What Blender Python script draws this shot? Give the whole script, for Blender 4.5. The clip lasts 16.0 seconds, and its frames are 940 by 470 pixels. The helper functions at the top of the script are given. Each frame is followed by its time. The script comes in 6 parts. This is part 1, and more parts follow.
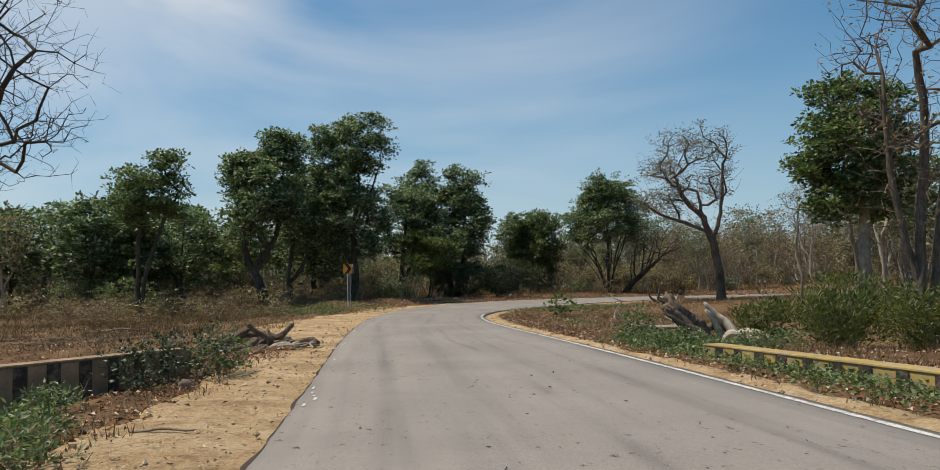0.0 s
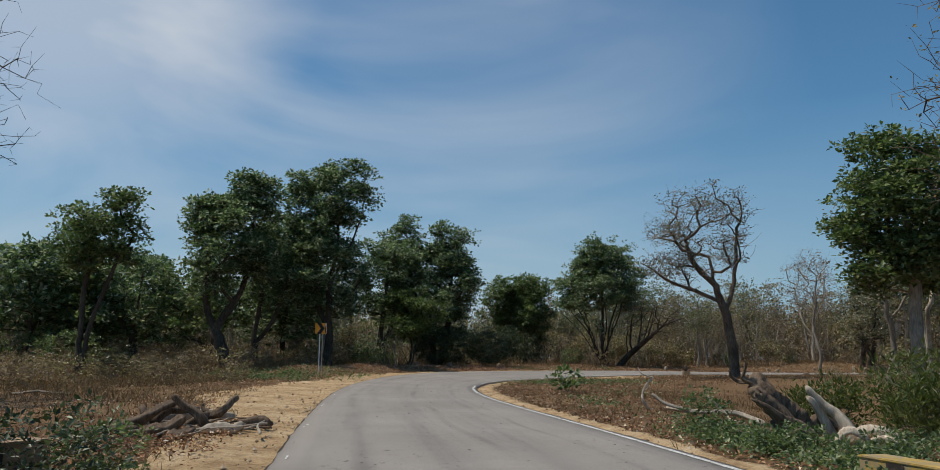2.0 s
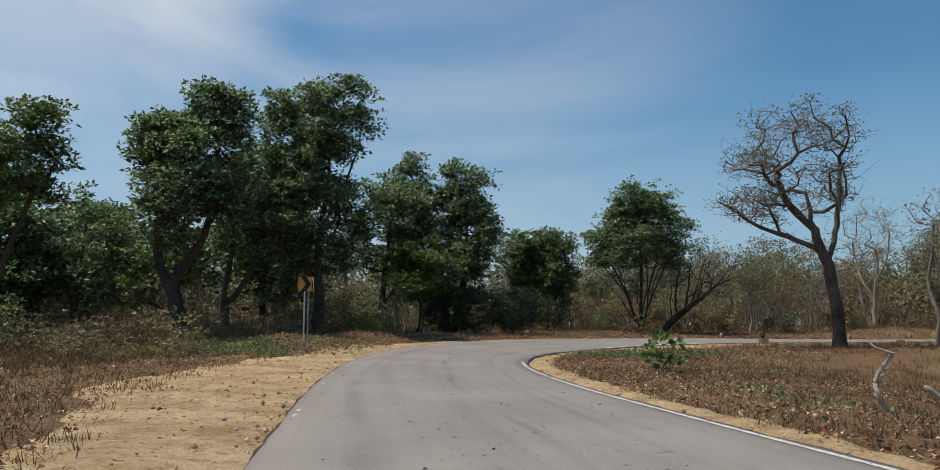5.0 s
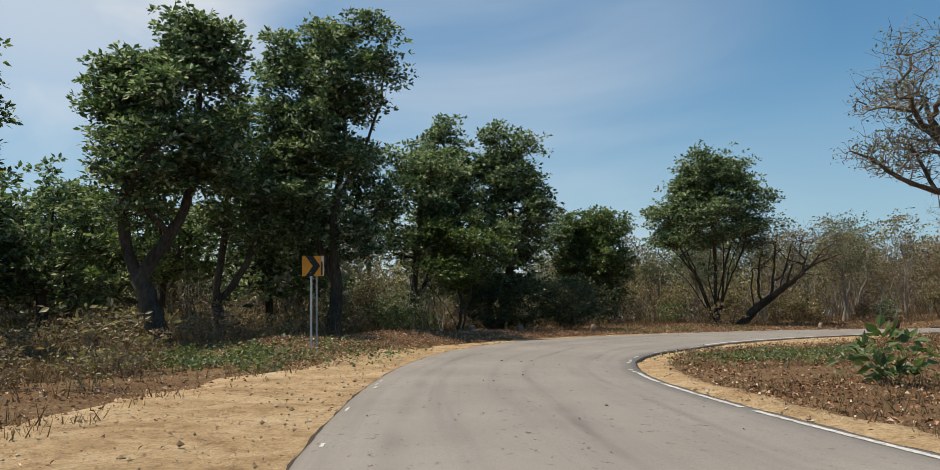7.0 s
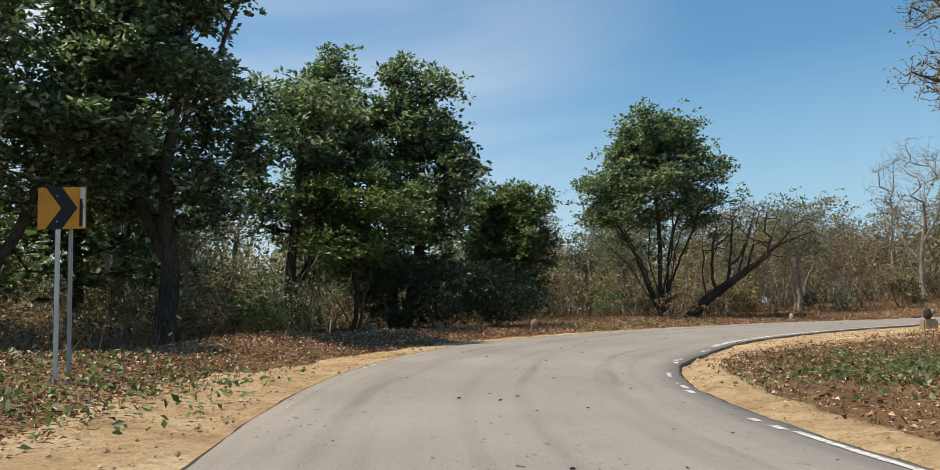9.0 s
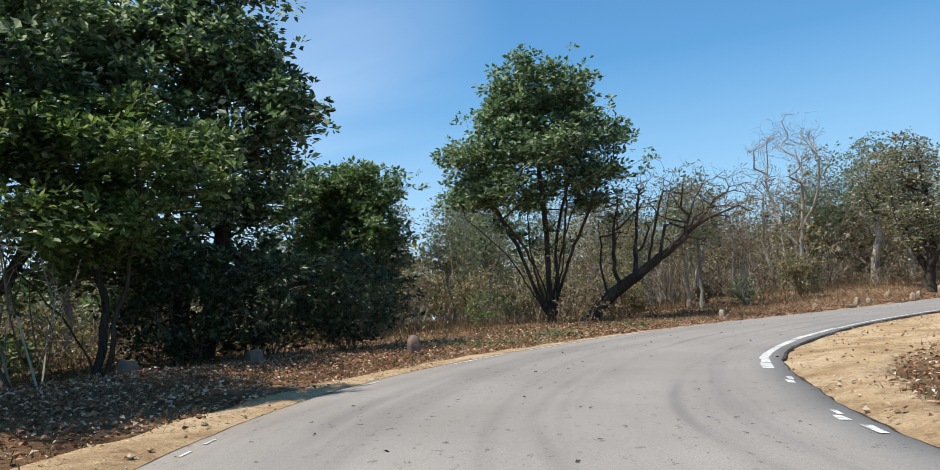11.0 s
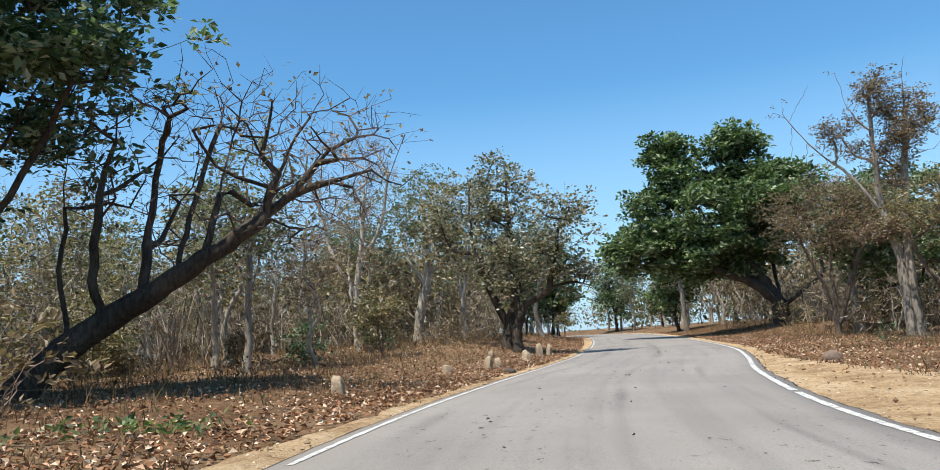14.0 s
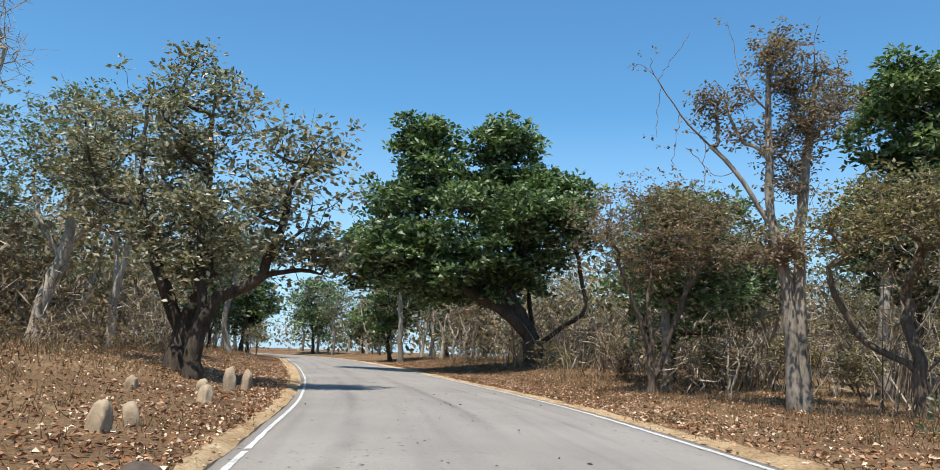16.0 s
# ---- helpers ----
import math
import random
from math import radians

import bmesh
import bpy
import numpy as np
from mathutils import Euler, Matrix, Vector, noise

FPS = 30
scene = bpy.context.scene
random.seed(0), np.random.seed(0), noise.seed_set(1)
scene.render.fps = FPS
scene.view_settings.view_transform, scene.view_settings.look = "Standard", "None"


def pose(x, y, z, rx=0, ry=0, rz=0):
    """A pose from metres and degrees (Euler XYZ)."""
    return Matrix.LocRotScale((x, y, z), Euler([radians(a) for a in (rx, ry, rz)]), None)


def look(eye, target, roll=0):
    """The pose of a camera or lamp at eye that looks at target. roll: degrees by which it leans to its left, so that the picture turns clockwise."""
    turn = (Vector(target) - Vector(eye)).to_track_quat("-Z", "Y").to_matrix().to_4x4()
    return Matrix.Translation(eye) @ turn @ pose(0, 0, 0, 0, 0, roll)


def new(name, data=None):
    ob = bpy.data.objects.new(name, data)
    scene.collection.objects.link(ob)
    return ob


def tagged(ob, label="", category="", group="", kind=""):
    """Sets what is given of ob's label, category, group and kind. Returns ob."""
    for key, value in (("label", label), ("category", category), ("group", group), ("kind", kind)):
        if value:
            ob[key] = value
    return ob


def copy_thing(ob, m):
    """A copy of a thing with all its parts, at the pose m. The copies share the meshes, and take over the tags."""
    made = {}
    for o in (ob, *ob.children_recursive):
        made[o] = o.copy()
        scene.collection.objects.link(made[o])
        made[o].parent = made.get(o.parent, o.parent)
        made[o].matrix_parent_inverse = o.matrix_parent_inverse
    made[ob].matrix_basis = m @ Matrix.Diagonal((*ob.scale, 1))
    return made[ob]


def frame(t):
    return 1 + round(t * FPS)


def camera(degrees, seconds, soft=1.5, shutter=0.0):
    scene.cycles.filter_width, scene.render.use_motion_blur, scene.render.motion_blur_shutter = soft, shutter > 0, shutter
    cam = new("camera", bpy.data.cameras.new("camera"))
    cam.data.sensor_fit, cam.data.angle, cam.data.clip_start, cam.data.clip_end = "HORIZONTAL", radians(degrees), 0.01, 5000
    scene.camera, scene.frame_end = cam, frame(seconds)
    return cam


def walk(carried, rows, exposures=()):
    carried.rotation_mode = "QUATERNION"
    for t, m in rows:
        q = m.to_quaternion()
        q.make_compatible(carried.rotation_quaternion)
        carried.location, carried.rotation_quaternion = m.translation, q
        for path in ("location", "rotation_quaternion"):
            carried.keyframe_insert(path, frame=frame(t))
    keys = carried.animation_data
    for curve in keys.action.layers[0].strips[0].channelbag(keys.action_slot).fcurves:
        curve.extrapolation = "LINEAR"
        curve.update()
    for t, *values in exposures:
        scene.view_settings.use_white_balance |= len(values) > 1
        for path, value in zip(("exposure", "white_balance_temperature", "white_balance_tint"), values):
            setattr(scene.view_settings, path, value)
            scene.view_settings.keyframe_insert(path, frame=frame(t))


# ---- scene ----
cam = camera(61.9, 16.0, soft=0.5)
METRES, EYE, TILT, LEAN, TURN = 80.0, 1.4, 4.0, 1.5, 0.0
ROWS = [
    (0.0, 0.0, 0.0, 0.0, -0.0, 0.0, -0.0),
    (0.5, -0.0016, 0.0147, -0.0016, -0.76, -2.03, -1.55),
    (1.0, -0.0036, 0.0271, -0.0024, -1.7, 1.39, -2.38),
    (1.5, -0.0056, 0.0442, -0.0032, -0.85, 3.4, -1.36),
    (2.0, -0.0086, 0.0654, -0.0047, -1.63, 4.91, -2.03),
    (2.5, -0.0117, 0.0899, -0.0067, -1.89, 4.2, -2.44),
    (3.0, -0.0143, 0.1113, -0.0084, -0.78, 3.63, 0.27),
    (3.5, -0.0168, 0.1313, -0.0099, -1.5, 4.2, -0.66),
    (4.0, -0.02, 0.1558, -0.0119, -2.11, 2.27, -1.88),
    (6.5, -0.0362, 0.2883, -0.0228, -1.55, 3.07, -1.02),
    (7.0, -0.0394, 0.3188, -0.0251, -0.41, 2.28, -0.41),
    (7.5, -0.0425, 0.351, -0.0275, -1.35, 1.17, -0.38),
    (8.0, -0.0449, 0.3838, -0.0298, -3.57, 1.37, -0.17),
    (10.5, -0.0347, 0.5559, -0.0408, -17.57, 2.99, 0.86),
    (11.0, -0.0269, 0.5905, -0.0431, -21.36, 2.76, 2.03),
    (11.5, -0.0169, 0.6256, -0.0456, -26.67, 2.19, 2.56),
    (12.0, -0.0037, 0.6598, -0.0482, -32.88, 2.9, 1.4),
    (12.5, 0.0136, 0.6941, -0.0503, -38.62, 3.46, 1.46),
    (13.0, 0.0351, 0.7258, -0.0516, -44.24, 4.72, 2.83),
    (13.5, 0.0602, 0.7556, -0.0527, -51.16, 5.46, 1.28),
    (14.0, 0.089, 0.7831, -0.0539, -58.36, 6.62, -0.48),
    (14.5, 0.1239, 0.8096, -0.0546, -65.47, 7.37, -1.6),
    (15.0, 0.1607, 0.8311, -0.0548, -71.59, 8.51, -3.41),
    (15.5, 0.1997, 0.8493, -0.0547, -76.98, 9.08, -4.91),
    (16.0, 0.2422, 0.8647, -0.0548, -80.96, 9.54, -6.24),
]
walk(cam, [(t, pose(0, 0, EYE, TILT, LEAN, TURN) @ pose(METRES * x, METRES * y, METRES * z, 90 + pitch, roll, yaw)) for t, x, y, z, yaw, pitch, roll in ROWS],
     [(0.0, -0.05, 7050, 10), (1.2, -0.15, 6900, 10), (2.5, -0.4, 6500, 9), (4.0, -0.3, 6600, 9), (6.3, -0.05, 6900, 10), (7.0, 0.05, 7200, 10), (7.5, 0.22, 7500, 10), (8.2, 0.24, 7400, 10), (10.5, 0.42, 6350, 9), (12.5, 0.5, 6150, 9), (14.5, 0.6, 6300, 9), (16.0, 0.58, 6300, 9)])

# ---- sky and sun ----
SUN_AZIMUTH, SUN_HEIGHT = -82.0, 66.0  # degrees from +y towards +x, and above the horizon
world = bpy.data.worlds.new("sky")
scene.world = world
world.use_nodes = True
wn, wl = world.node_tree.nodes, world.node_tree.links
wn.clear()
w_out = wn.new("ShaderNodeOutputWorld")
w_bg = wn.new("ShaderNodeBackground")
w_sky = wn.new("ShaderNodeTexSky")
w_sky.sky_type = "NISHITA"
w_sky.sun_disc = False
w_sky.sun_elevation = radians(SUN_HEIGHT)
w_sky.sun_rotation = radians(SUN_AZIMUTH)
w_sky.air_density, w_sky.dust_density, w_sky.ozone_density = 1.15, 0.3, 1.4
w_co = wn.new("ShaderNodeTexCoord")
w_map = wn.new("ShaderNodeMapping")
w_map.inputs["Rotation"].default_value = (0.25, 0.35, 0.5)
w_map.inputs["Scale"].default_value = (1.2, 3.4, 4.6)
w_noise = wn.new("ShaderNodeTexNoise")
w_noise.inputs["Scale"].default_value, w_noise.inputs["Detail"].default_value, w_noise.inputs["Roughness"].default_value = 0.8, 5.0, 0.52
w_noise.inputs["Distortion"].default_value = 0.6
w_ramp = wn.new("ShaderNodeValToRGB")
w_ramp.color_ramp.elements[0].position, w_ramp.color_ramp.elements[1].position = 0.44, 0.8
w_fac = wn.new("ShaderNodeMath")
w_fac.operation = "MULTIPLY"
w_fac.inputs[1].default_value = 0.95
w_mix = wn.new("ShaderNodeMixRGB")
w_mix.inputs[2].default_value = (9.0, 9.6, 10.4, 1)
wl.new(w_co.outputs["Generated"], w_map.inputs["Vector"])
wl.new(w_map.outputs["Vector"], w_noise.inputs["Vector"])
wl.new(w_noise.outputs["Fac"], w_ramp.inputs["Fac"])
wl.new(w_ramp.outputs["Color"], w_fac.inputs[0])
w_axes = wn.new("ShaderNodeSeparateXYZ")  # the thin cloud lies to the north-west
w_side = wn.new("ShaderNodeMath")
w_side.operation = "MULTIPLY_ADD"
w_side.inputs[1].default_value = -0.7
w_bank = wn.new("ShaderNodeMapRange")
w_bank.inputs["From Min"].default_value, w_bank.inputs["From Max"].default_value = 0.55, 1.15
w_veil = wn.new("ShaderNodeMath")
w_veil.operation = "MULTIPLY"
wl.new(w_co.outputs["Generated"], w_axes.inputs["Vector"])
wl.new(w_axes.outputs["X"], w_side.inputs[0])
wl.new(w_axes.outputs["Y"], w_side.inputs[2])
wl.new(w_side.outputs["Value"], w_bank.inputs["Value"])
wl.new(w_fac.outputs["Value"], w_veil.inputs[0])
wl.new(w_bank.outputs["Result"], w_veil.inputs[1])
w_near = wn.new("ShaderNodeVectorMath")  # a denser white patch in the veil
w_near.operation = "DOT_PRODUCT"
w_near.inputs[1].default_value = (-0.42, 0.79, 0.45)
wl.new(w_co.outputs["Generated"], w_near.inputs[0])
w_patch = wn.new("ShaderNodeMapRange")
w_patch.interpolation_type = "SMOOTHSTEP"
w_patch.inputs["From Min"].default_value, w_patch.inputs["From Max"].default_value = 0.955, 1.0
w_patch.inputs["To Max"].default_value = 0.55
wl.new(w_near.outputs["Value"], w_patch.inputs["Value"])
w_sum = wn.new("ShaderNodeMath")
w_sum.operation = "ADD"
w_sum.use_clamp = True
wl.new(w_veil.outputs["Value"], w_sum.inputs[0])
wl.new(w_patch.outputs["Result"], w_sum.inputs[1])
wl.new(w_sum.outputs["Value"], w_mix.inputs[0])
w_blue = wn.new("ShaderNodeMixRGB")  # clear dry-season air
w_blue.blend_type = "MULTIPLY"
w_blue.inputs[0].default_value = 1.0
w_blue.inputs[2].default_value = (0.64, 1.08, 1.3, 1)
wl.new(w_sky.outputs["Color"], w_blue.inputs[1])
w_low = wn.new("ShaderNodeMapRange")  # pale haze above the horizon
w_low.inputs["From Min"].default_value, w_low.inputs["From Max"].default_value = 0.02, 0.3
w_low.inputs["To Min"].default_value, w_low.inputs["To Max"].default_value = 0.72, 0.0
wl.new(w_axes.outputs["Z"], w_low.inputs["Value"])
w_haze = wn.new("ShaderNodeMixRGB")
w_haze.inputs[2].default_value = (4.4, 6.0, 8.0, 1)
wl.new(w_low.outputs["Result"], w_haze.inputs[0])
wl.new(w_blue.outputs["Color"], w_haze.inputs[1])
wl.new(w_haze.outputs["Color"], w_mix.inputs[1])
wl.new(w_mix.outputs["Color"], w_bg.inputs["Color"])
w_bg.inputs["Strength"].default_value = 0.086
wl.new(w_bg.outputs["Background"], w_out.inputs["Surface"])

sun = new("sun", bpy.data.lights.new("sun", "SUN"))
sun.data.energy, sun.data.angle, sun.data.color = 4.2, radians(0.55), (1.0, 0.925, 0.81)
a, e = radians(SUN_AZIMUTH), radians(SUN_HEIGHT)
sun.matrix_world = look((0, 0, 60), (-math.sin(a) * math.cos(e), -math.cos(a) * math.cos(e), 60 - math.sin(e)))

# ---- materials ----


def material(name, roughness=0.8, specular=0.3):
    m = bpy.data.materials.new(name)
    m.use_nodes = True
    p = m.node_tree.nodes["Principled BSDF"]
    p.inputs["Roughness"].default_value = roughness
    p.inputs["Specular IOR Level"].default_value = specular
    return m, m.node_tree.nodes, m.node_tree.links, p


def ramp(nodes, stops):
    r = nodes.new("ShaderNodeValToRGB")
    while len(r.color_ramp.elements) < len(stops):
        r.color_ramp.elements.new(0.5)
    for el, (at, colour) in zip(r.color_ramp.elements, stops):
        el.position, el.color = at, (*colour, 1)
    return r


def noise_node(nodes, links, vector, scale, detail=4.0, roughness=0.6, distortion=0.0):
    n = nodes.new("ShaderNodeTexNoise")
    n.inputs["Scale"].default_value, n.inputs["Detail"].default_value = scale, detail
    n.inputs["Roughness"].default_value, n.inputs["Distortion"].default_value = roughness, distortion
    links.new(vector, n.inputs["Vector"])
    return n.outputs["Fac"]


def place_node(nodes, links, scale=(1, 1, 1), kind="Object"):
    co = nodes.new("ShaderNodeTexCoord")
    mp = nodes.new("ShaderNodeMapping")
    mp.inputs["Scale"].default_value = scale
    links.new(co.outputs[kind], mp.inputs["Vector"])
    return mp.outputs["Vector"]


def mixed(nodes, links, fac, a, b, blend="MIX"):
    m = nodes.new("ShaderNodeMixRGB")
    m.blend_type = blend
    for socket, value in zip(m.inputs, (fac, a, b)):
        if isinstance(value, (int, float)):
            socket.default_value = value
        elif isinstance(value, tuple):
            socket.default_value = (*value, 1)
        else:
            links.new(value, socket)
    return m.outputs["Color"]


def bumped(nodes, links, p, height, strength=0.4, distance=0.02):
    b = nodes.new("ShaderNodeBump")
    b.inputs["Strength"].default_value, b.inputs["Distance"].default_value = strength, distance
    links.new(height, b.inputs["Height"])
    links.new(b.outputs["Normal"], p.inputs["Normal"])


def leaf_material(name, stops, translucent=0.45, roughness=0.45, gloss=0.45):
    """Leaves: each its own tone, with some light passing through."""
    m, n, l, p = material(name, roughness, gloss)
    g = n.new("ShaderNodeNewGeometry")
    r = ramp(n, stops)
    l.new(g.outputs["Random Per Island"], r.inputs["Fac"])
    vec = place_node(n, l)
    big = noise_node(n, l, vec, 0.7, 2)
    tone = ramp(n, [(0.3, (0.72, 0.72, 0.72)), (0.7, (1.15, 1.15, 1.1))])
    l.new(big, tone.inputs["Fac"])
    col = mixed(n, l, 1.0, r.outputs["Color"], tone.outputs["Color"], "MULTIPLY")
    l.new(col, p.inputs["Base Color"])
    t = n.new("ShaderNodeBsdfTranslucent")
    l.new(mixed(n, l, 1.0, col, (1.0, 1.12, 0.78), "MULTIPLY"), t.inputs["Color"])
    s = n.new("ShaderNodeMixShader")
    s.inputs["Fac"].default_value = translucent
    l.new(p.outputs["BSDF"], s.inputs[1])
    l.new(t.outputs["BSDF"], s.inputs[2])
    l.new(s.outputs["Shader"], n["Material Output"].inputs["Surface"])
    return m


def bark_material(name, dark, light, scale=1.0):
    m, n, l, p = material(name, 0.9, 0.15)
    vec = place_node(n, l, (7 * scale, 7 * scale, 1.6 * scale))
    fine = noise_node(n, l, vec, 2.2, 6, 0.7)
    big = noise_node(n, l, place_node(n, l), 0.8, 3)
    r = ramp(n, [(0.3, dark), (0.68, light)])
    l.new(fine, r.inputs["Fac"])
    t = ramp(n, [(0.35, (0.6, 0.6, 0.6)), (0.65, (1.2, 1.17, 1.12))])
    l.new(big, t.inputs["Fac"])
    l.new(mixed(n, l, 1.0, r.outputs["Color"], t.outputs["Color"], "MULTIPLY"), p.inputs["Base Color"])
    bumped(n, l, p, fine, 0.7, 0.03)
    return m


def ground_material():
    m, n, l, p = material("forest_floor", 0.95, 0.1)
    vec = place_node(n, l)
    big = noise_node(n, l, vec, 0.09, 4, 0.6, 0.5)
    mid = noise_node(n, l, vec, 0.9, 5, 0.65)
    fine = noise_node(n, l, vec, 14, 4, 0.75)
    a_ = ramp(n, [(0.3, (0.08, 0.048, 0.027)), (0.5, (0.158, 0.094, 0.05)), (0.7, (0.255, 0.166, 0.098))])
    l.new(mid, a_.inputs["Fac"])
    b_ = ramp(n, [(0.35, (0.29, 0.19, 0.107)), (0.65, (0.155, 0.107, 0.058))])
    l.new(mid, b_.inputs["Fac"])
    f = ramp(n, [(0.45, (0, 0, 0)), (0.62, (1, 1, 1))])
    l.new(big, f.inputs["Fac"])
    col = mixed(n, l, f.outputs["Color"], a_.outputs["Color"], b_.outputs["Color"])
    sp = ramp(n, [(0.35, (0.5, 0.5, 0.5)), (0.6, (1.25, 1.2, 1.15))])
    l.new(fine, sp.inputs["Fac"])
    l.new(mixed(n, l, 1.0, col, sp.outputs["Color"], "MULTIPLY"), p.inputs["Base Color"])
    bumped(n, l, p, fine, 0.8, 0.06)
    return m


def dirt_material():
    m, n, l, p = material("sandy_dirt", 0.95, 0.1)
    vec = place_node(n, l)
    mid = noise_node(n, l, vec, 0.8, 5, 0.6, 0.4)
    fine = noise_node(n, l, vec, 22, 5, 0.75)
    clod = noise_node(n, l, vec, 5.0, 3, 0.6)
    r = ramp(n, [(0.3, (0.34, 0.22, 0.115)), (0.5, (0.52, 0.365, 0.205)), (0.72, (0.64, 0.49, 0.31))])
    l.new(mid, r.inputs["Fac"])
    sp = ramp(n, [(0.3, (0.62, 0.58, 0.55)), (0.55, (1.1, 1.1, 1.1))])
    l.new(fine, sp.inputs["Fac"])
    cl = ramp(n, [(0.33, (0.6, 0.55, 0.5)), (0.5, (1.0, 1.0, 1.0))])
    l.new(clod, cl.inputs["Fac"])
    col = mixed(n, l, 1.0, r.outputs["Color"], sp.outputs["Color"], "MULTIPLY")
    l.new(mixed(n, l, 0.7, col, cl.outputs["Color"], "MULTIPLY"), p.inputs["Base Color"])
    bumped(n, l, p, mixed(n, l, 0.5, fine, clod), 1.0, 0.09)
    return m


def asphalt_material():
    """Worn light-grey asphalt; UV runs in metres across (x) and along (y) the road."""
    m, n, l, p = material("worn_asphalt", 0.85, 0.25)
    vec = place_node(n, l)
    streak = noise_node(n, l, place_node(n, l, (1.3, 0.04, 1), "UV"), 1.2, 4, 0.6, 0.3)
    patch = noise_node(n, l, vec, 0.3, 4, 0.6)
    grain = noise_node(n, l, vec, 60, 3, 0.8)
    pit = noise_node(n, l, place_node(n, l, (1.0, 0.5, 1), "UV"), 8.0, 4, 0.75)
    worn = noise_node(n, l, place_node(n, l, (1.0, 0.35, 1), "UV"), 0.55, 3, 0.6)
    r = ramp(n, [(0.3, (0.25, 0.224, 0.196)), (0.52, (0.284, 0.255, 0.224)), (0.75, (0.322, 0.29, 0.254))])
    l.new(patch, r.inputs["Fac"])
    s = ramp(n, [(0.33, (0.84, 0.84, 0.85)), (0.5, (1.0, 1.0, 1.0)), (0.75, (1.05, 1.045, 1.03))])
    l.new(streak, s.inputs["Fac"])
    col = mixed(n, l, 1.0, r.outputs["Color"], s.outputs["Color"], "MULTIPLY")
    g = ramp(n, [(0.3, (0.75, 0.75, 0.75)), (0.65, (1.14, 1.14, 1.14))])
    l.new(grain, g.inputs["Fac"])
    col = mixed(n, l, 1.0, col, g.outputs["Color"], "MULTIPLY")
    # dark tyre tracks along the road, fading in and out
    axes = n.new("ShaderNodeSeparateXYZ")
    sway = noise_node(n, l, place_node(n, l, (0.0, 0.06, 1), "UV"), 1.0, 2)
    l.new(place_node(n, l, (1, 1, 1), "UV"), axes.inputs["Vector"])
    shift = n.new("ShaderNodeMath")
    shift.operation = "MULTIPLY_ADD"
    shift.inputs[1].default_value = 1.4
    l.new(sway, shift.inputs[0])
    l.new(axes.outputs["X"], shift.inputs[2])
    for at, wide in ((-0.9, 0.11), (0.55, 0.13), (2.6, 0.2)):
        off = n.new("ShaderNodeMath")
        off.operation = "SUBTRACT"
        off.inputs[1].default_value = at
        l.new(shift.outputs[0], off.inputs[0])
        gap = n.new("ShaderNodeMath")
        gap.operation = "ABSOLUTE"
        l.new(off.outputs[0], gap.inputs[0])
        near = n.new("ShaderNodeMapRange")
        near.inputs["From Min"].default_value, near.inputs["From Max"].default_value = wide, wide * 0.2
        near.inputs["To Max"].default_value = 0.55
        l.new(gap.outputs[0], near.inputs["Value"])
        part_ = n.new("ShaderNodeMath")
        part_.operation = "MULTIPLY"
        fade = n.new("ShaderNodeMapRange")
        fade.inputs["From Min"].default_value, fade.inputs["From Max"].default_value = 0.4, 0.62
        l.new(worn, fade.inputs["Value"])
        l.new(near.outputs["Result"], part_.inputs[0])
        l.new(fade.outputs["Result"], part_.inputs[1])
        col = mixed(n, l, part_.outputs[0], col, mixed(n, l, 1.0, col, (0.6, 0.6, 0.62), "MULTIPLY"))
    d = ramp(n, [(0.335, (0.3, 0.28, 0.27)), (0.4, (1, 1, 1))])
    l.new(pit, d.inputs["Fac"])
    where = ramp(n, [(0.42, (0.15, 0.15, 0.15)), (0.56, (1, 1, 1))])
    l.new(worn, where.inputs["Fac"])
    l.new(mixed(n, l, where.outputs["Color"], col, mixed(n, l, 1.0, col, d.outputs["Color"], "MULTIPLY")), p.inputs["Base Color"])
    bumped(n, l, p, grain, 0.35, 0.01)
    return m


def worn_paint(name, colour, under, lo=0.42, hi=0.5, scale=9.0, roughness=0.75):
    m, n, l, p = material(name, roughness, 0.25)
    vec = place_node(n, l)
    wear = noise_node(n, l, vec, scale, 5, 0.75)
    tone = noise_node(n, l, vec, 1.7, 4)
    f = ramp(n, [(lo, (0, 0, 0)), (hi, (1, 1, 1))])
    l.new(wear, f.inputs["Fac"])
    t = ramp(n, [(0.3, (0.75, 0.74, 0.72)), (0.7, (1.05, 1.05, 1.05))])
    l.new(tone, t.inputs["Fac"])
    col = mixed(n, l, f.outputs["Color"], under, colour)
    l.new(mixed(n, l, 1.0, col, t.outputs["Color"], "MULTIPLY"), p.inputs["Base Color"])
    bumped(n, l, p, wear, 0.3, 0.01)
    return m


def stone_material(name, dark, light):
    m, n, l, p = material(name, 0.9, 0.2)
    vec = place_node(n, l)
    fine = noise_node(n, l, vec, 9, 6, 0.7)
    big = noise_node(n, l, vec, 1.6, 3)
    r = ramp(n, [(0.3, dark), (0.7, light)])
    l.new(mixed(n, l, 0.5, fine, big), r.inputs["Fac"])
    l.new(r.outputs["Color"], p.inputs["Base Color"])
    bumped(n, l, p, fine, 0.6, 0.03)
    return m


def tone_material(name, stops, roughness=0.9):
    """Small loose pieces, each its own tone."""
    m, n, l, p = material(name, roughness, 0.15)
    g = n.new("ShaderNodeNewGeometry")
    r = ramp(n, stops)
    l.new(g.outputs["Random Per Island"], r.inputs["Fac"])
    l.new(r.outputs["Color"], p.inputs["Base Color"])
    return m


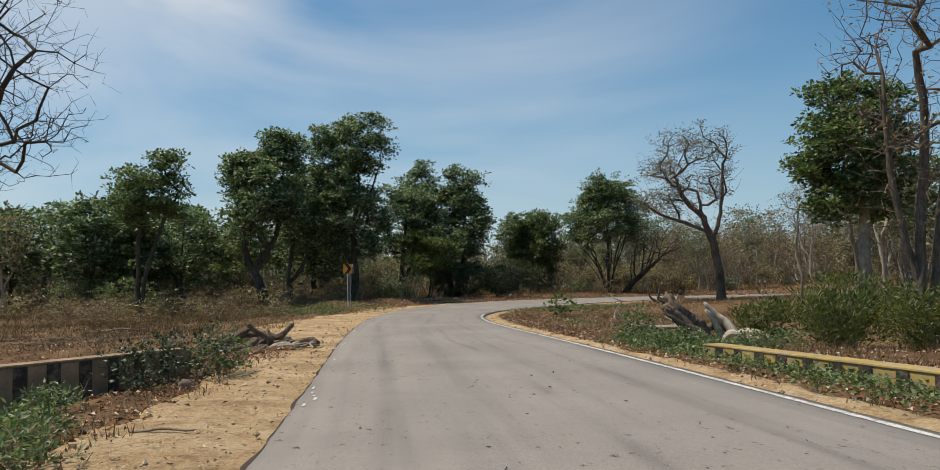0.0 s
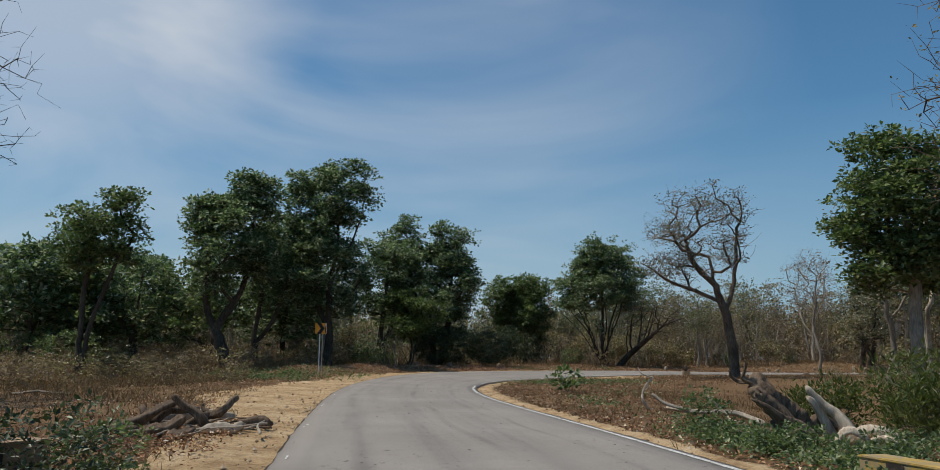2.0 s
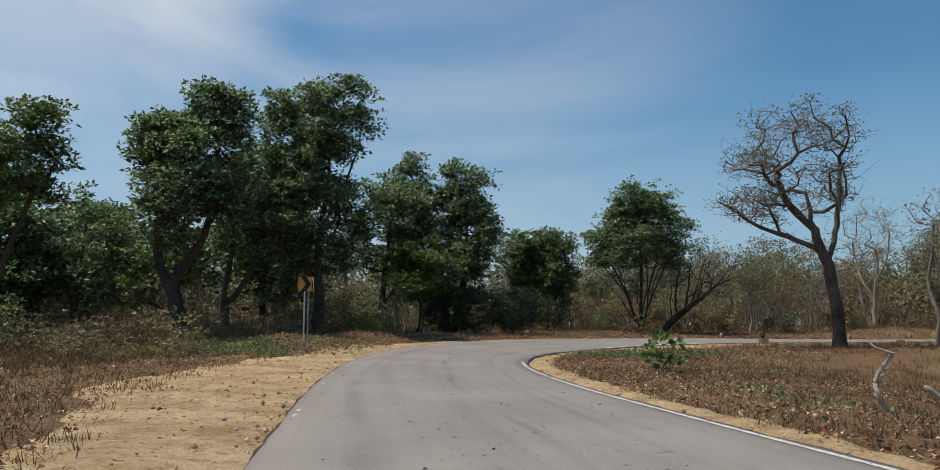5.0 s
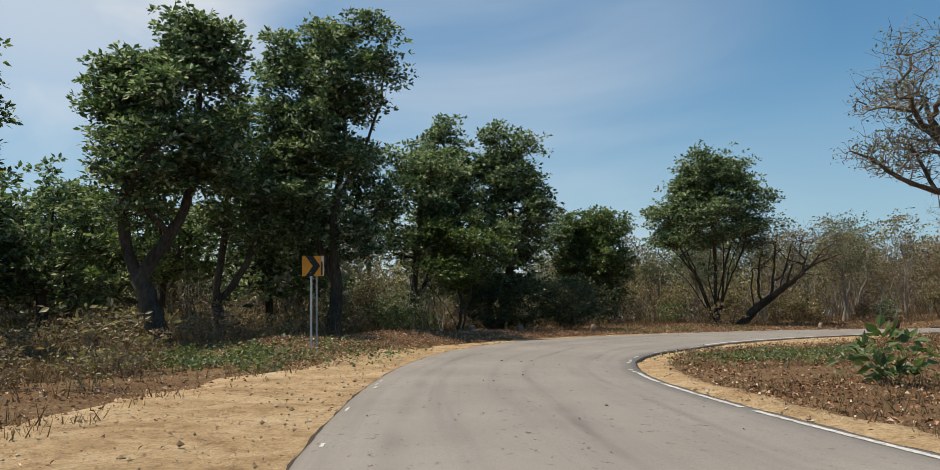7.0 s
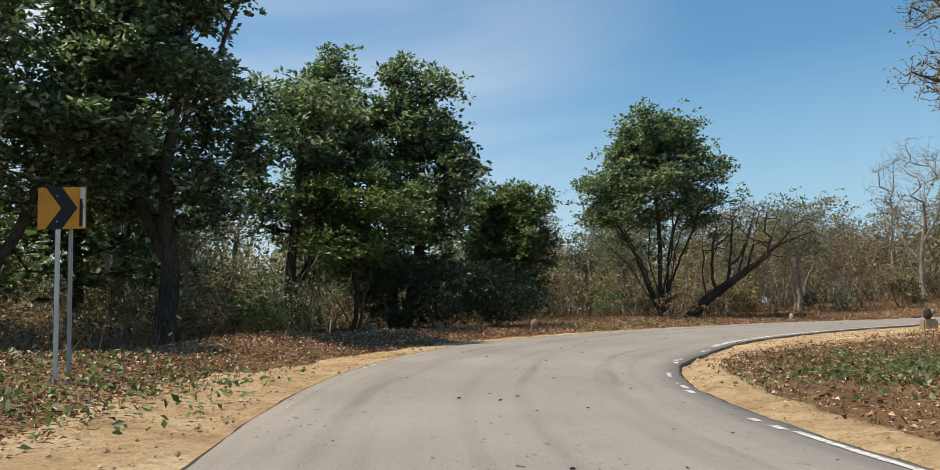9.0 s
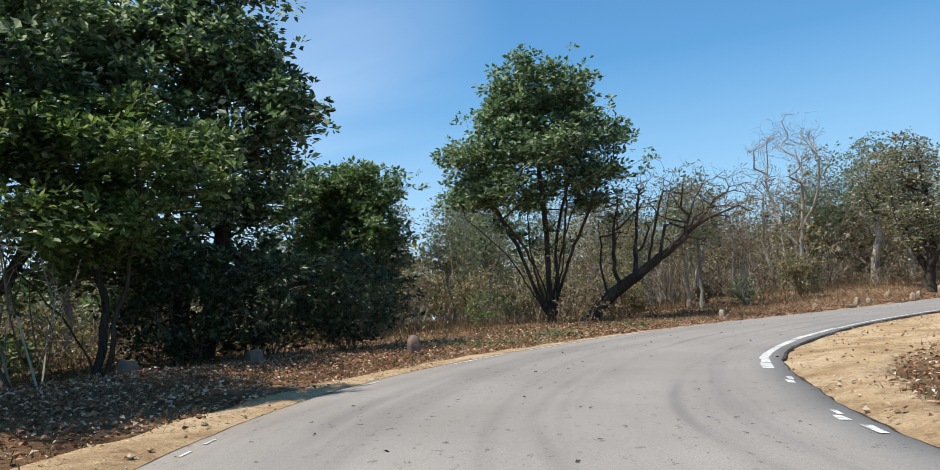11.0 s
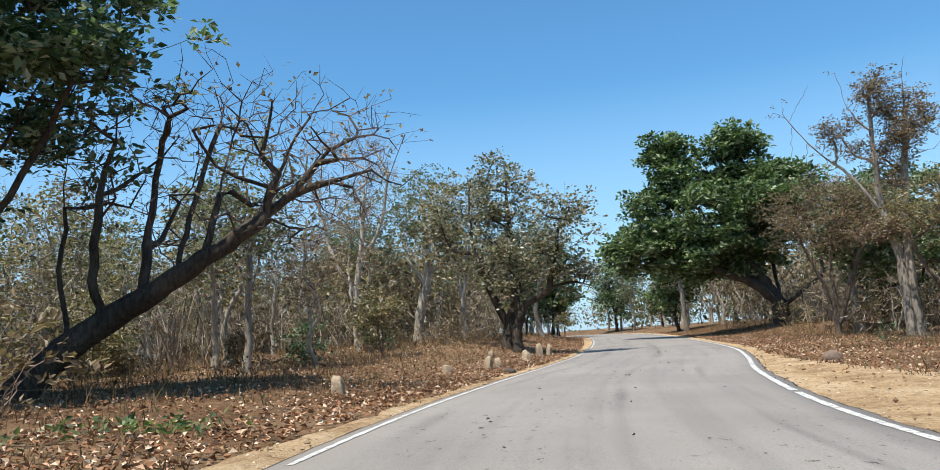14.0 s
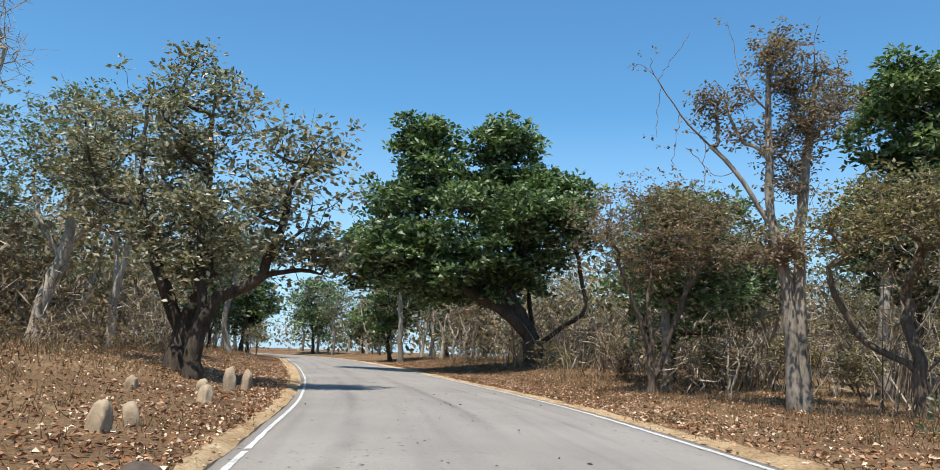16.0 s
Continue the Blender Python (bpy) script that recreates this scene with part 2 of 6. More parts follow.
GROUND, DIRT, ASPHALT = ground_material(), dirt_material(), asphalt_material()
LINE = worn_paint("white_road_paint", (0.66, 0.65, 0.61), (0.29, 0.265, 0.235), 0.36, 0.5, 15.0)
YELLOW = worn_paint("faded_yellow_paint", (0.54, 0.36, 0.09), (0.36, 0.29, 0.18), 0.42, 0.58, 5.0)
CREAM = worn_paint("faded_cream_paint", (0.4, 0.27, 0.16), (0.26, 0.18, 0.11), 0.4, 0.6, 3.0)
BLACK = worn_paint("weathered_black_paint", (0.045, 0.036, 0.03), (0.18, 0.14, 0.1), 0.36, 0.52, 5.0)
STONE = stone_material("rough_granite", (0.11, 0.075, 0.055), (0.3, 0.225, 0.17))
STONE_DARK = stone_material("dark_earthy_rock", (0.06, 0.045, 0.035), (0.17, 0.13, 0.1))
STONE_PALE = stone_material("pale_sandstone", (0.25, 0.18, 0.115), (0.52, 0.42, 0.29))
SIGN_AMBER = worn_paint("amber_sign_face", (0.75, 0.3, 0.03), (0.55, 0.3, 0.08), 0.25, 0.4, 4.0, 0.45)
SIGN_RED = worn_paint("red_reflector", (0.5, 0.06, 0.03), (0.4, 0.1, 0.05), 0.25, 0.4, 4.0, 0.4)
SIGN_BLACK = worn_paint("black_sign_paint", (0.02, 0.02, 0.02), (0.05, 0.04, 0.03), 0.25, 0.4, 4.0, 0.5)
WHITE_PAINT = worn_paint("white_sign_paint", (0.7, 0.7, 0.66), (0.5, 0.48, 0.42), 0.3, 0.45, 4.0, 0.5)
STEEL = stone_material("galvanised_steel", (0.3, 0.3, 0.29), (0.46, 0.46, 0.45))
BARK_DARK = bark_material("dark_bark", (0.035, 0.028, 0.022), (0.13, 0.105, 0.08))
BARK_GREY = bark_material("grey_bark", (0.17, 0.145, 0.115), (0.42, 0.37, 0.31))
BARK_MID = bark_material("dark_grey_bark", (0.065, 0.05, 0.038), (0.235, 0.185, 0.14))
WOOD_PALE = bark_material("bleached_dead_wood", (0.3, 0.24, 0.18), (0.66, 0.58, 0.47))
WOOD_BROWN = bark_material("brown_rotting_wood", (0.07, 0.048, 0.034), (0.27, 0.2, 0.145))
# dark tone painted for the groove between asphalt and dirt
EDGE_DARK = tone_material("asphalt_edge_gap_shade", [(0.0, (0.03, 0.024, 0.02)), (1.0, (0.09, 0.07, 0.055))])
BARK_TWIG = bark_material("pale_grey_twigs", (0.2, 0.165, 0.14), (0.44, 0.38, 0.33))
BARK_PURPLE = bark_material("purplish_brown_twigs", (0.06, 0.042, 0.04), (0.175, 0.13, 0.118))
BARK_PALE = bark_material("pale_bark", (0.28, 0.235, 0.175), (0.6, 0.53, 0.43))
BARK_BROWN = bark_material("brown_twigs", (0.12, 0.08, 0.06), (0.29, 0.215, 0.165))
DEAD_WOOD = bark_material("weathered_dead_wood", (0.17, 0.13, 0.1), (0.46, 0.39, 0.31))
# the two palest stops paint sky and sun glints on some leaves
LEAF_DARK = leaf_material("dark_green_leaves_with_glints", [(0.0, (0.045, 0.08, 0.034)), (0.45, (0.12, 0.18, 0.085)), (0.72, (0.195, 0.26, 0.135)), (0.84, (0.42, 0.46, 0.33)), (1.0, (0.58, 0.6, 0.48))], 0.45, 0.45, 0.35)
LEAF_MID = leaf_material("mid_green_leaves", [(0.0, (0.05, 0.085, 0.03)), (0.5, (0.125, 0.18, 0.065)), (0.8, (0.2, 0.26, 0.105)), (1.0, (0.42, 0.44, 0.26))], 0.4)
LEAF_BRIGHT = leaf_material("bright_green_leaves", [(0.0, (0.045, 0.08, 0.022)), (0.5, (0.13, 0.19, 0.054)), (0.82, (0.24, 0.3, 0.1)), (1.0, (0.45, 0.47, 0.24))], 0.38)
# green darkened so that the colour itself carries the shade within dense bushes
LEAF_SHADE = leaf_material("shade_darkened_green_leaves", [(0.0, (0.022, 0.038, 0.016)), (0.6, (0.05, 0.078, 0.032)), (1.0, (0.14, 0.17, 0.085))], 0.2)
# olive and brown are leaf colours; the last stop paints sunlit flecks
LEAF_OLIVE = leaf_material("olive_leaves", [(0.0, (0.085, 0.08, 0.036)), (0.4, (0.19, 0.18, 0.085)), (0.65, (0.32, 0.265, 0.145)), (0.8, (0.36, 0.24, 0.135)), (1.0, (0.64, 0.55, 0.38))], 0.4)
# olive and browning leaves, with grey sheen painted as the two palest stops
LEAF_SHEEN = leaf_material("olive_leaves_with_sheen", [(0.0, (0.07, 0.075, 0.04)), (0.35, (0.17, 0.175, 0.1)), (0.6, (0.29, 0.265, 0.17)), (0.74, (0.38, 0.24, 0.14)), (0.85, (0.48, 0.45, 0.36)), (1.0, (0.62, 0.58, 0.48))], 0.35, 0.4, 0.6)
LEAF_GREAT = leaf_material("glossy_green_leaves", [(0.0, (0.028, 0.055, 0.022)), (0.5, (0.112, 0.175, 0.06)), (0.8, (0.235, 0.305, 0.125)), (0.9, (0.4, 0.46, 0.29)), (1.0, (0.5, 0.54, 0.38))], 0.35, 0.42, 0.5)
LEAF_DRY = leaf_material("dry_brown_leaves", [(0.0, (0.13, 0.088, 0.055)), (0.5, (0.25, 0.178, 0.115)), (1.0, (0.4, 0.3, 0.2))])
LEAF_GREY = leaf_material("dusty_grey_green_leaves", [(0.0, (0.090, 0.108, 0.057)), (0.5, (0.168, 0.192, 0.108)), (1.0, (0.276, 0.270, 0.168))])
LITTER = tone_material("fallen_leaves", [(0.0, (0.12, 0.062, 0.035)), (0.4, (0.33, 0.17, 0.088)), (0.72, (0.47, 0.28, 0.165)), (0.88, (0.66, 0.5, 0.35)), (1.0, (0.74, 0.62, 0.47))])
TWIG_HAZE = tone_material("grey_brown_twigs", [(0.0, (0.08, 0.06, 0.042)), (0.5, (0.21, 0.165, 0.12)), (0.85, (0.36, 0.3, 0.23)), (1.0, (0.5, 0.44, 0.35))])
CHAFF = tone_material("straw_chaff", [(0.0, (0.2, 0.12, 0.065)), (0.3, (0.36, 0.24, 0.13)), (0.7, (0.58, 0.44, 0.27)), (1.0, (0.74, 0.63, 0.45))])
STRAW = leaf_material("dry_grass", [(0.0, (0.098, 0.057, 0.030)), (0.5, (0.196, 0.121, 0.063)), (0.85, (0.310, 0.207, 0.109)), (1.0, (0.127, 0.138, 0.052))], 0.2, 0.85)
GRAVEL = tone_material("loose_gravel", [(0.0, (0.2, 0.14, 0.09)), (0.5, (0.4, 0.29, 0.18)), (1.0, (0.6, 0.5, 0.38))])
CRUMB = tone_material("dark_crumbs", [(0.0, (0.035, 0.03, 0.027)), (0.6, (0.09, 0.075, 0.06)), (1.0, (0.16, 0.12, 0.09))])

# ---- mesh helpers ----


def mesh_object(name, verts, faces, mat, parent=None, label="", uvs=None, smooth=False):
    me = bpy.data.meshes.new(name)
    me.from_pydata(verts if isinstance(verts, list) else verts.tolist(), [], faces if isinstance(faces, list) else faces.tolist())
    me.materials.append(mat)
    if uvs is not None:
        layer = me.uv_layers.new(name="UVMap")
        index = np.empty(len(me.loops), dtype=np.int32)
        me.loops.foreach_get("vertex_index", index)
        layer.data.foreach_set("uv", np.asarray(uvs, dtype=np.float32)[index].ravel())
    if smooth:
        me.polygons.foreach_set("use_smooth", np.ones(len(me.polygons), dtype=bool))
    ob = new(name, me)
    if parent is not None:
        ob.parent = parent
    if label:
        tagged(ob, label)
    return ob


def part(name, bm, mat, parent, label="", smooth=False):
    me = bpy.data.meshes.new(name)
    bm.to_mesh(me)
    bm.free()
    me.materials.append(mat)
    if smooth:
        me.polygons.foreach_set("use_smooth", np.ones(len(me.polygons), dtype=bool))
    ob = new(name, me)
    ob.parent = parent
    if label:
        tagged(ob, label)
    return ob


def thing(name, m, label, category, group="", kind=""):
    ob = new(name)
    ob.matrix_basis = m
    ob.empty_display_size = 0.3
    return tagged(ob, label, category, group, kind)


def box(sx, sy, sz, at=(0, 0, 0), bevel=0.0):
    bm = bmesh.new()
    bmesh.ops.create_cube(bm, size=1.0, matrix=Matrix.Translation(at) @ Matrix.Diagonal((sx, sy, sz, 1)))
    if bevel:
        bmesh.ops.bevel(bm, geom=bm.edges[:], offset=bevel, segments=2, affect="EDGES")
    return bm


def smooth_step(a0, a1, v):
    k = np.clip((v - a0) / (a1 - a0), 0, 1)
    return k * k * (3 - 2 * k)


def ripple(x, y, size, seed=0.0):
    """Soft uneven field from a few crossing waves, about -1 to 1."""
    x, y = x / size, y / size
    return (np.sin(1.7 * x + 0.6 * y + seed) + np.sin(-0.8 * x + 1.9 * y + 2.1 * seed + 1) + np.sin(2.9 * x - 2.3 * y + 0.7 * seed + 2) * 0.6
            + np.sin(4.7 * x + 3.9 * y + 1.3 * seed) * 0.35) / 2.95


# ---- the road's plan: left edge, right edge, shoulders' widths ----
PAIRS = [  # left x, y, z; right x, y, z; left shoulder, right shoulder
    (0.4, -14, 0, 6.4, -13.2, 0, 1.8, 0.7),
    (-1.1, 0, 0, 4.9, 0.7, 0, 1.9, 0.7),
    (-1.9, 7, 0, 4.1, 7.6, 0, 1.9, 0.6),
    (-2.6, 13, 0, 3.4, 13.7, 0, 1.9, 0.5),
    (-3.5, 20.4, 0, 2.5, 21, 0, 2.0, 0.5),
    (-4.2, 27, 0, 1.6, 27.6, 0, 2.9, 0.6),
    (-4.7, 33, 0.05, 0.95, 33.3, 0, 4.2, 0.8),
    (-4.9, 39, 0.12, 0.7, 38.5, 0, 3.6, 0.8),
    (-4.6, 45, 0.22, 0.85, 43, 0, 2.2, 0.9),
    (-3.7, 50, 0.32, 1.6, 47.5, 0.03, 1.6, 1.0),
    (-1.9, 55, 0.4, 3.1, 51.6, 0.05, 1.2, 0.9),
    (0.6, 59.2, 0.43, 5.5, 55.3, 0.07, 1.0, 1.1),
    (4.1, 62.8, 0.43, 8.5, 58.95, 0.13, 0.9, 2.6),
    (8.9, 66, 0.43, 12.45, 61.7, 0.19, 0.8, 4.2),
    (14.5, 68.5, 0.41, 17.1, 63.95, 0.22, 0.4, 3.6),
    (22.1, 71.35, 0.31, 24, 66.15, 0.22, 0.35, 1.9),
    (28.7, 73.5, 0.26, 30.4, 67.75, 0.22, 0.35, 0.7),
    (37.3, 76.3, 0.25, 38.6, 70.1, 0.22, 0.35, 0.5),
    (51.3, 81.6, 0.25, 52, 75, 0.23, 0.4, 0.5),
    (75, 91.5, 0.3, 77, 85, 0.28, 0.8, 0.8),
    (103.5, 104.5, 0.36, 107, 98.5, 0.35, 0.8, 0.8),
    (130, 121, 0.4, 134.5, 116.5, 0.35, 0.8, 0.8),
    (150, 145, 0.3, 156, 142, 0.3, 0.8, 0.8),
    (160, 175, 0.2, 166.5, 174, 0.2, 0.8, 0.8),
    (163, 210, 0.1, 169.5, 210, 0.1, 0.8, 0.8),
]


def eased(rows, steps):
    """Catmull-Rom through the rows."""
    p = np.array(rows, float)
    p = np.vstack([2 * p[0] - p[1], p, 2 * p[-1] - p[-2]])
    out = []
    for k in range(1, len(p) - 2):
        for q in np.arange(steps) / steps:
            out.append(0.5 * (2 * p[k] + (p[k + 1] - p[k - 1]) * q + (2 * p[k - 1] - 5 * p[k] + 4 * p[k + 1] - p[k + 2]) * q**2
                              + (3 * p[k] - p[k - 1] - 3 * p[k + 1] + p[k + 2]) * q**3))
    return np.array(out + [p[-2]])


ROAD = eased(PAIRS, 26)
LEFT, RIGHT = ROAD[:, :3], ROAD[:, 3:6]
CENTRE = (LEFT + RIGHT) / 2
ACROSS = LEFT[:, :2] - RIGHT[:, :2]
HALF = np.linalg.norm(ACROSS, axis=1) / 2
ACROSS = ACROSS / (2 * HALF[:, None])
ALONG = np.r_[0, np.cumsum(np.linalg.norm(np.diff(CENTRE[:, :2], axis=0), axis=1))]


def beside(x, y):
    """For places: the nearest station of the road, the offset to its left, and the distance outside its edge."""
    x, y = np.atleast_1d(np.asarray(x, float)), np.atleast_1d(np.asarray(y, float))
    station, side, out = np.empty(len(x), int), np.empty(len(x)), np.empty(len(x))
    for k in range(0, len(x), 8000):
        px, py = x[k:k + 8000], y[k:k + 8000]
        i = np.argmin((px[:, None] - CENTRE[None, :, 0]) ** 2 + (py[:, None] - CENTRE[None, :, 1]) ** 2, axis=1)
        u = (px - CENTRE[i, 0]) * ACROSS[i, 0] + (py - CENTRE[i, 1]) * ACROSS[i, 1]
        far = np.hypot(px - CENTRE[i, 0], py - CENTRE[i, 1])
        station[k:k + 8000], side[k:k + 8000] = i, np.where(far > HALF[i] + 2, np.sign(u) * far, u)
        out[k:k + 8000] = np.maximum(np.abs(u), np.where(far > HALF[i] + 2, far, 0)) - HALF[i]
    return station, side, out


def surface(x, y):
    """The height of the land, the road's own bed included."""
    x, y = np.atleast_1d(np.asarray(x, float)), np.atleast_1d(np.asarray(y, float))
    i, u, d = beside(x, y)
    share = np.clip((u / HALF[i] + 1) / 2, 0, 1)
    z = RIGHT[i, 2] * (1 - share) + LEFT[i, 2] * share
    off = np.maximum(d, 0)
    bend = smooth_step(44, 56, CENTRE[i, 1]) * (u > 0)
    z = z + bend * 0.28 * smooth_step(0.8, 5, off)
    z = z + 0.55 * (u > 0) * smooth_step(25, 40, CENTRE[i, 0]) * smooth_step(1.6, 7, off)
    z = z + 0.5 * (u < 0) * smooth_step(46, 64, CENTRE[i, 0]) * smooth_step(2.0, 8, off)
    z = z - 0.25 * (u > 0) * smooth_step(30, 16, CENTRE[i, 1]) * smooth_step(2.0, 5, off)
    z = z + 0.16 * ripple(x, y, 4.5, 0.4) * smooth_step(1.0, 7, off) + 0.05 * ripple(x, y, 1.1, 2.0) * smooth_step(0.6, 2.5, off)
    z = z - 1.25 * np.exp(-(((x - 15) / 7.5) ** 2 + ((y - 29) / 12) ** 2)) * smooth_step(1.5, 5, off) * (u < 0)
    z = z + 0.5 * np.exp(-(((x + 8.2) / 2.2) ** 2 + ((y - 49) / 3.4) ** 2)) * smooth_step(0.3, 2.0, off)
    z = z + 0.3 * np.exp(-(((x + 5.6) / 1.5) ** 2 + ((y - 55) / 3.0) ** 2)) * smooth_step(0.8, 2.0, off)
    return z


def ground_z(x, y):
    return float(surface(x, y)[0])


# ---- ground, road, shoulders ----
gx = np.concatenate([[-2500, -900, -400, -220, -140, -100], np.arange(-76, 190, 1.3), [205, 240, 320, 600, 1200, 2500]])
gy = np.concatenate([[-2500, -900, -300, -120, -60], np.arange(-34, 200, 1.3), [215, 250, 330, 600, 1200, 2500]])
GX, GY = np.meshgrid(gx, gy)
px, py = GX.ravel(), GY.ravel()
i_, u_, d_ = beside(px, py)
wide = np.where(u_ > 0, ROAD[i_, 6], ROAD[i_, 7])
pz = surface(px, py) - 0.16 * (1 - smooth_step(wide - 0.7, wide + 0.3, d_))
nx, ny = len(gx), len(gy)
jj, ii = np.meshgrid(np.arange(ny - 1), np.arange(nx - 1), indexing="ij")
q0 = (jj * nx + ii).ravel()
ground = mesh_object("ground", np.stack([px, py, pz], 1), np.stack([q0, q0 + 1, q0 + nx + 1, q0 + nx], 1), GROUND, smooth=True)
tagged(ground, "dry brown forest floor with litter and bare patches", "ground", kind="structure")


def ribbon(name, columns, mat, uvs=None, smooth=True):
    """A strip from rows of points, one array per column from right to left."""
    c, r = len(columns), len(columns[0])
    verts = np.stack(columns, 1).reshape(-1, 3)
    k, j = np.meshgrid(np.arange(r - 1), np.arange(c - 1), indexing="ij")
    b = (k * c + j).ravel()
    return mesh_object(name, verts, np.stack([b, b + c, b + c + 1, b + 1][::-1], 1), mat, uvs=uvs, smooth=smooth)


rows_n = len(ROAD)
edge_l = 0.014 * ripple(ALONG, 0 * ALONG, 0.6, 1.0) + 0.012 * ripple(ALONG, 0 * ALONG, 0.17, 4.0)
edge_r = 0.03 * ripple(ALONG, 0 * ALONG, 0.7, 3.0) + 0.025 * ripple(ALONG, 0 * ALONG, 0.2, 2.0)
cols, uv = [], []
for f_ in np.linspace(0, 1, 11):
    p_ = RIGHT * (1 - f_) + LEFT * f_
    push = edge_l * (f_ > 0.99) - edge_r * (f_ < 0.01)
    p_ = np.column_stack([p_[:, 0] + ACROSS[:, 0] * push, p_[:, 1] + ACROSS[:, 1] * push, p_[:, 2] + 0.015 + 0.03 * math.sin(math.pi * f_)])
    cols.append(p_)
    uv.append(np.stack([(2 * f_ - 1) * HALF, ALONG], 1))
skirt = lambda p_: np.column_stack([p_[:, 0], p_[:, 1], p_[:, 2] - 0.2])
cols = [skirt(cols[0]), *cols, skirt(cols[-1])]
uv = [uv[0], *uv, uv[-1]]
road = ribbon("road", cols, ASPHALT, uvs=np.stack(uv, 1).reshape(-1, 2))
tagged(road, "worn light grey asphalt forest road curving through a bend", "road", kind="structure")

for side, edge_, sign_, col_ in (("left", LEFT, 1, 6), ("right", RIGHT, -1, 7)):
    cols = []
    w_ = ROAD[:, col_] * (1 + 0.16 * ripple(ALONG, 0 * ALONG, 1.7, 5.0 + col_)) + 0.12 * ripple(ALONG, 0 * ALONG, 0.5, col_)
    for f_ in (-0.12, 0.12, 0.3, 0.55, 0.8, 0.95, 1.0):
        off = f_ * w_ * sign_
        x_, y_ = edge_[:, 0] + ACROSS[:, 0] * off, edge_[:, 1] + ACROSS[:, 1] * off
        z_ = surface(x_, y_) + (-0.05 if f_ <= 0.12 else -0.02 if f_ < 0.5 else 0.012) - (0.12 if f_ == 1.0 else 0)
        z_ = z_ + (0.025 * ripple(x_, y_, 0.45, 1.0) if f_ > 0 and f_ < 0.99 else 0)
        cols.append(np.column_stack([x_, y_, z_]))
    shoulder = ribbon(f"verge_{side}", cols if sign_ > 0 else cols[::-1], DIRT)
    tagged(shoulder, "bare sandy dirt shoulder along the asphalt edge", "verge", kind="structure")


# flat dark ribbon standing in for the shaded gap along the asphalt's broken edge
for side, edge_, sign_, push, upto in (("left", LEFT, 1, edge_l, 17 * 26), ("right", RIGHT, -1, edge_r, 17 * 26)):
    k_ = np.arange(0, upto)
    broad = np.clip(0.022 + 0.035 * ripple(ALONG[k_], 0 * k_, 0.5, 6.0 + sign_), 0.002, 0.06)
    rim = []
    for o_ in (-0.01, 1.0):
        out_ = (push[k_] + (o_ if o_ < 0 else broad)) * sign_
        rim.append(np.column_stack([edge_[k_, 0] + ACROSS[k_, 0] * out_, edge_[k_, 1] + ACROSS[k_, 1] * out_, edge_[k_, 2] + (0.019 if o_ < 0 else 0.008)]))
    tagged(ribbon(f"trim_{side}", rim if sign_ > 0 else rim[::-1], EDGE_DARK), "flat dark strip for the shaded gap along broken asphalt", "road edge", kind="structure")


def stripe(name, edge_, sign_, inset, width, spans, label):
    """Painted edge line in pieces; spans: from and to in metres along the road."""
    for a0, a1 in spans:
        s_ = np.linspace(a0, a1, max(3, int((a1 - a0) / 0.2)))
        if len(s_) < 2:
            continue
        xy = np.column_stack([np.interp(s_, ALONG, edge_[:, c]) for c in range(3)])
        ac = np.column_stack([np.interp(s_, ALONG, ACROSS[:, c]) for c in range(2)])
        rag = 0.012 * ripple(s_, 0 * s_, 0.13, a0)
        far_z, wide_ = np.interp(s_, ALONG, (RIGHT if sign_ > 0 else LEFT)[:, 2]), 2 * np.interp(s_, ALONG, HALF)
        pts = []
        for off, r_ in ((inset, rag), (inset + width, -rag)):
            o = -(off + r_) * sign_
            pts.append(np.column_stack([xy[:, 0] + ac[:, 0] * o, xy[:, 1] + ac[:, 1] * o, xy[:, 2] + (far_z - xy[:, 2]) * off / wide_ + 0.015 + 0.03 * math.sin(math.pi * min(off, 3) / 6) + 0.006]))
        if sign_ > 0:
            pts = pts[::-1]
        line = ribbon(name, pts, LINE)
        tagged(line, label, "road marking", "edge lines of the road", "structure")


total = ALONG[-1]
at_of = lambda y_: float(np.interp(y_, CENTRE[:360, 1], ALONG[:360]))
stripe("edge_line", RIGHT, -1, 0.1, 0.1, [(0, at_of(36)), (at_of(36.4), at_of(38.5)), (at_of(38.6), at_of(41)), (at_of(41.3), at_of(44.5))], "white painted edge line with worn gaps")
s_ = at_of(44.6)
rng_ = random.Random(12)
while s_ < at_of(58.6):
    ln = rng_.uniform(0.12, 0.5)
    stripe("edge_line", RIGHT, -1, rng_.uniform(0.1, 0.2), rng_.uniform(0.06, 0.13), [(s_, s_ + ln)], "worn scrap of white edge line")
    s_ += ln + rng_.choice((0.06, 0.3, 1.2, 2.6))
while s_ < at_of(64.4):
    ln = rng_.uniform(0.5, 1.6)
    stripe("edge_line", RIGHT, -1, rng_.uniform(0.19, 0.23), rng_.uniform(0.13, 0.19), [(s_, s_ + ln)], "broad white edge line with ragged worn ends")
    s_ += ln + rng_.choice((0.0, 0.02, 0.06, 0.2))
stripe("edge_line", RIGHT, -1, 0.14, 0.11, [(s_, s_ + 6), (s_ + 6.3, 98), (98.3, 113), (113.2, total)], "white painted edge line with worn gaps")
s_ = 4.0
rng_ = random.Random(4)
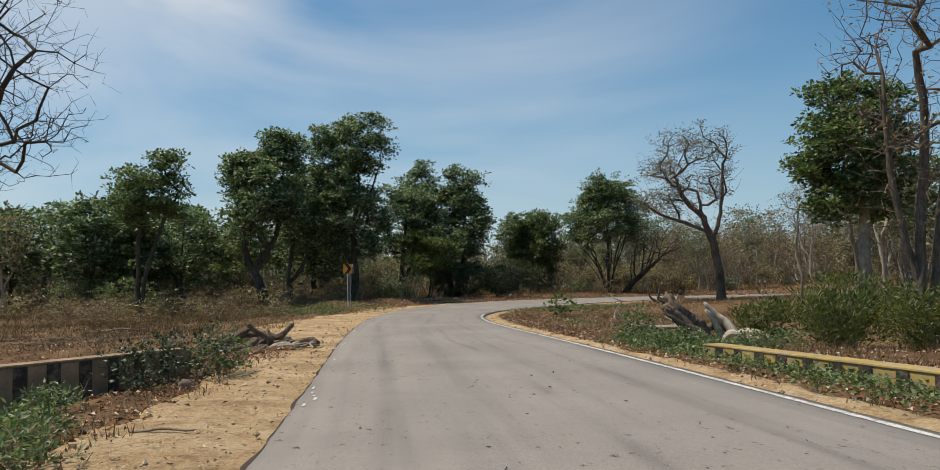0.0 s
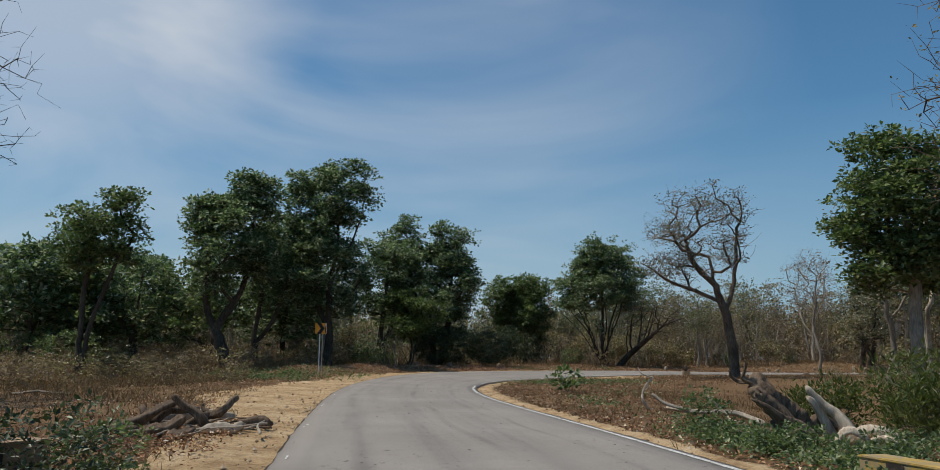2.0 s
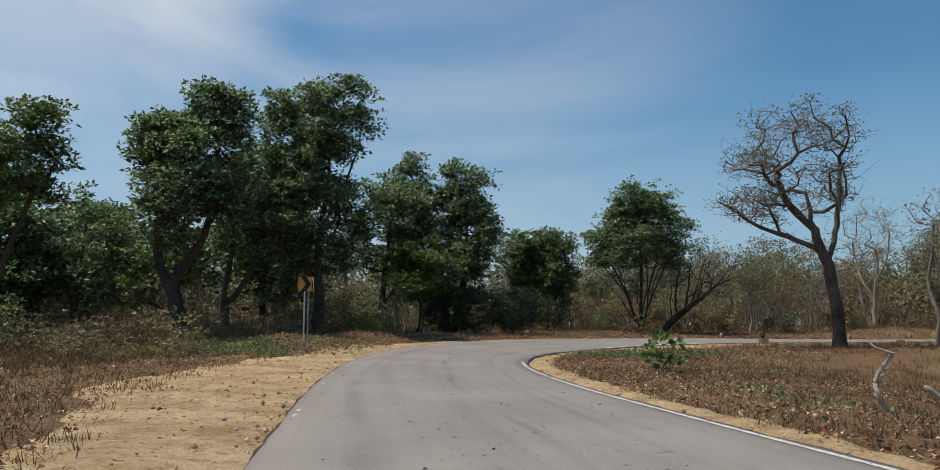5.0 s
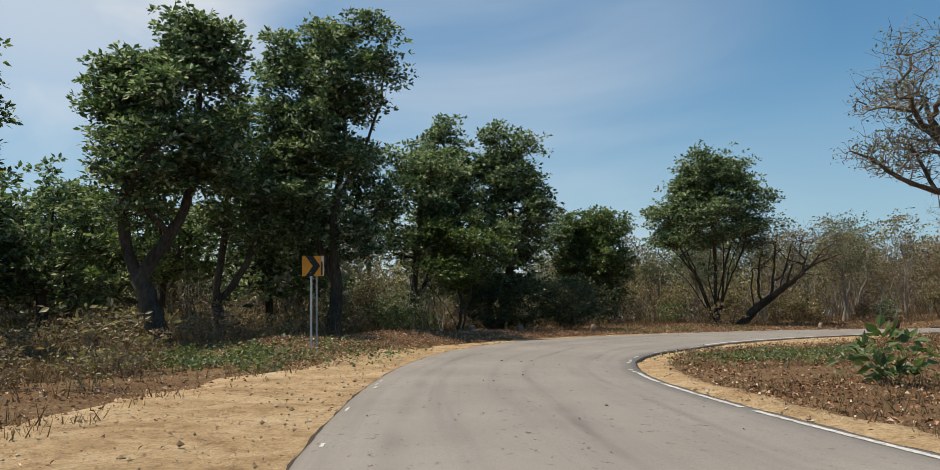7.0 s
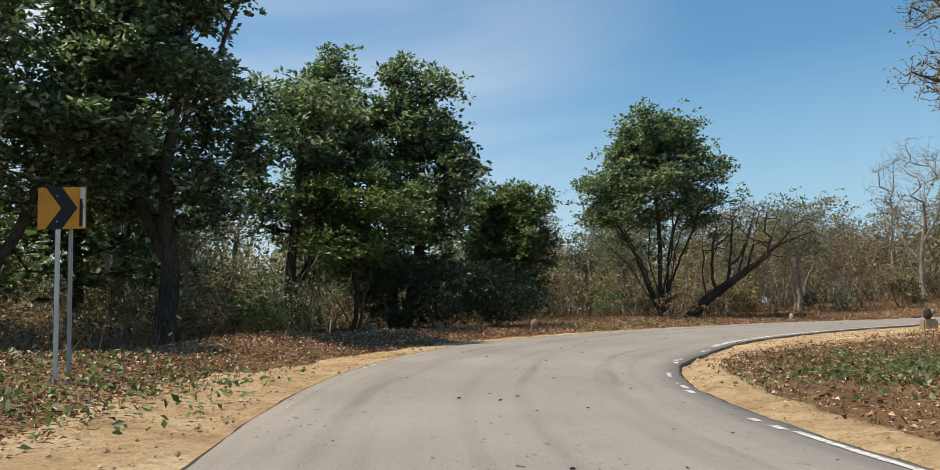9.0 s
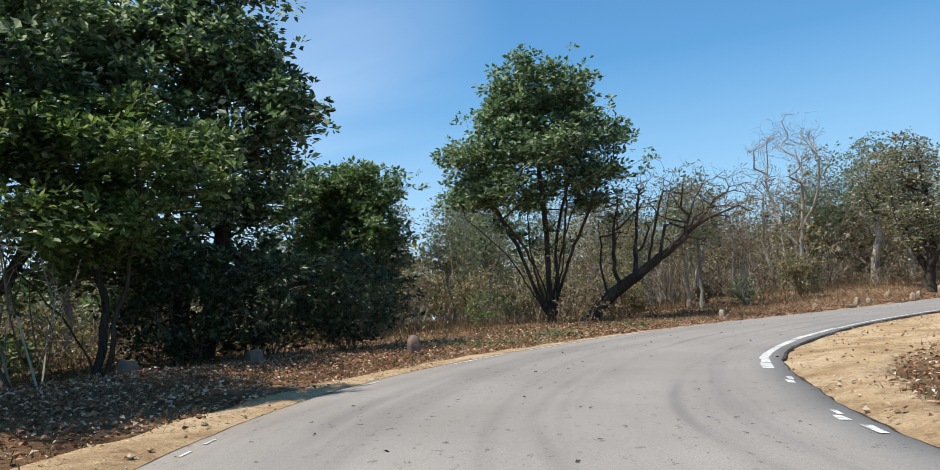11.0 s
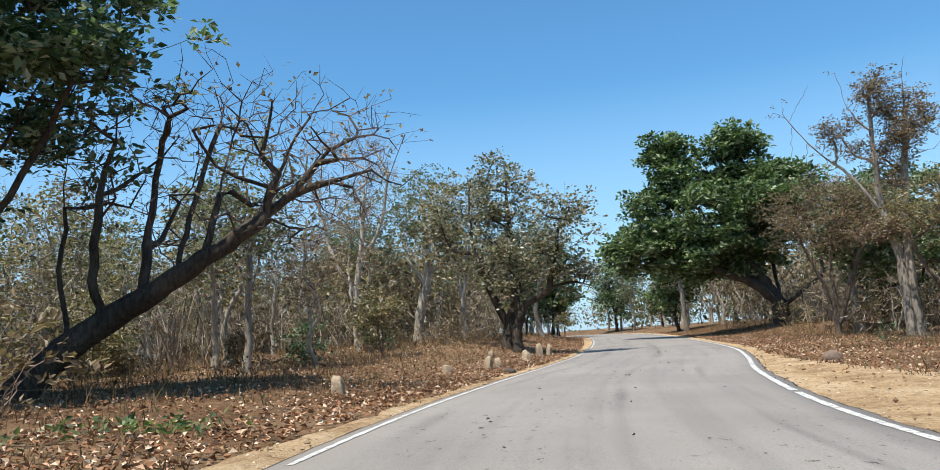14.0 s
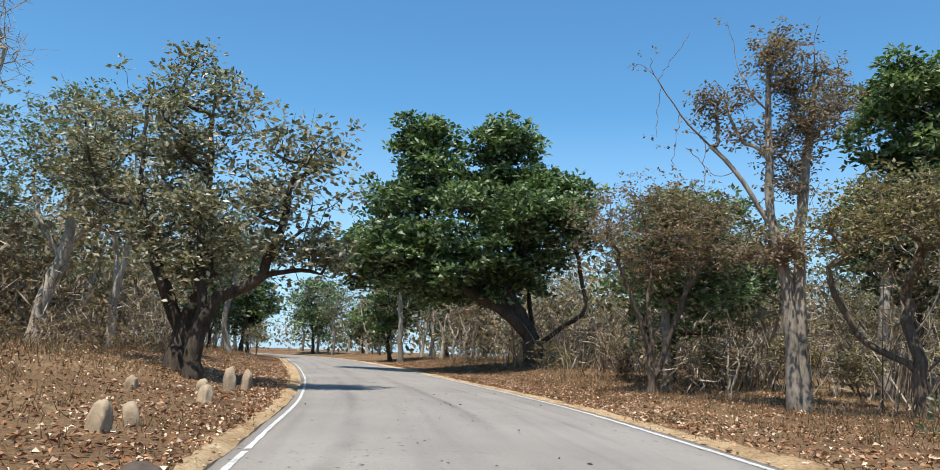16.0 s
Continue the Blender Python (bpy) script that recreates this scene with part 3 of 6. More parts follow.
while s_ < ALONG[13 * 26] - 7:
    near = at_of(5.5) < s_ < at_of(11.5)
    ln = rng_.uniform(0.06, 0.3) if near else rng_.uniform(0.15, 0.4)
    stripe("edge_line", LEFT, 1, rng_.uniform(0.08, 0.2), rng_.uniform(0.025, 0.06), [(s_, s_ + ln)], "worn scrap of white edge line")
    s_ += ln + (rng_.choice((0.05, 0.12, 0.3)) if near else rng_.choice((0.3, 2.5, 4.5, 6.0)))
worn = []
while s_ < ALONG[13 * 26] + 0.5:
    ln = rng_.uniform(0.8, 2.4)
    worn.append((s_, s_ + ln))
    s_ += ln + rng_.uniform(0.4, 1.6)
stripe("edge_line", LEFT, 1, 0.12, 0.065, worn + [(s_, s_ + 16), (s_ + 16.2, total)], "white painted edge line with worn gaps")

# ---- plants ----


class Skeleton:
    """Branches grown from trunks towards targets in the crown."""

    def __init__(self, seed):
        self.rng = np.random.default_rng(seed)
        self.pos, self.parent, self.path = np.zeros((12000, 3)), np.full(12000, -1), np.zeros(12000)
        self.n = 0

    def add(self, p, parent):
        k = self.n
        self.pos[k], self.parent[k] = p, parent
        self.path[k] = self.path[parent] + np.linalg.norm(self.pos[k] - self.pos[parent]) if parent >= 0 else 0
        self.n += 1
        return k

    def trunk(self, points, step=0.5, wander=0.05):
        pts = eased(points, 5) if len(points) > 2 else np.array(points, float)
        if self.n and points[0][2] > 0.25:
            last = int(np.argmin(np.linalg.norm(self.pos[:self.n] - pts[0], axis=1)))
        else:
            last = self.add(pts[0], -1)
        for p in pts[1:]:
            last = self.add(p + self.rng.normal(0, wander, 3) * (1, 1, 0), last)
        return last

    def reach(self, target, low, step=0.6, wander=0.08, arch=0.3, down=0.9):
        """Grow a branch from the best node to the target."""
        if self.n > 11900:
            return
        p = self.pos[:self.n]
        gap = target - p
        dist = np.linalg.norm(gap, axis=1)
        cost = dist + down * np.maximum(0, p[:, 2] - target[2]) + 0.12 * self.path[:self.n] + 50 * (p[:, 2] < low)
        k = int(np.argmin(cost))
        d = dist[k]
        m = max(1, int(d / step))
        a_, g = p[k].copy(), gap[k]
        c_ = a_ + g * (0.55, 0.55, 0.5 - arch)
        last = k
        for j in range(1, m + 1):
            q = j / m
            w = a_ * (1 - q) ** 2 + 2 * c_ * q * (1 - q) + target * q * q
            if j < m:
                w = w + self.rng.normal(0, wander, 3)
            last = self.add(w, last)

    def radii(self, root, tip):
        n = self.n
        load = np.zeros(n)
        kids = [[] for _ in range(n)]
        for k in range(n):
            if self.parent[k] >= 0:
                kids[self.parent[k]].append(k)
        for k in range(n - 1, -1, -1):
            if not kids[k]:
                load[k] = 1
            if self.parent[k] >= 0:
                load[self.parent[k]] += load[k]
        top = max(load[k] for k in range(n) if self.parent[k] < 0)
        power = math.log(root / tip) / math.log(max(top, 2))
        self.weight, self.kids = load, kids
        self.r = tip * load**power * (1 - 0.45 * self.path[:n] / (self.path[:n].max() + 1e-6))
        return self

    def tubes(self, split=0.0, flare=1.35):
        """Verts and faces of the thick and of the thin branches."""
        sets = [([], []), ([], [])]
        starts = [k for k in range(self.n) if self.parent[k] < 0]
        while starts:
            k = starts.pop()
            chain = [] if self.parent[k] < 0 else [self.parent[k]]
            first = k
            while True:
                chain.append(k)
                ks = sorted(self.kids[k], key=lambda c: -self.weight[c])
                if not ks:
                    break
                starts.extend(ks[1:])
                k = ks[0]
            pts = self.pos[chain]
            rad = self.r[chain].copy()
            if self.parent[first] >= 0:
                rad[0] = rad[1]
            else:
                rad[0] *= flare
                if len(rad) > 2:
                    rad[1] *= 1 + (flare - 1) * 0.3
            rad[-1] *= 0.5
            thick = rad[0]
            verts, faces = sets[0 if thick >= split else 1]
            sides = 9 if thick > 0.16 else 6 if thick > 0.05 else 4 if thick > 0.025 else 3
            t = np.gradient(pts, axis=0) if len(pts) > 1 else np.array([[0, 0, 1.0]])
            t /= np.linalg.norm(t, axis=1)[:, None] + 1e-9
            ref = np.array([1.0, 0.13, 0.07])
            base = len(verts)
            ang = np.arange(sides) * 2 * math.pi / sides
            u = ref - t * (t @ ref)[:, None]
            u /= np.linalg.norm(u, axis=1)[:, None] + 1e-9
            v = np.cross(t, u)
            ring = pts[:, None] + rad[:, None, None] * (np.cos(ang)[None, :, None] * u[:, None] + np.sin(ang)[None, :, None] * v[:, None])
            if thick > 0.1:
                ring += (self.rng.normal(0, 0.06, ring.shape[:2]) * rad[:, None])[..., None] * (ring - pts[:, None]) / (rad[:, None, None] + 1e-9)
            verts.extend(ring.reshape(-1, 3).tolist())
            for j in range(len(pts) - 1):
                o = base + j * sides
                for s in range(sides):
                    s2 = (s + 1) % sides
                    faces.append((o + s, o + s2, o + sides + s2, o + sides + s))
        return sets

    def tips(self):
        """End points with their directions."""
        k = np.array([j for j in range(self.n) if not self.kids[j] and self.parent[j] >= 0])
        d = self.pos[k] - self.pos[self.parent[k]]
        return self.pos[k], d / (np.linalg.norm(d, axis=1)[:, None] + 1e-9)


def leaf_cards(rng, at, way, size, slim=0.5, spread=0.8, droop=0.15, fold=0.25):
    """Folded leaves of four corners each, pointing roughly along way."""
    n = len(at)
    d = way * (1 - spread) + rng.normal(0, 1, (n, 3)) * spread * 0.7
    d[:, 2] -= droop
    d /= np.linalg.norm(d, axis=1)[:, None] + 1e-9
    s = np.cross(d, rng.normal(0, 0.55, (n, 3)) + (0, 0, 1))
    s /= np.linalg.norm(s, axis=1)[:, None] + 1e-9
    up = np.cross(s, d)
    ln = (size * rng.uniform(0.6, 1.3, n))[:, None]
    w = ln * slim * 0.5
    mid = at + d * ln * 0.45
    verts = np.stack([at, mid + s * w + up * w * fold, at + d * ln, mid - s * w + up * w * fold], 1).reshape(-1, 3)
    b = np.arange(n)[:, None] * 4
    return verts, np.concatenate([b + (0, 1, 2), b + (0, 2, 3)], 1).reshape(-1, 3)


def leaf_clumps(rng, tips, way, count, per, size, slim=0.5, scatter=0.3, ball=0.17, droop=0.2):
    """Rosettes: each tip bears some small domes of leaves that point outwards and droop a little."""
    c = np.repeat(tips, count, 0)
    c = c + rng.normal(0, scatter, c.shape) * (1, 1, 0.55)
    c = np.repeat(c, per, 0)
    d = rng.normal(0, 1, c.shape)
    d[:, 2] = np.abs(d[:, 2]) * 0.8 - 0.15
    d += np.repeat(way, count * per, 0) * 0.25
    d /= np.linalg.norm(d, axis=1)[:, None] + 1e-9
    at = c + d * (ball * rng.uniform(0.25, 1.0, len(c)))[:, None] * (1, 1, 0.7)
    return leaf_cards(rng, at, d, size, slim, spread=0.22, droop=droop, fold=0.3)


def lumps_of(rng, n, centre, half, shell=(0.35, 0.8), under=-0.75):
    """Places of foliage masses in an egg-shaped crown."""
    out = []
    while len(out) < n:
        d = rng.normal(0, 1, 3)
        d /= np.linalg.norm(d)
        if d[2] < under:
            continue
        q = centre + d * half * rng.uniform(*shell)
        if all(np.linalg.norm((q - o) / half) > 0.9 / n ** 0.45 for o in out) or rng.random() < 0.1:
            out.append(q)
    return np.array(out)


def tree(name, at, label, seed, trunks, crown, root, tip=0.012, lumps=22, lump=1.0, twigs=14, leaves=40, leaf=0.17, bark=None, foliage=None,
         low=2.0, step=0.6, wander=0.09, scatter=0.26, category="tree", group="", bare=0, split=0.05, slim=0.55, arch=0.12, shell=(0.5, 1.0), turn=0.0, droop=0.2, sink=0.12, flare=1.35, cull=0.0,
         twig_bark=None, under=-0.92, per=11, ball=0.17):
    """A tree: trunks (lists of points from its base), a crown of one or more domes (centre x, y, z and half sizes), lumps of foliage with twigs, and bare twigs."""
    sk = Skeleton(seed)
    rng = sk.rng
    for points in trunks:
        sk.trunk(points, wander=0.03)
    domes = crown if isinstance(crown[0], tuple) else [crown]
    share = np.array([q[3] * q[4] + q[3] * q[5] for q in domes])
    c, h = np.array(domes[0][:3], float), np.array(domes[0][3:], float)
    centres, owners = [], []
    for q, w in zip(domes, share / share.sum()):
        half = np.array(q[3:], float)
        inner = np.maximum(half - lump * np.array((0.85, 0.85, 0.5)), half * 0.3)
        found = lumps_of(rng, max(3, round(lumps * w)), np.array(q[:3], float), inner, shell, under)
        centres.append(found)
        owners += [(np.array(q[:3], float), half)] * len(found)
    centres = np.vstack(centres)
    for k in np.argsort(np.linalg.norm(centres - c * (1, 1, 0.6), axis=1)):
        sk.reach(centres[k], low, step, wander, arch)
    for q, (mid, half) in zip(centres, owners):
        r = lump * rng.uniform(0.75, 1.2)
        for _ in range(int(twigs * 1.15)):
            d = rng.normal(0, 1, 3) + (q - mid) / half * 0.7 + (0, 0, 0.25)
            d /= np.linalg.norm(d)
            sk.reach(q + d * r * rng.uniform(0.4, 1.0) * (1, 1, 0.62), low, step * 0.8, wander * 0.7, 0.0, 0.3)
    for k in range(bare):
        mid, half = owners[k % len(owners)]
        d = rng.normal(0, 1, 3)
        d /= np.linalg.norm(d)
        sk.reach(mid + d * half * rng.uniform(0.5, 1.05), low, step * 0.8, wander, 0.05, 0.5)
    sk.radii(root, tip)
    x, y = at[:2]
    z = at[2] if len(at) > 2 else ground_z(x, y)
    ob = thing(name, pose(x, y, z - sink, 0, 0, turn), label, category, group)
    (tv, tf), (bv, bf) = sk.tubes(split, flare)
    mesh_object("trunk", tv, tf, bark or BARK_GREY, ob, smooth=True)
    if bf:
        tagged(mesh_object("twig_mass", bv, bf, twig_bark or bark or BARK_GREY, ob), kind="stuff")
    if leaves and foliage:
        p, d = sk.tips()
        if cull:
            keep = rng.random(len(p)) > cull
            p, d = p[keep], d[keep]
        count = max(1, round(leaves / per * (1 if group else 1.2)))
        lv, lf = leaf_clumps(rng, p, d, count, min(per, leaves), leaf * 1.35, slim, scatter * 1.1 if count > 1 else 0.05, ball * 1.3, droop)
        mesh_object("crown", lv, lf, foliage, ob)
    return ob


def shrub(name, at, label, seed, width, height, root, stems=9, twigs=40, leaves=14, leaf=0.14, bark=None, foliage=None, scatter=0.12, slim=0.5, category="bush", group="", lean=(0, 0), bare=0, droop=0.1):
    """A many-stemmed bush."""
    sk = Skeleton(seed)
    rng = sk.rng
    for k in range(stems):
        a_ = rng.uniform(0, 2 * math.pi)
        b_ = rng.uniform(0.0, 0.12) * width
        top = (math.cos(a_) * width * 0.3 + lean[0] * height, math.sin(a_) * width * 0.3 + lean[1] * height, height * rng.uniform(0.45, 0.75))
        sk.trunk([(math.cos(a_) * b_, math.sin(a_) * b_, 0), (top[0] * 0.5, top[1] * 0.5, top[2] * 0.55), top], wander=0.02)
    for k in range(twigs + bare):
        d = rng.normal(0, 1, 3)
        d /= np.linalg.norm(d)
        q = rng.uniform(0.55, 1.0)
        e = np.array((d[0] * width * 0.5 * q + lean[0] * height * 0.7, d[1] * width * 0.5 * q + lean[1] * height * 0.7, height * (0.52 + 0.48 * d[2] * q)))
        sk.reach(e, height * 0.08, max(0.12, width * 0.12), 0.02, 0.0, 0.3)
    sk.radii(root, root * 0.25)
    x, y = at[:2]
    z = at[2] if len(at) > 2 else ground_z(x, y)
    ob = thing(name, pose(x, y, z - 0.04), label, category, group)
    (tv, tf), _ = sk.tubes(0.0, 1.1)
    tagged(mesh_object("stem_mass", tv, tf, bark or BARK_BROWN, ob), kind="stuff")
    if leaves and foliage:
        p, d = sk.tips()
        lv, lf = leaf_clumps(rng, p, d, max(1, round(leaves / 7)), min(7, leaves), leaf, slim, scatter, leaf, droop)
        keep = lv[:, 2].reshape(-1, 4).min(1) > -0.02
        index = np.flatnonzero(keep)
        lv = lv.reshape(-1, 4, 3)[index].reshape(-1, 3)
        b = np.arange(len(index))[:, None] * 4
        mesh_object("foliage", lv, np.concatenate([b + (0, 1, 2), b + (0, 2, 3)], 1).reshape(-1, 3), foliage, ob)
    return ob


# the trees beside the road
tree("broadleaf_tree", (-21.2, 50.2), "light green broadleaf tree with a forked slender trunk", 11,
     [[(0, 0, 0), (0.0, 0, 2.2), (0.0, 0.2, 5.0), (0.3, 0, 8.0)], [(0.15, 0, 0), (0.45, 0, 2.5), (1.3, -0.2, 5.0), (1.9, 0, 7.0)]],
     [(0.6, 0, 7.4, 2.8, 2.7, 2.9), (1.6, 0, 9.6, 1.3, 1.3, 1.2)], 0.17, lumps=34, twigs=13, leaves=34, bark=BARK_DARK, foliage=LEAF_MID, low=2.6)
tree("leaning_tree", (-13.9, 53.8), "dark green broadleaf tree with a thick leaning trunk", 12,
     [[(0, 0, 0), (-0.5, 0.1, 1.6), (-1.5, 0.2, 4.0), (-1.5, 0.2, 6.5), (-0.6, 0, 9.5)], [(-0.9, 0.1, 2.6), (0.4, 0.2, 4.6), (1.2, 0.2, 7.0)]],
     [(-0.1, 0, 7.5, 3.4, 3.4, 3.7), (1.2, 0, 10.6, 1.7, 1.8, 2.0), (-1.6, 0.2, 9.4, 1.7, 1.8, 1.7)], 0.36, lumps=70, twigs=14, leaves=44, bark=BARK_DARK, foliage=LEAF_DARK, low=2.5)
tree("broadleaf_tree", (-13.3, 58.5), "dark green broadleaf tree with a slim upright trunk", 13,
     [[(0, 0, 0), (-0.2, 0, 2.2), (0.1, 0, 4.5), (0.4, 0, 8.0)], [(0, 0.1, 1.8), (1.0, 0.2, 3.4), (1.8, 0.3, 5.6)]],
     (0.9, 0.3, 6.9, 3.3, 3.3, 3.8), 0.24, lumps=46, twigs=12, leaves=33, bark=BARK_DARK, foliage=LEAF_DARK, low=2.6)
tree("broadleaf_tree", (-8.9, 60.5), "tall dark green broadleaf tree behind the road sign", 14,
     [[(0, 0, 0), (0.1, 0, 2.5), (0.0, 0, 5.5), (0.5, 0, 9.0), (0.2, 0, 12.0)], [(0.1, 0, 2.5), (-0.9, 0.1, 4.8), (-1.6, 0, 7.6)], [(0.2, 0, 6.2), (1.3, 0.2, 8.6), (2.2, 0.2, 11.0)]],
     [(-0.3, 0, 6.4, 3.9, 3.8, 3.8), (0.1, 0, 12.2, 3.8, 3.6, 3.1), (-1.0, 0, 9.4, 2.8, 3.0, 2.0)], 0.3, lumps=112, twigs=13, leaves=44, bark=BARK_DARK, foliage=LEAF_DARK, low=1.8)
tree("broadleaf_tree", (-1.6, 70.0), "dense dark green broadleaf tree with foliage to the ground", 15,
     [[(0, 0, 0), (-0.3, 0, 2.2), (-1.4, 0, 4.8), (-2.4, 0.2, 9.0)], [(0.3, 0.1, 0), (0.9, 0.2, 2.4), (1.2, 0.2, 5.0), (1.3, 0, 9.0)]],
     [(-0.8, 0, 5.2, 4.5, 4.2, 4.9), (1.2, 0, 9.2, 2.3, 2.4, 3.0), (-2.6, 0.3, 9.8, 2.2, 2.3, 2.9), (1.4, -0.5, 6.4, 2.7, 2.6, 2.8)], 0.28, lumps=136, twigs=12, leaves=44, bark=BARK_DARK, foliage=LEAF_DARK, low=1.0)
tree("broadleaf_tree", (-5.6, 67.2), "dense dark green broadleaf tree in the roadside thicket", 33,
     [[(0, 0, 0), (-0.2, 0, 2.4), (0.1, 0, 5.2), (0.3, 0, 9.0)], [(0.1, 0, 1.9), (0.9, 0.2, 3.8), (1.4, 0.2, 6.4)]],
     (0, 0, 6.6, 3.2, 3.4, 4.2), 0.28, lumps=44, twigs=11, leaves=33, bark=BARK_DARK, foliage=LEAF_DARK, low=1.8)
tree("small_tree", (-3.4, 65.0), "lighter green small tree with crooked leaning stems", 16,
     [[(0, 0, 0), (-0.5, 0, 1.2), (-1.4, 0, 2.4), (-2.2, 0.1, 3.4)], [(0.1, 0, 0), (0.4, 0, 1.5), (0.8, 0, 3.2)], [(0, 0.1, 0), (0.1, 0.3, 1.8), (-0.4, 0.5, 3.4)]],
     (0.2, 0, 3.9, 2.9, 2.4, 2.3), 0.085, lumps=30, lump=0.8, twigs=11, leaves=33, leaf=0.14, bark=BARK_DARK, foliage=LEAF_BRIGHT, low=0.8, scatter=0.22)
tree("broadleaf_tree", (7.7, 88.4), "round-topped green tree among the dry woods", 17,
     [[(0, 0, 0), (0.1, 0, 2.5), (-0.1, 0, 5.5), (0, 0, 8)]],
     [(0, 0, 5.2, 3.7, 3.5, 3.4), (0.3, 0, 7.6, 2.9, 2.7, 2.3), (-2.6, -0.4, 6.2, 2.6, 2.6, 3.0)], 0.24, lumps=92, twigs=11, leaves=33, leaf=0.2, bark=BARK_DARK, foliage=LEAF_MID, low=1.8)
FAN = [[(0, 0, 0), (0.0, 0, 1.6), (0.1, 0, 4.0), (0.1, 0, 8.8)]]
for k in range(10):
    a_, r_, z_ = 0.4 + k * 2.4, 2.0 + 0.35 * (k % 5), 6.6 - 0.42 * (k % 5)
    FAN.append([(0.15 * math.cos(a_), 0.15 * math.sin(a_), 0.3 + 0.12 * (k % 4)), (0.28 * r_ * math.cos(a_), 0.28 * r_ * math.sin(a_), 1.7 + 0.15 * (k % 3)),
                (0.62 * r_ * math.cos(a_ + 0.15), 0.62 * r_ * math.sin(a_ + 0.15), z_ * 0.66), (1.1 * r_ * math.cos(a_), 1.1 * r_ * math.sin(a_), z_)])
tree("broadleaf_tree", (13.9, 78.7), "dark green tree with many spreading stems", 18, FAN,
     [(0.2, -0.3, 6.6, 4.9, 4.8, 3.6), (0.2, -0.2, 9.6, 3.5, 3.4, 2.8)], 0.2, lumps=126, lump=0.85, twigs=13, bare=150, leaves=33, leaf=0.16, bark=BARK_DARK, foliage=LEAF_DARK, low=1.4, under=-0.5, shell=(0.5, 1.0), arch=0.02, scatter=0.22)
tree("leaning_bare_tree", (15.3, 78.2), "leaning dark tree with bare purplish brown twigs", 19,
     [[(0, 0, 0), (0.6, -1.0, 1.1), (1.3, -2.3, 1.9), (1.9, -3.4, 2.6), (2.6, -4.3, 3.35), (3.6, -5.2, 4.7)], [(0.6, -1.0, 1.2), (0.7, -0.7, 3.0), (0.9, -0.6, 5.2)], [(0.9, -1.6, 1.5), (0.8, -1.6, 3.0), (1.2, -1.8, 5.6)],
      [(1.3, -2.3, 2.0), (1.6, -2.2, 3.6), (1.7, -2.6, 5.4)], [(1.6, -2.9, 2.3), (2.1, -2.9, 3.8), (2.6, -3.2, 5.8)], [(1.9, -3.4, 2.7), (2.4, -3.4, 4.2), (2.5, -3.8, 5.6)], [(2.5, -4.2, 3.3), (3.3, -4.6, 3.9), (4.6, -5.4, 4.4)], [(2.6, -4.3, 3.4), (2.7, -4.9, 4.6), (3.0, -5.6, 5.6)]],
     [(2.4, -3.0, 4.6, 3.3, 3.4, 2.3), (3.6, -5.0, 4.6, 2.2, 2.2, 1.9)], 0.3, tip=0.009, lumps=60, lump=0.9, twigs=16, leaves=2, leaf=0.09, bark=BARK_DARK, twig_bark=BARK_PURPLE, foliage=LEAF_DRY, low=1.9, bare=600, step=0.4, wander=0.07, cull=0.6, arch=0.16, per=2, split=0.03)
tree("bare_tree", (17.4, 54.4), "leafless grey tree with a broad twiggy crown", 20,
     [[(0, 0, 0), (-0.1, 0, 2.4), (-0.6, 0, 4.6), (-1.2, 0, 6.8), (-1.4, 0, 9.2)], [(-0.5, 0, 4.2), (0.3, 0.3, 6.2), (0.6, 0.3, 9.0)], [(-0.9, 0, 5.8), (-2.4, 0, 7.4), (-2.9, 0.2, 9.2)],
      [(-0.6, 0, 4.8), (-2.2, 0.4, 5.6), (-3.8, 0.4, 6.2), (-5.0, 0.3, 7.0)], [(-0.2, 0, 3.0), (0.9, -0.2, 4.2), (1.6, -0.3, 5.6)]],
     [(-1.8, 0, 9.3, 3.9, 3.6, 3.7), (-4.4, 0.2, 7.2, 1.9, 1.7, 1.2)], 0.31, tip=0.016, lumps=110, lump=0.9, twigs=34, leaves=3, leaf=0.1, bark=BARK_MID, twig_bark=BARK_TWIG, foliage=LEAF_GREY, low=3.2, bare=420, step=0.5, wander=0.1, cull=0.45, per=3, ball=0.1)
tree("broadleaf_tree", (19.1, 38.0), "tall green tree standing in the stream dip", 21,
     [[(0, 0, 0), (0.1, 0, 3.0), (0.2, 0, 6.0), (-0.2, 0, 9.5)]],
     (0.0, 0, 7.9, 3.3, 3.3, 4.5), 0.3, lumps=70, twigs=12, leaves=44, leaf=0.18, bark=BARK_GREY, foliage=LEAF_MID, low=3.0)
tree("bare_tree", (14.8, 25.6), "tall leafless tree hung with dry brown vines", 22,
     [[(0, 0, 0), (-0.1, 0, 3.0), (0.3, 0, 7.0), (0.2, 0, 11)], [(0.1, 0, 1.5), (0.7, 0.1, 4.2), (1.3, 0, 9.0)], [(-0.1, 0, 2.5), (-0.8, 0, 5.5), (-0.9, 0, 9.5)]],
     (0.3, 0, 9.4, 3.3, 3.2, 6.2), 0.25, tip=0.013, lumps=60, lump=1.1, twigs=22, leaves=3, leaf=0.1, bark=BARK_MID, twig_bark=BARK_BROWN, foliage=LEAF_OLIVE, low=2.5, bare=700, step=0.5, wander=0.1, cull=0.6, per=3)
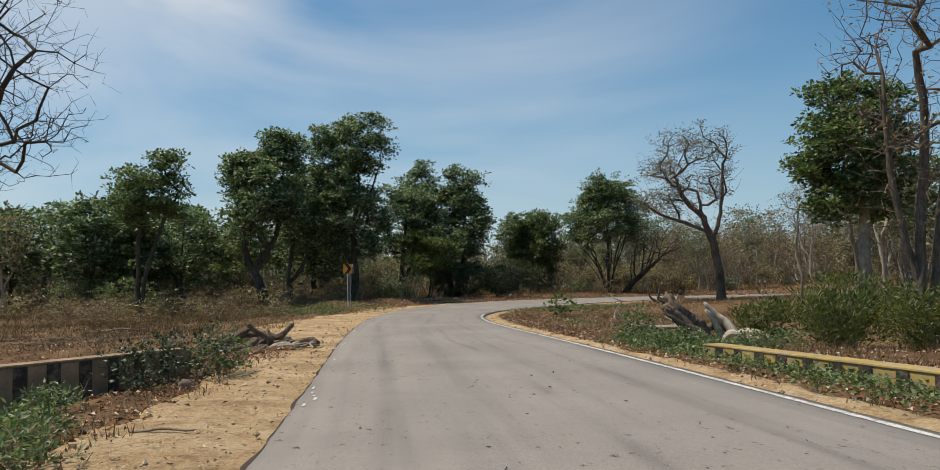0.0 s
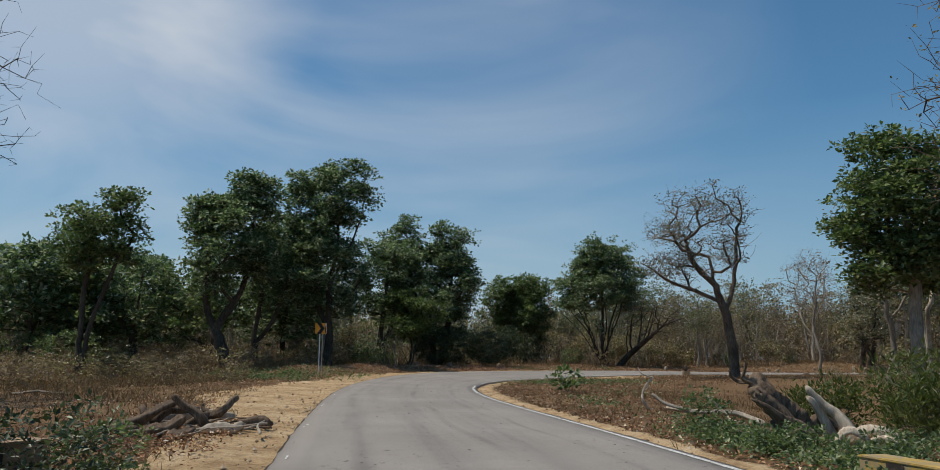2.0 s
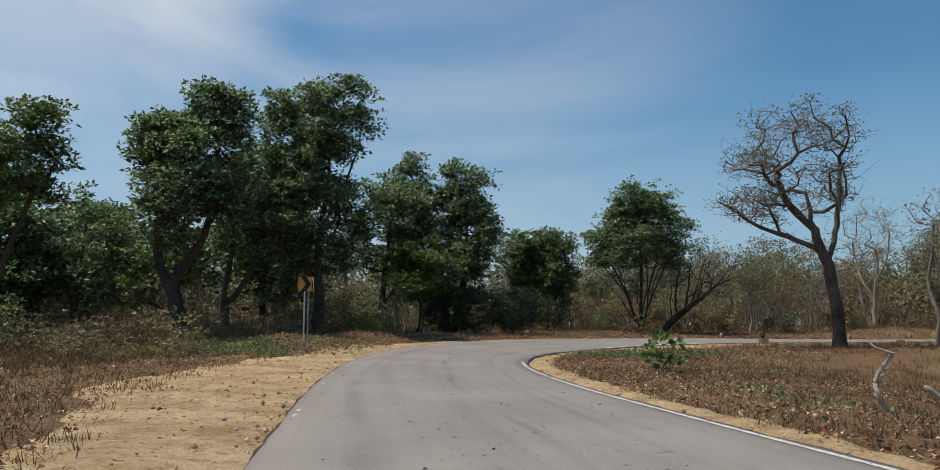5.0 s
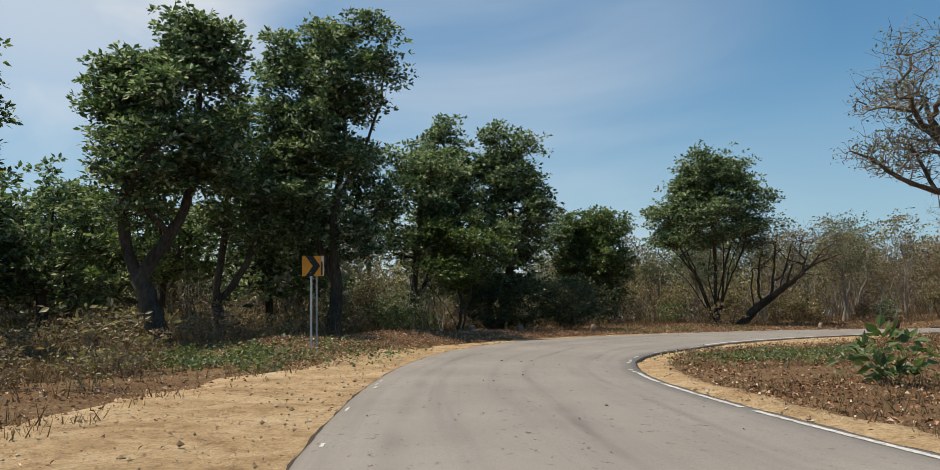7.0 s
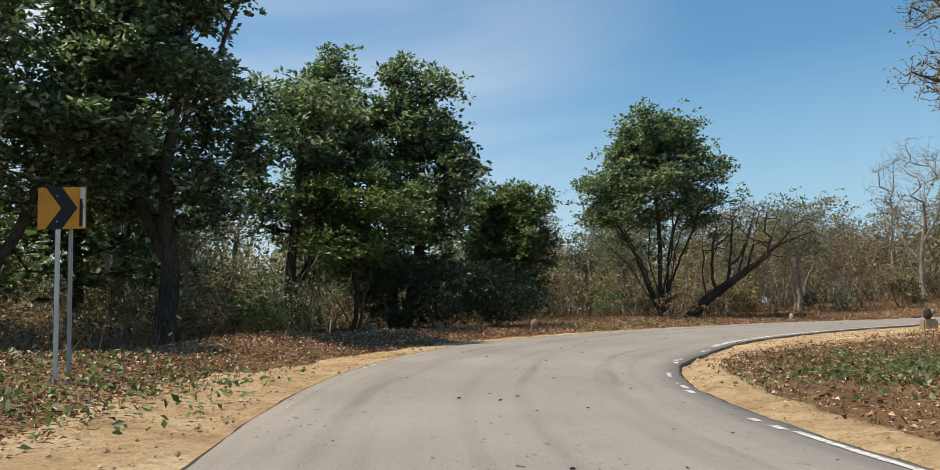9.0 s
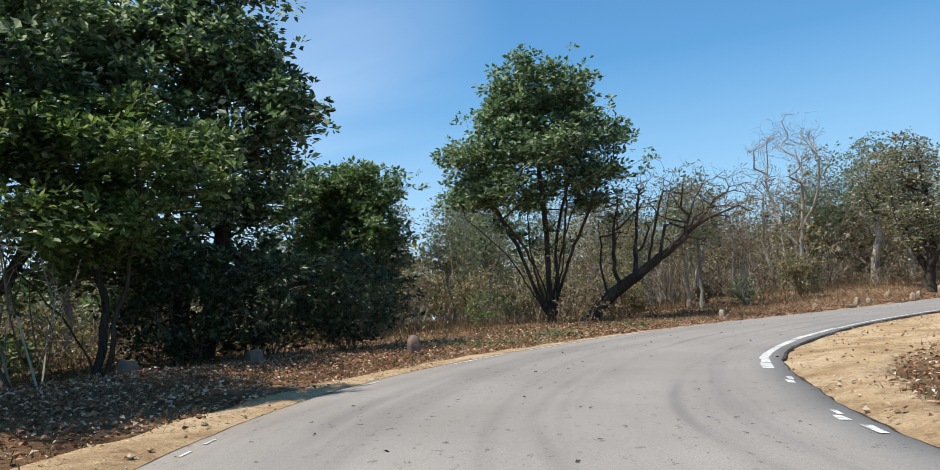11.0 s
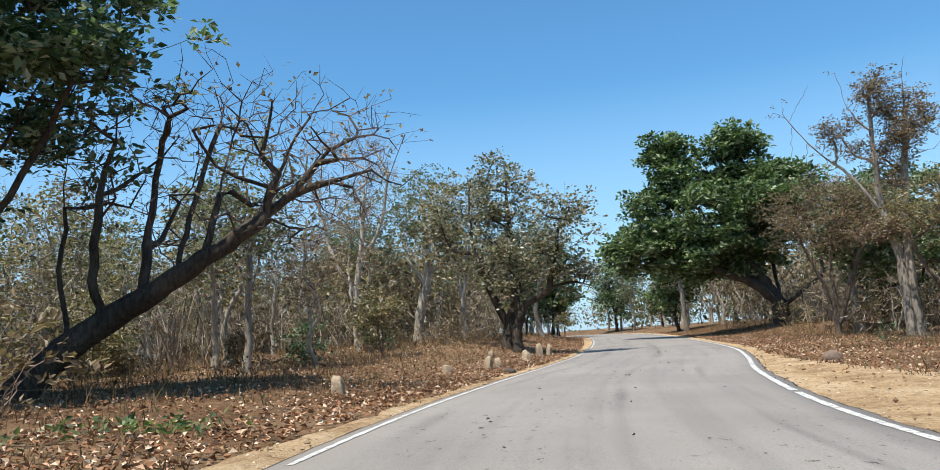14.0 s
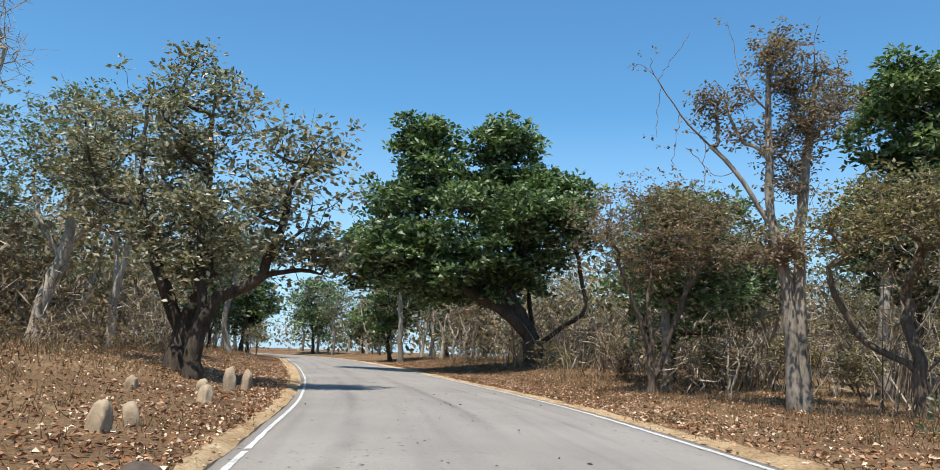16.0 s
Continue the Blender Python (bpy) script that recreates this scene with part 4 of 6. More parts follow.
tree("bare_tree", (-20.5, 29.5), "tall leafless tree with dark crooked branches", 23,
     [[(0, 0, 0), (0.2, 0, 3.0), (0.8, 0, 7.0), (1.4, 0, 11)], [(0.4, 0, 4.5), (2.0, 0.1, 7.5), (3.0, 0, 10.5)]],
     (1.2, 0, 10.2, 5.6, 4.8, 5.6), 0.32, tip=0.012, lumps=90, lump=1.1, twigs=24, leaves=0, bark=BARK_DARK, low=4, bare=620, step=0.6, wander=0.12)
tree("dry_tree", (49.6, 93.0), "pale-trunked tree with sparse olive leaves", 24,
     [[(0, 0, 0), (0.2, -0.2, 2.2), (0.5, -0.8, 4.6), (0.4, -0.8, 8.0), (0.5, -0.6, 10)], [(0.5, -0.8, 4.4), (0.8, -2.0, 5.6), (0.9, -3.4, 5.9)], [(0.4, -0.7, 3.8), (0.2, 0.6, 5.8), (0.1, 1.0, 8.0)]],
     [(0.3, -0.5, 8.8, 3.0, 3.2, 3.4), (0.6, -2.6, 6.6, 1.6, 1.8, 1.2)], 0.34, lumps=48, lump=0.9, twigs=11, leaves=16, leaf=0.15, bark=BARK_PALE, foliage=LEAF_GREY, low=3.6, bare=160, cull=0.15, per=8)
tree("dry_tree", (40.7, 81.3), "dark-trunked tree with sparse browning leaves", 25,
     [[(0, 0, 0), (0.1, -0.1, 1.4), (0.3, -0.5, 3.0), (0.2, -0.4, 6.0), (0.2, -0.4, 9)], [(0.1, 0, 1.2), (-0.2, 0.8, 3.2), (-0.2, 1.5, 5.4), (0, 1.7, 8)], [(0.2, -0.2, 2.2), (0.8, -0.2, 4.6), (1.4, 0.4, 6.6)]],
     [(0.2, 1.9, 6.6, 2.6, 2.8, 3.1), (0.2, -0.4, 7.6, 2.1, 1.7, 2.4), (0.0, 0.2, 4.5, 2.2, 2.0, 1.7)], 0.33, lumps=52, lump=0.75, twigs=13, leaves=22, leaf=0.13, bark=BARK_DARK, foliage=LEAF_SHEEN, low=2.0, bare=160, slim=0.62, cull=0.2, per=7, ball=0.17)
tree("dry_tree", (39.2, 80.0), "crooked dark tree with browning leaves", 26,
     [[(0, 0, 0), (0.0, -0.1, 1.4), (0.1, -0.6, 2.3), (0.2, -1.4, 2.7), (0.2, -2.0, 3.6), (0.2, -2.4, 5.6)], [(0.0, -0.2, 1.8), (0.1, 0.1, 3.4), (0.0, 0.2, 5.2)], [(0.2, -1.6, 2.9), (0.3, -2.8, 3.1), (0.3, -3.6, 2.9)]],
     [(0.2, -2.4, 5.1, 1.8, 1.8, 2.6), (0.1, 0.1, 3.8, 1.7, 1.5, 1.5), (0.3, -3.2, 3.3, 1.0, 1.0, 0.7)], 0.24, lumps=34, lump=0.7, twigs=13, leaves=22, leaf=0.13, bark=BARK_DARK, foliage=LEAF_SHEEN, low=1.6, bare=120, slim=0.62, cull=0.2, per=7, ball=0.17)
tree("great_tree", (64.3, 72.8), "huge spreading dense green tree with a stout dark trunk", 27,
     [[(0, 0, 0), (0.0, 0.1, 1.6), (-0.2, 0.9, 3.2), (-0.5, 2.2, 5.4), (-0.5, 3.4, 9.0)], [(0, 0, 1.2), (0.2, -1.4, 2.4), (0.3, -2.8, 3.6), (0.3, -2.4, 6.4)],
      [(0, 0.1, 1.7), (-0.8, 1.6, 3.2), (-1.4, 4.0, 4.4), (-1.4, 7.0, 5.6), (-1.2, 9.4, 6.2)], [(0, 0, 1.6), (1.6, 0.4, 3.6), (2.8, 0.8, 6.6)]],
     [(0, 4.4, 7.9, 6.3, 7.2, 4.4), (0, 6.2, 12.4, 3.0, 2.7, 2.7), (0, 2.1, 12.4, 3.0, 2.3, 2.6), (0, 10.8, 6.2, 3.0, 2.4, 2.2), (0, -0.6, 8.4, 4.0, 3.6, 3.8), (0, 4.0, 5.0, 4.0, 5.6, 1.8)], 0.62, tip=0.013, lumps=230, lump=1.25, twigs=11, leaves=33, leaf=0.25, bark=BARK_DARK,
     foliage=LEAF_GREAT, low=2.2, scatter=0.34, step=0.8, shell=(0.5, 1.0), slim=0.6, flare=1.5, ball=0.26)
tree("dead_tree", (41.3, 64.2), "tall bare tree wrapped in dry brown creepers", 28,
     [[(0, 0, 0), (0.0, 0.1, 3.0), (0.0, 0.5, 6.0), (0.1, 0.4, 10.6)], [(0.05, -0.2, 0.0), (0.1, -0.25, 4.0), (0.1, -0.5, 7.0), (0.1, -1.0, 9.4)], [(0, 0.3, 4.6), (0, 1.2, 6.2), (0.1, 2.6, 7.9), (0.1, 3.5, 9.2), (0.1, 3.7, 9.9)],
      [(0, 1.9, 7.1), (0.1, 1.8, 7.8), (0.1, 2.0, 8.7)], [(0, 0.4, 8.0), (0, 1.2, 9.3), (0.1, 1.5, 10.9)], [(0, 0.1, 2.0), (0.1, -1.0, 2.2), (0.1, -1.7, 3.0)], [(0.1, -0.7, 8.4), (0.1, -0.8, 10.2), (0.1, -1.0, 11.0)],
      [(0.1, 3.5, 9.2), (0.1, 3.0, 9.9), (0.1, 2.6, 10.6)], [(0.1, 3.6, 9.4), (0.1, 4.0, 9.7), (0.1, 4.2, 9.5)], [(0.1, 3.4, 9.1), (0.15, 3.45, 8.3), (0.1, 3.5, 7.5)], [(0.1, 2.9, 8.3), (0.1, 2.95, 7.5), (0.15, 3.0, 6.7)],
      [(0, 2.2, 7.5), (0.05, 2.2, 6.6), (0, 2.25, 6.0)], [(0, 1.4, 6.5), (0.05, 1.9, 6.4), (0, 2.4, 6.9), (0, 2.7, 7.2)], [(0, 0.5, 7.0), (0, 1.2, 7.4), (0, 1.6, 8.2)]],
     [(0.1, 0.2, 9.5, 0.9, 0.9, 1.3), (0.1, -0.8, 8.3, 1.1, 1.2, 1.5), (0.1, 0.0, 6.8, 0.8, 0.8, 1.4), (0, 0.6, 4.4, 0.9, 1.3, 0.8), (0.1, 1.6, 8.2, 0.5, 1.2, 1.2)], 0.19, tip=0.017, lumps=66, lump=0.5, twigs=24, leaves=14, leaf=0.08, bark=BARK_GREY, twig_bark=BARK_BROWN,
     foliage=LEAF_DRY, low=2.0, bare=300, step=0.3, wander=0.08, scatter=0.18, cull=0.15, per=7, ball=0.11, droop=0.5)
tree("thorn_tree", (39.4, 61.8), "gnarled thorny tree with dusty olive leaves", 29,
     [[(0, 0, 0), (0.0, 0.1, 1.4), (0.3, 0.1, 3.0), (0.0, -0.3, 4.4)], [(0, 0, 1.2), (0.2, 1.3, 2.0), (0.2, 2.0, 3.6)], [(0, 0, 1.0), (0.2, -1.0, 2.2), (0.2, -1.6, 3.8)]],
     (0, 0.2, 4.6, 2.3, 2.6, 1.5), 0.18, lumps=34, lump=0.7, twigs=14, leaves=14, leaf=0.09, bark=BARK_MID, twig_bark=BARK_BROWN, foliage=LEAF_OLIVE, low=1.8, bare=300, step=0.4, wander=0.09, per=9, ball=0.12)
tree("thorn_tree", (47.2, 67.4), "low flat-topped thorny tree with brown twigs", 30,
     [[(0, 0, 0), (0.1, 0.1, 1.5), (0.0, 0.6, 3.0), (0, 1.2, 4.6)], [(0, -0.1, 0.5), (0.1, -0.7, 2.6), (0.2, -1.6, 4.6)], [(0, 0, 1.6), (0.5, 0.1, 3.2), (0.8, 0, 5.0)]],
     (0, -0.2, 5.7, 2.8, 3.4, 2.0), 0.16, tip=0.01, lumps=56, lump=0.75, twigs=16, leaves=16, leaf=0.09, bark=BARK_MID, twig_bark=BARK_BROWN, foliage=LEAF_DRY, low=1.8, bare=520, step=0.4, wander=0.09, per=8, ball=0.14, cull=0.15)
tree("broadleaf_tree", (51.5, 58.5), "tall green tree behind the thorny trees", 31,
     [[(0, 0, 0), (0.1, 0, 3.0), (0.2, -0.4, 6.0), (-0.2, -1.2, 10.5)]],
     (0, -1.9, 10.4, 3.4, 3.4, 3.7), 0.2, lumps=60, twigs=11, leaves=33, leaf=0.2, bark=BARK_GREY, foliage=LEAF_MID, low=3.0)
tree("broadleaf_tree", (49.0, 66.8), "dark green bushy tree behind brown thorn twigs", 32,
     [[(0, 0, 0), (0.1, 0, 1.5), (0.2, 0, 3.5)]],
     (0.9, -0.8, 4.8, 2.6, 2.8, 3.0), 0.18, lumps=34, twigs=11, leaves=33, bark=BARK_GREY, foliage=LEAF_DARK, low=1.2)
tree("broadleaf_tree", (-23.5, 64.0), "dark green broadleaf tree with foliage near the ground", 34,
     [[(0, 0, 0), (-0.2, 0, 2.4), (0.1, 0, 5.2), (0.3, 0, 7.0)]],
     (0, 0, 4.9, 4.0, 4.0, 4.4), 0.26, lumps=50, twigs=11, leaves=22, leaf=0.22, bark=BARK_DARK, foliage=LEAF_DARK, low=1.2)
tree("broadleaf_tree", (-17.5, 62.5), "dark green broadleaf tree with foliage near the ground", 35,
     [[(0, 0, 0), (0.2, 0, 2.4), (0.1, 0, 5.2), (-0.3, 0, 7.0)]],
     (-0.6, 0, 5.0, 3.9, 3.8, 4.2), 0.24, lumps=46, twigs=11, leaves=22, leaf=0.22, bark=BARK_DARK, foliage=LEAF_MID, low=1.0)
tree("broadleaf_tree", (56.0, 66.0), "dark green tree in shade behind the flat-topped thorn tree", 36,
     [[(0, 0, 0), (0.2, 0, 2.4), (0.1, 0, 5.2), (-0.3, 0, 7.0)]],
     (0, -0.8, 5.4, 4.0, 4.6, 4.4), 0.24, lumps=60, twigs=11, leaves=22, leaf=0.22, bark=BARK_DARK, foliage=LEAF_DARK, low=1.4)
tree("broadleaf_tree", (52.8, 56.8), "dark green tree in shade behind the gnarled thorn tree", 38,
     [[(0, 0, 0), (0.2, 0, 2.4), (0.1, 0, 5.2), (-0.3, 0, 7.0)]],
     (0, 0, 6.4, 3.4, 3.6, 3.8), 0.22, lumps=46, twigs=11, leaves=33, leaf=0.2, bark=BARK_DARK, foliage=LEAF_DARK, low=1.4)
for k, (x, y) in enumerate([(-37.0, 68.0), (-43.0, 63.5)]):
    tree("broadleaf_tree", (x, y), "dark green broadleaf tree beyond the dry field", 39 + k,
         [[(0, 0, 0), (0.2, 0, 2.4), (0.1, 0, 5.2), (-0.3, 0, 7.6)]],
         (0, 0, 5.8, 4.4, 4.4, 4.4), 0.24, lumps=46, lump=1.2, twigs=10, leaves=22, leaf=0.24, bark=BARK_DARK, foliage=LEAF_DARK, low=1.6)
tree("bare_tree", (38.6, 88.9), "tall pale leafless tree with a haze of grey twigs", 37,
     [[(0, 0, 0), (0.2, 0.2, 2.6), (0.4, -0.2, 5.5), (0.5, -0.6, 9)], [(0.1, 0, 2.6), (-0.6, 1.0, 5.0), (-0.8, 1.6, 8.0)], [(0.3, 0, 4.2), (0.8, -1.2, 6.4), (0.9, -1.8, 9.0)]],
     (0, 0, 9.0, 3.2, 3.6, 3.8), 0.19, tip=0.011, lumps=70, lump=0.9, twigs=26, leaves=0, bark=BARK_PALE, twig_bark=BARK_TWIG, low=3.0, bare=600, wander=0.1)

# the woods behind: a few kinds, repeated
KINDS = []


def wood_kinds():
    def straight(h, lean=0.4):
        return [[(0, 0, 0), (lean * 0.9, 0.2, h * 0.22), (lean * 0.2, -0.25, h * 0.42), (lean * 1.4, 0.1, h * 0.62), (lean * 0.9, 0.3, h * 0.85)], [(lean * 0.6, 0.1, h * 0.3), (lean + 0.9, 0.5, h * 0.48), (lean + 1.3, 0.3, h * 0.66)]]

    def forked(h):
        return [[(0, 0, 0), (0.1, 0, h * 0.25), (-0.7, 0.1, h * 0.42), (-0.6, -0.3, h * 0.58), (-1.1, 0, h * 0.75)], [(0.1, 0, h * 0.22), (0.8, 0.2, h * 0.5), (1.2, 0, h * 0.72)]]

    far = dict(group="trees of the dry forest", split=0.04, tip=0.014)
    spec = [
        ("grey", dict(label="leafless grey forest tree with fine twigs", trunks=straight(10), crown=(0.2, 0, 7.4, 2.6, 2.6, 3.4), root=0.14, lumps=26, twigs=9, leaves=2, leaf=0.16, bark=BARK_GREY, twig_bark=BARK_TWIG, foliage=LEAF_DRY, low=2, bare=110, cull=0.4, per=2)),
        ("grey", dict(label="leafless pale forest tree with a forked trunk", trunks=forked(9), crown=(0.1, 0, 6.6, 2.8, 2.8, 3.0), root=0.15, lumps=26, twigs=9, leaves=2, leaf=0.16, bark=BARK_PALE, twig_bark=BARK_TWIG, foliage=LEAF_OLIVE, low=2.2, bare=110, cull=0.4, per=2)),
        ("grey", dict(label="slender bare forest tree with brown twigs", trunks=straight(7, -0.5), crown=(-0.2, 0, 5.0, 2.1, 2.1, 2.6), root=0.1, lumps=22, lump=0.8, twigs=9, leaves=4, leaf=0.15, bark=BARK_PALE, twig_bark=BARK_BROWN, foliage=LEAF_DRY, low=1.8, bare=80, cull=0.3, per=4)),
        ("olive", dict(label="forest tree with thin olive leaves", trunks=forked(10), crown=(0, 0, 7.0, 3.2, 3.2, 3.6), root=0.18, lumps=34, twigs=9, leaves=16, leaf=0.18, bark=BARK_PALE, foliage=LEAF_OLIVE, low=2.6, bare=60, cull=0.12, per=7, ball=0.24)),
        ("olive", dict(label="forest tree with dusty grey-green leaves", trunks=straight(11), crown=(0.2, 0, 7.8, 3.1, 3.1, 3.8), root=0.18, lumps=34, twigs=9, leaves=16, leaf=0.18, bark=BARK_GREY, foliage=LEAF_GREY, low=2.2, bare=60, cull=0.12, per=7, ball=0.24)),
        ("green", dict(label="dark green broadleaf forest tree", trunks=forked(9), crown=(0, 0, 5.4, 3.6, 3.6, 4.6), root=0.2, lumps=44, lump=1.15, twigs=9, leaves=16, leaf=0.3, bark=BARK_DARK, foliage=LEAF_DARK, low=1.8, per=8, ball=0.28)),
        ("green", dict(label="leafy green broadleaf forest tree", trunks=straight(8), crown=(0, 0, 5.2, 3.4, 3.3, 4.4), root=0.18, lumps=42, lump=1.15, twigs=9, leaves=16, leaf=0.3, bark=BARK_DARK, foliage=LEAF_MID, low=1.6, per=8, ball=0.28)),
        ("sapling", dict(label="bare pale sapling with thin crooked stems", trunks=[[(0, 0, 0), (0.2, 0, 1.2), (0.1, 0, 2.6)], [(0, 0, 0.1), (-0.4, 0.2, 1.4), (-0.7, 0.2, 2.4)]], crown=(-0.1, 0, 2.6, 1.3, 1.3, 1.5), root=0.06, tip=0.009, lumps=16, lump=0.5, twigs=8, leaves=3, leaf=0.12, bark=BARK_PALE, foliage=LEAF_DRY, low=0.8, bare=70, cull=0.3, step=0.4, per=3)),
        ("sapling", dict(label="low sapling with drab green leaves", trunks=[[(0, 0, 0), (0.2, 0, 1.0), (0.3, 0, 2.2)], [(0, 0, 0.1), (-0.3, 0.2, 1.2), (-0.4, 0.2, 2.0)]], crown=(0, 0, 2.2, 1.4, 1.4, 1.6), root=0.06, tip=0.009, lumps=18, lump=0.5, twigs=9, leaves=14, leaf=0.14, bark=BARK_BROWN, foliage=LEAF_OLIVE, low=0.5, step=0.4, per=7)),
    ]
    return [(kind, {**far, **more}) for kind, more in spec]


PLACED = []


def scatter_woods(rng, count, area, weights, gap=2.6, scale=(0.75, 1.25), keep_off=4.0, test=None):
    """Trees of the woods at random places of a rectangle, away from the road and from one another."""
    x0, y0, x1, y1 = area
    tries = 0
    done = 0
    while done < count and tries < count * 30:
        tries += 1
        x, y = rng.uniform(x0, x1), rng.uniform(y0, y1)
        if test and not test(x, y):
            continue
        if any((x - a_) ** 2 + (y - b_) ** 2 < gap**2 for a_, b_ in PLACED):
            continue
        if beside(x, y)[2][0] < keep_off:
            continue
        PLACED.append((x, y))
        done += 1
        names = list(weights)
        pick = rng.choices(names, [weights[k] for k in names])[0]
        options = [k for k, (kind, _) in enumerate(SPECS) if kind == pick]
        k = rng.choice(options)
        s = rng.uniform(*scale)
        m = pose(x, y, ground_z(x, y) - 0.1, 0, 0, rng.uniform(0, 360))
        if KIND_OBJECTS[k] is None:
            more = dict(SPECS[k][1])
            name = "sapling" if pick == "sapling" else "forest_tree"
            KIND_OBJECTS[k] = tree(name, (x, y), more.pop("label"), 100 + k, more.pop("trunks"), more.pop("crown"), more.pop("root"), **more)
        else:
            copy_thing(KIND_OBJECTS[k], m @ Matrix.Scale(s, 4))


SPECS = wood_kinds()
KIND_OBJECTS = [None] * len(SPECS)
rng_w = random.Random(21)
for ob in list(scene.objects):
    if ob.parent is None and ob.get("category") == "tree":
        PLACED.append((ob.location.x, ob.location.y))
# beyond the left field
scatter_woods(rng_w, 26, (-75, 66, -12, 120), {"green": 6, "olive": 3, "grey": 2}, 3.4, (0.8, 1.25))
scatter_woods(rng_w, 6, (-26, 74, -3, 88), {"grey": 4, "olive": 5, "sapling": 3}, 3.0, (0.7, 1.0))
scatter_woods(rng_w, 10, (-75, 60, -30, 76), {"green": 5, "olive": 2, "sapling": 2}, 4.0, (0.7, 1.1))
# behind the bend
scatter_woods(rng_w, 50, (-4, 80, 34, 100), {"grey": 5, "olive": 2.5, "sapling": 5}, 2.1, (0.6, 0.9), test=lambda x, y: not (0 < x < 12 and y < 91))
scatter_woods(rng_w, 28, (-16, 96, 60, 135), {"grey": 5, "olive": 4, "green": 0.8}, 2.8, (0.7, 1.0))
scatter_woods(rng_w, 54, (16, 80, 110, 125), {"grey": 4, "olive": 6, "sapling": 2}, 2.5, (0.85, 1.25), 6.5, lambda x, y: not (34 < x < 48 and y < 93) and not (x < 34 and y < 97))
scatter_woods(rng_w, 16, (60, 90, 150, 165), {"grey": 4, "olive": 4, "green": 1}, 3.0, (0.9, 1.4), 6)
# inside the bend
scatter_woods(rng_w, 54, (34, 22, 130, 68), {"grey": 6, "olive": 3, "green": 0.7, "sapling": 3}, 2.3, (0.5, 0.95), 6)
scatter_woods(rng_w, 36, (70, 50, 170, 112), {"grey": 6, "olive": 4, "sapling": 1}, 2.6, (0.8, 1.2), 4)
scatter_woods(rng_w, 20, (21, 14, 60, 50), {"grey": 6, "olive": 3, "green": 1.5}, 3.0, (0.8, 1.2), 8)
scatter_woods(rng_w, 16, (24, 44, 50, 58), {"grey": 6, "olive": 1, "sapling": 5}, 2.6, (0.5, 0.9), 6)
scatter_woods(rng_w, 26, (42, 52, 66, 66), {"grey": 3, "sapling": 5, "olive": 1.5}, 1.7, (0.5, 0.85), 5)

# where the road goes out of sight
scatter_woods(rng_w, 14, (88, 84, 128, 126), {"grey": 4, "olive": 5, "green": 1.5}, 2.8, (1.1, 1.5), 3.0)
scatter_woods(rng_w, 12, (66, 92, 108, 114), {"green": 3, "olive": 3, "sapling": 3}, 2.2, (0.6, 0.95), 2.5)
scatter_woods(rng_w, 8, (-46, 62, -22, 78), {"green": 5, "olive": 1}, 3.0, (0.85, 1.1))
scatter_woods(rng_w, 10, (116, 98, 162, 126), {"grey": 3, "olive": 4, "green": 2}, 2.4, (1.0, 1.4), 3.0)

# ---- bushes, low plants ----
BIG_LEAF = leaf_material("large_pale_green_leaves", [(0.0, (0.06, 0.1, 0.03)), (0.5, (0.12, 0.19, 0.06)), (1.0, (0.24, 0.3, 0.13))], 0.3, 0.45)
FERN = leaf_material("feathery_green_leaves", [(0.0, (0.05, 0.072, 0.018)), (0.5, (0.1, 0.135, 0.032)), (1.0, (0.19, 0.2, 0.06))], 0.4)
GOLD = leaf_material("yellow_green_leaves", [(0.0, (0.13, 0.13, 0.02)), (0.5, (0.22, 0.2, 0.03)), (1.0, (0.32, 0.28, 0.06))], 0.4)

shrub("leafy_bush", (4.7, 40.1), "cut green branch with large pale leaves on bare verge", 201, 1.5, 0.95, 0.02, stems=6, twigs=34, leaves=7, leaf=0.24, foliage=BIG_LEAF, scatter=0.08, slim=0.62)
for k, (x, y, w, h) in enumerate([(-5.25, 12.6, 1.2, 0.75), (-4.75, 13.6, 1.5, 0.9), (-4.5, 14.4, 1.3, 0.75)]):
    shrub("leafy_bush", (x, y), "dark green leafy bush with dry twigs beside the culvert wall", 210 + k, w, h, 0.012, stems=10, twigs=40, bare=30, leaves=(14, 21, 14)[k], leaf=0.085, foliage=(LEAF_SHADE, LEAF_SHADE, LEAF_MID)[k], scatter=0.1, slim=0.5, group="bushes by the culvert")
for k, (x, y, w, h) in enumerate([(4.3, 20.6, 0.95, 0.9), (4.1, 19.0, 1.3, 0.4), (4.6, 17.4, 1.4, 0.4), (5.2, 16.0, 1.2, 0.36), (6.6, 17.4, 1.4, 0.5)]):
    shrub("leafy_bush", (x, y), "leafy green creeper mound by the uprooted stump", 320 + k, w, h, 0.01, stems=12, twigs=90, leaves=14, leaf=0.085, foliage=LEAF_MID, scatter=0.1, slim=0.5, group="creeper mounds by the stump")
for k, (x, y, w, h) in enumerate([(-5.0, 8.7, 1.2, 0.4), (-4.4, 7.6, 1.1, 0.36), (-5.4, 10.2, 0.9, 0.45), (-3.9, 6.6, 0.9, 0.3)]):
    shrub("weed_clump", (x, y), "low clump of green weeds in front of the culvert wall", 220 + k, w, h, 0.008, stems=12, twigs=46, leaves=14, leaf=0.09, foliage=LEAF_MID, scatter=0.08, slim=0.35, group="weeds by the culvert", category="weeds")
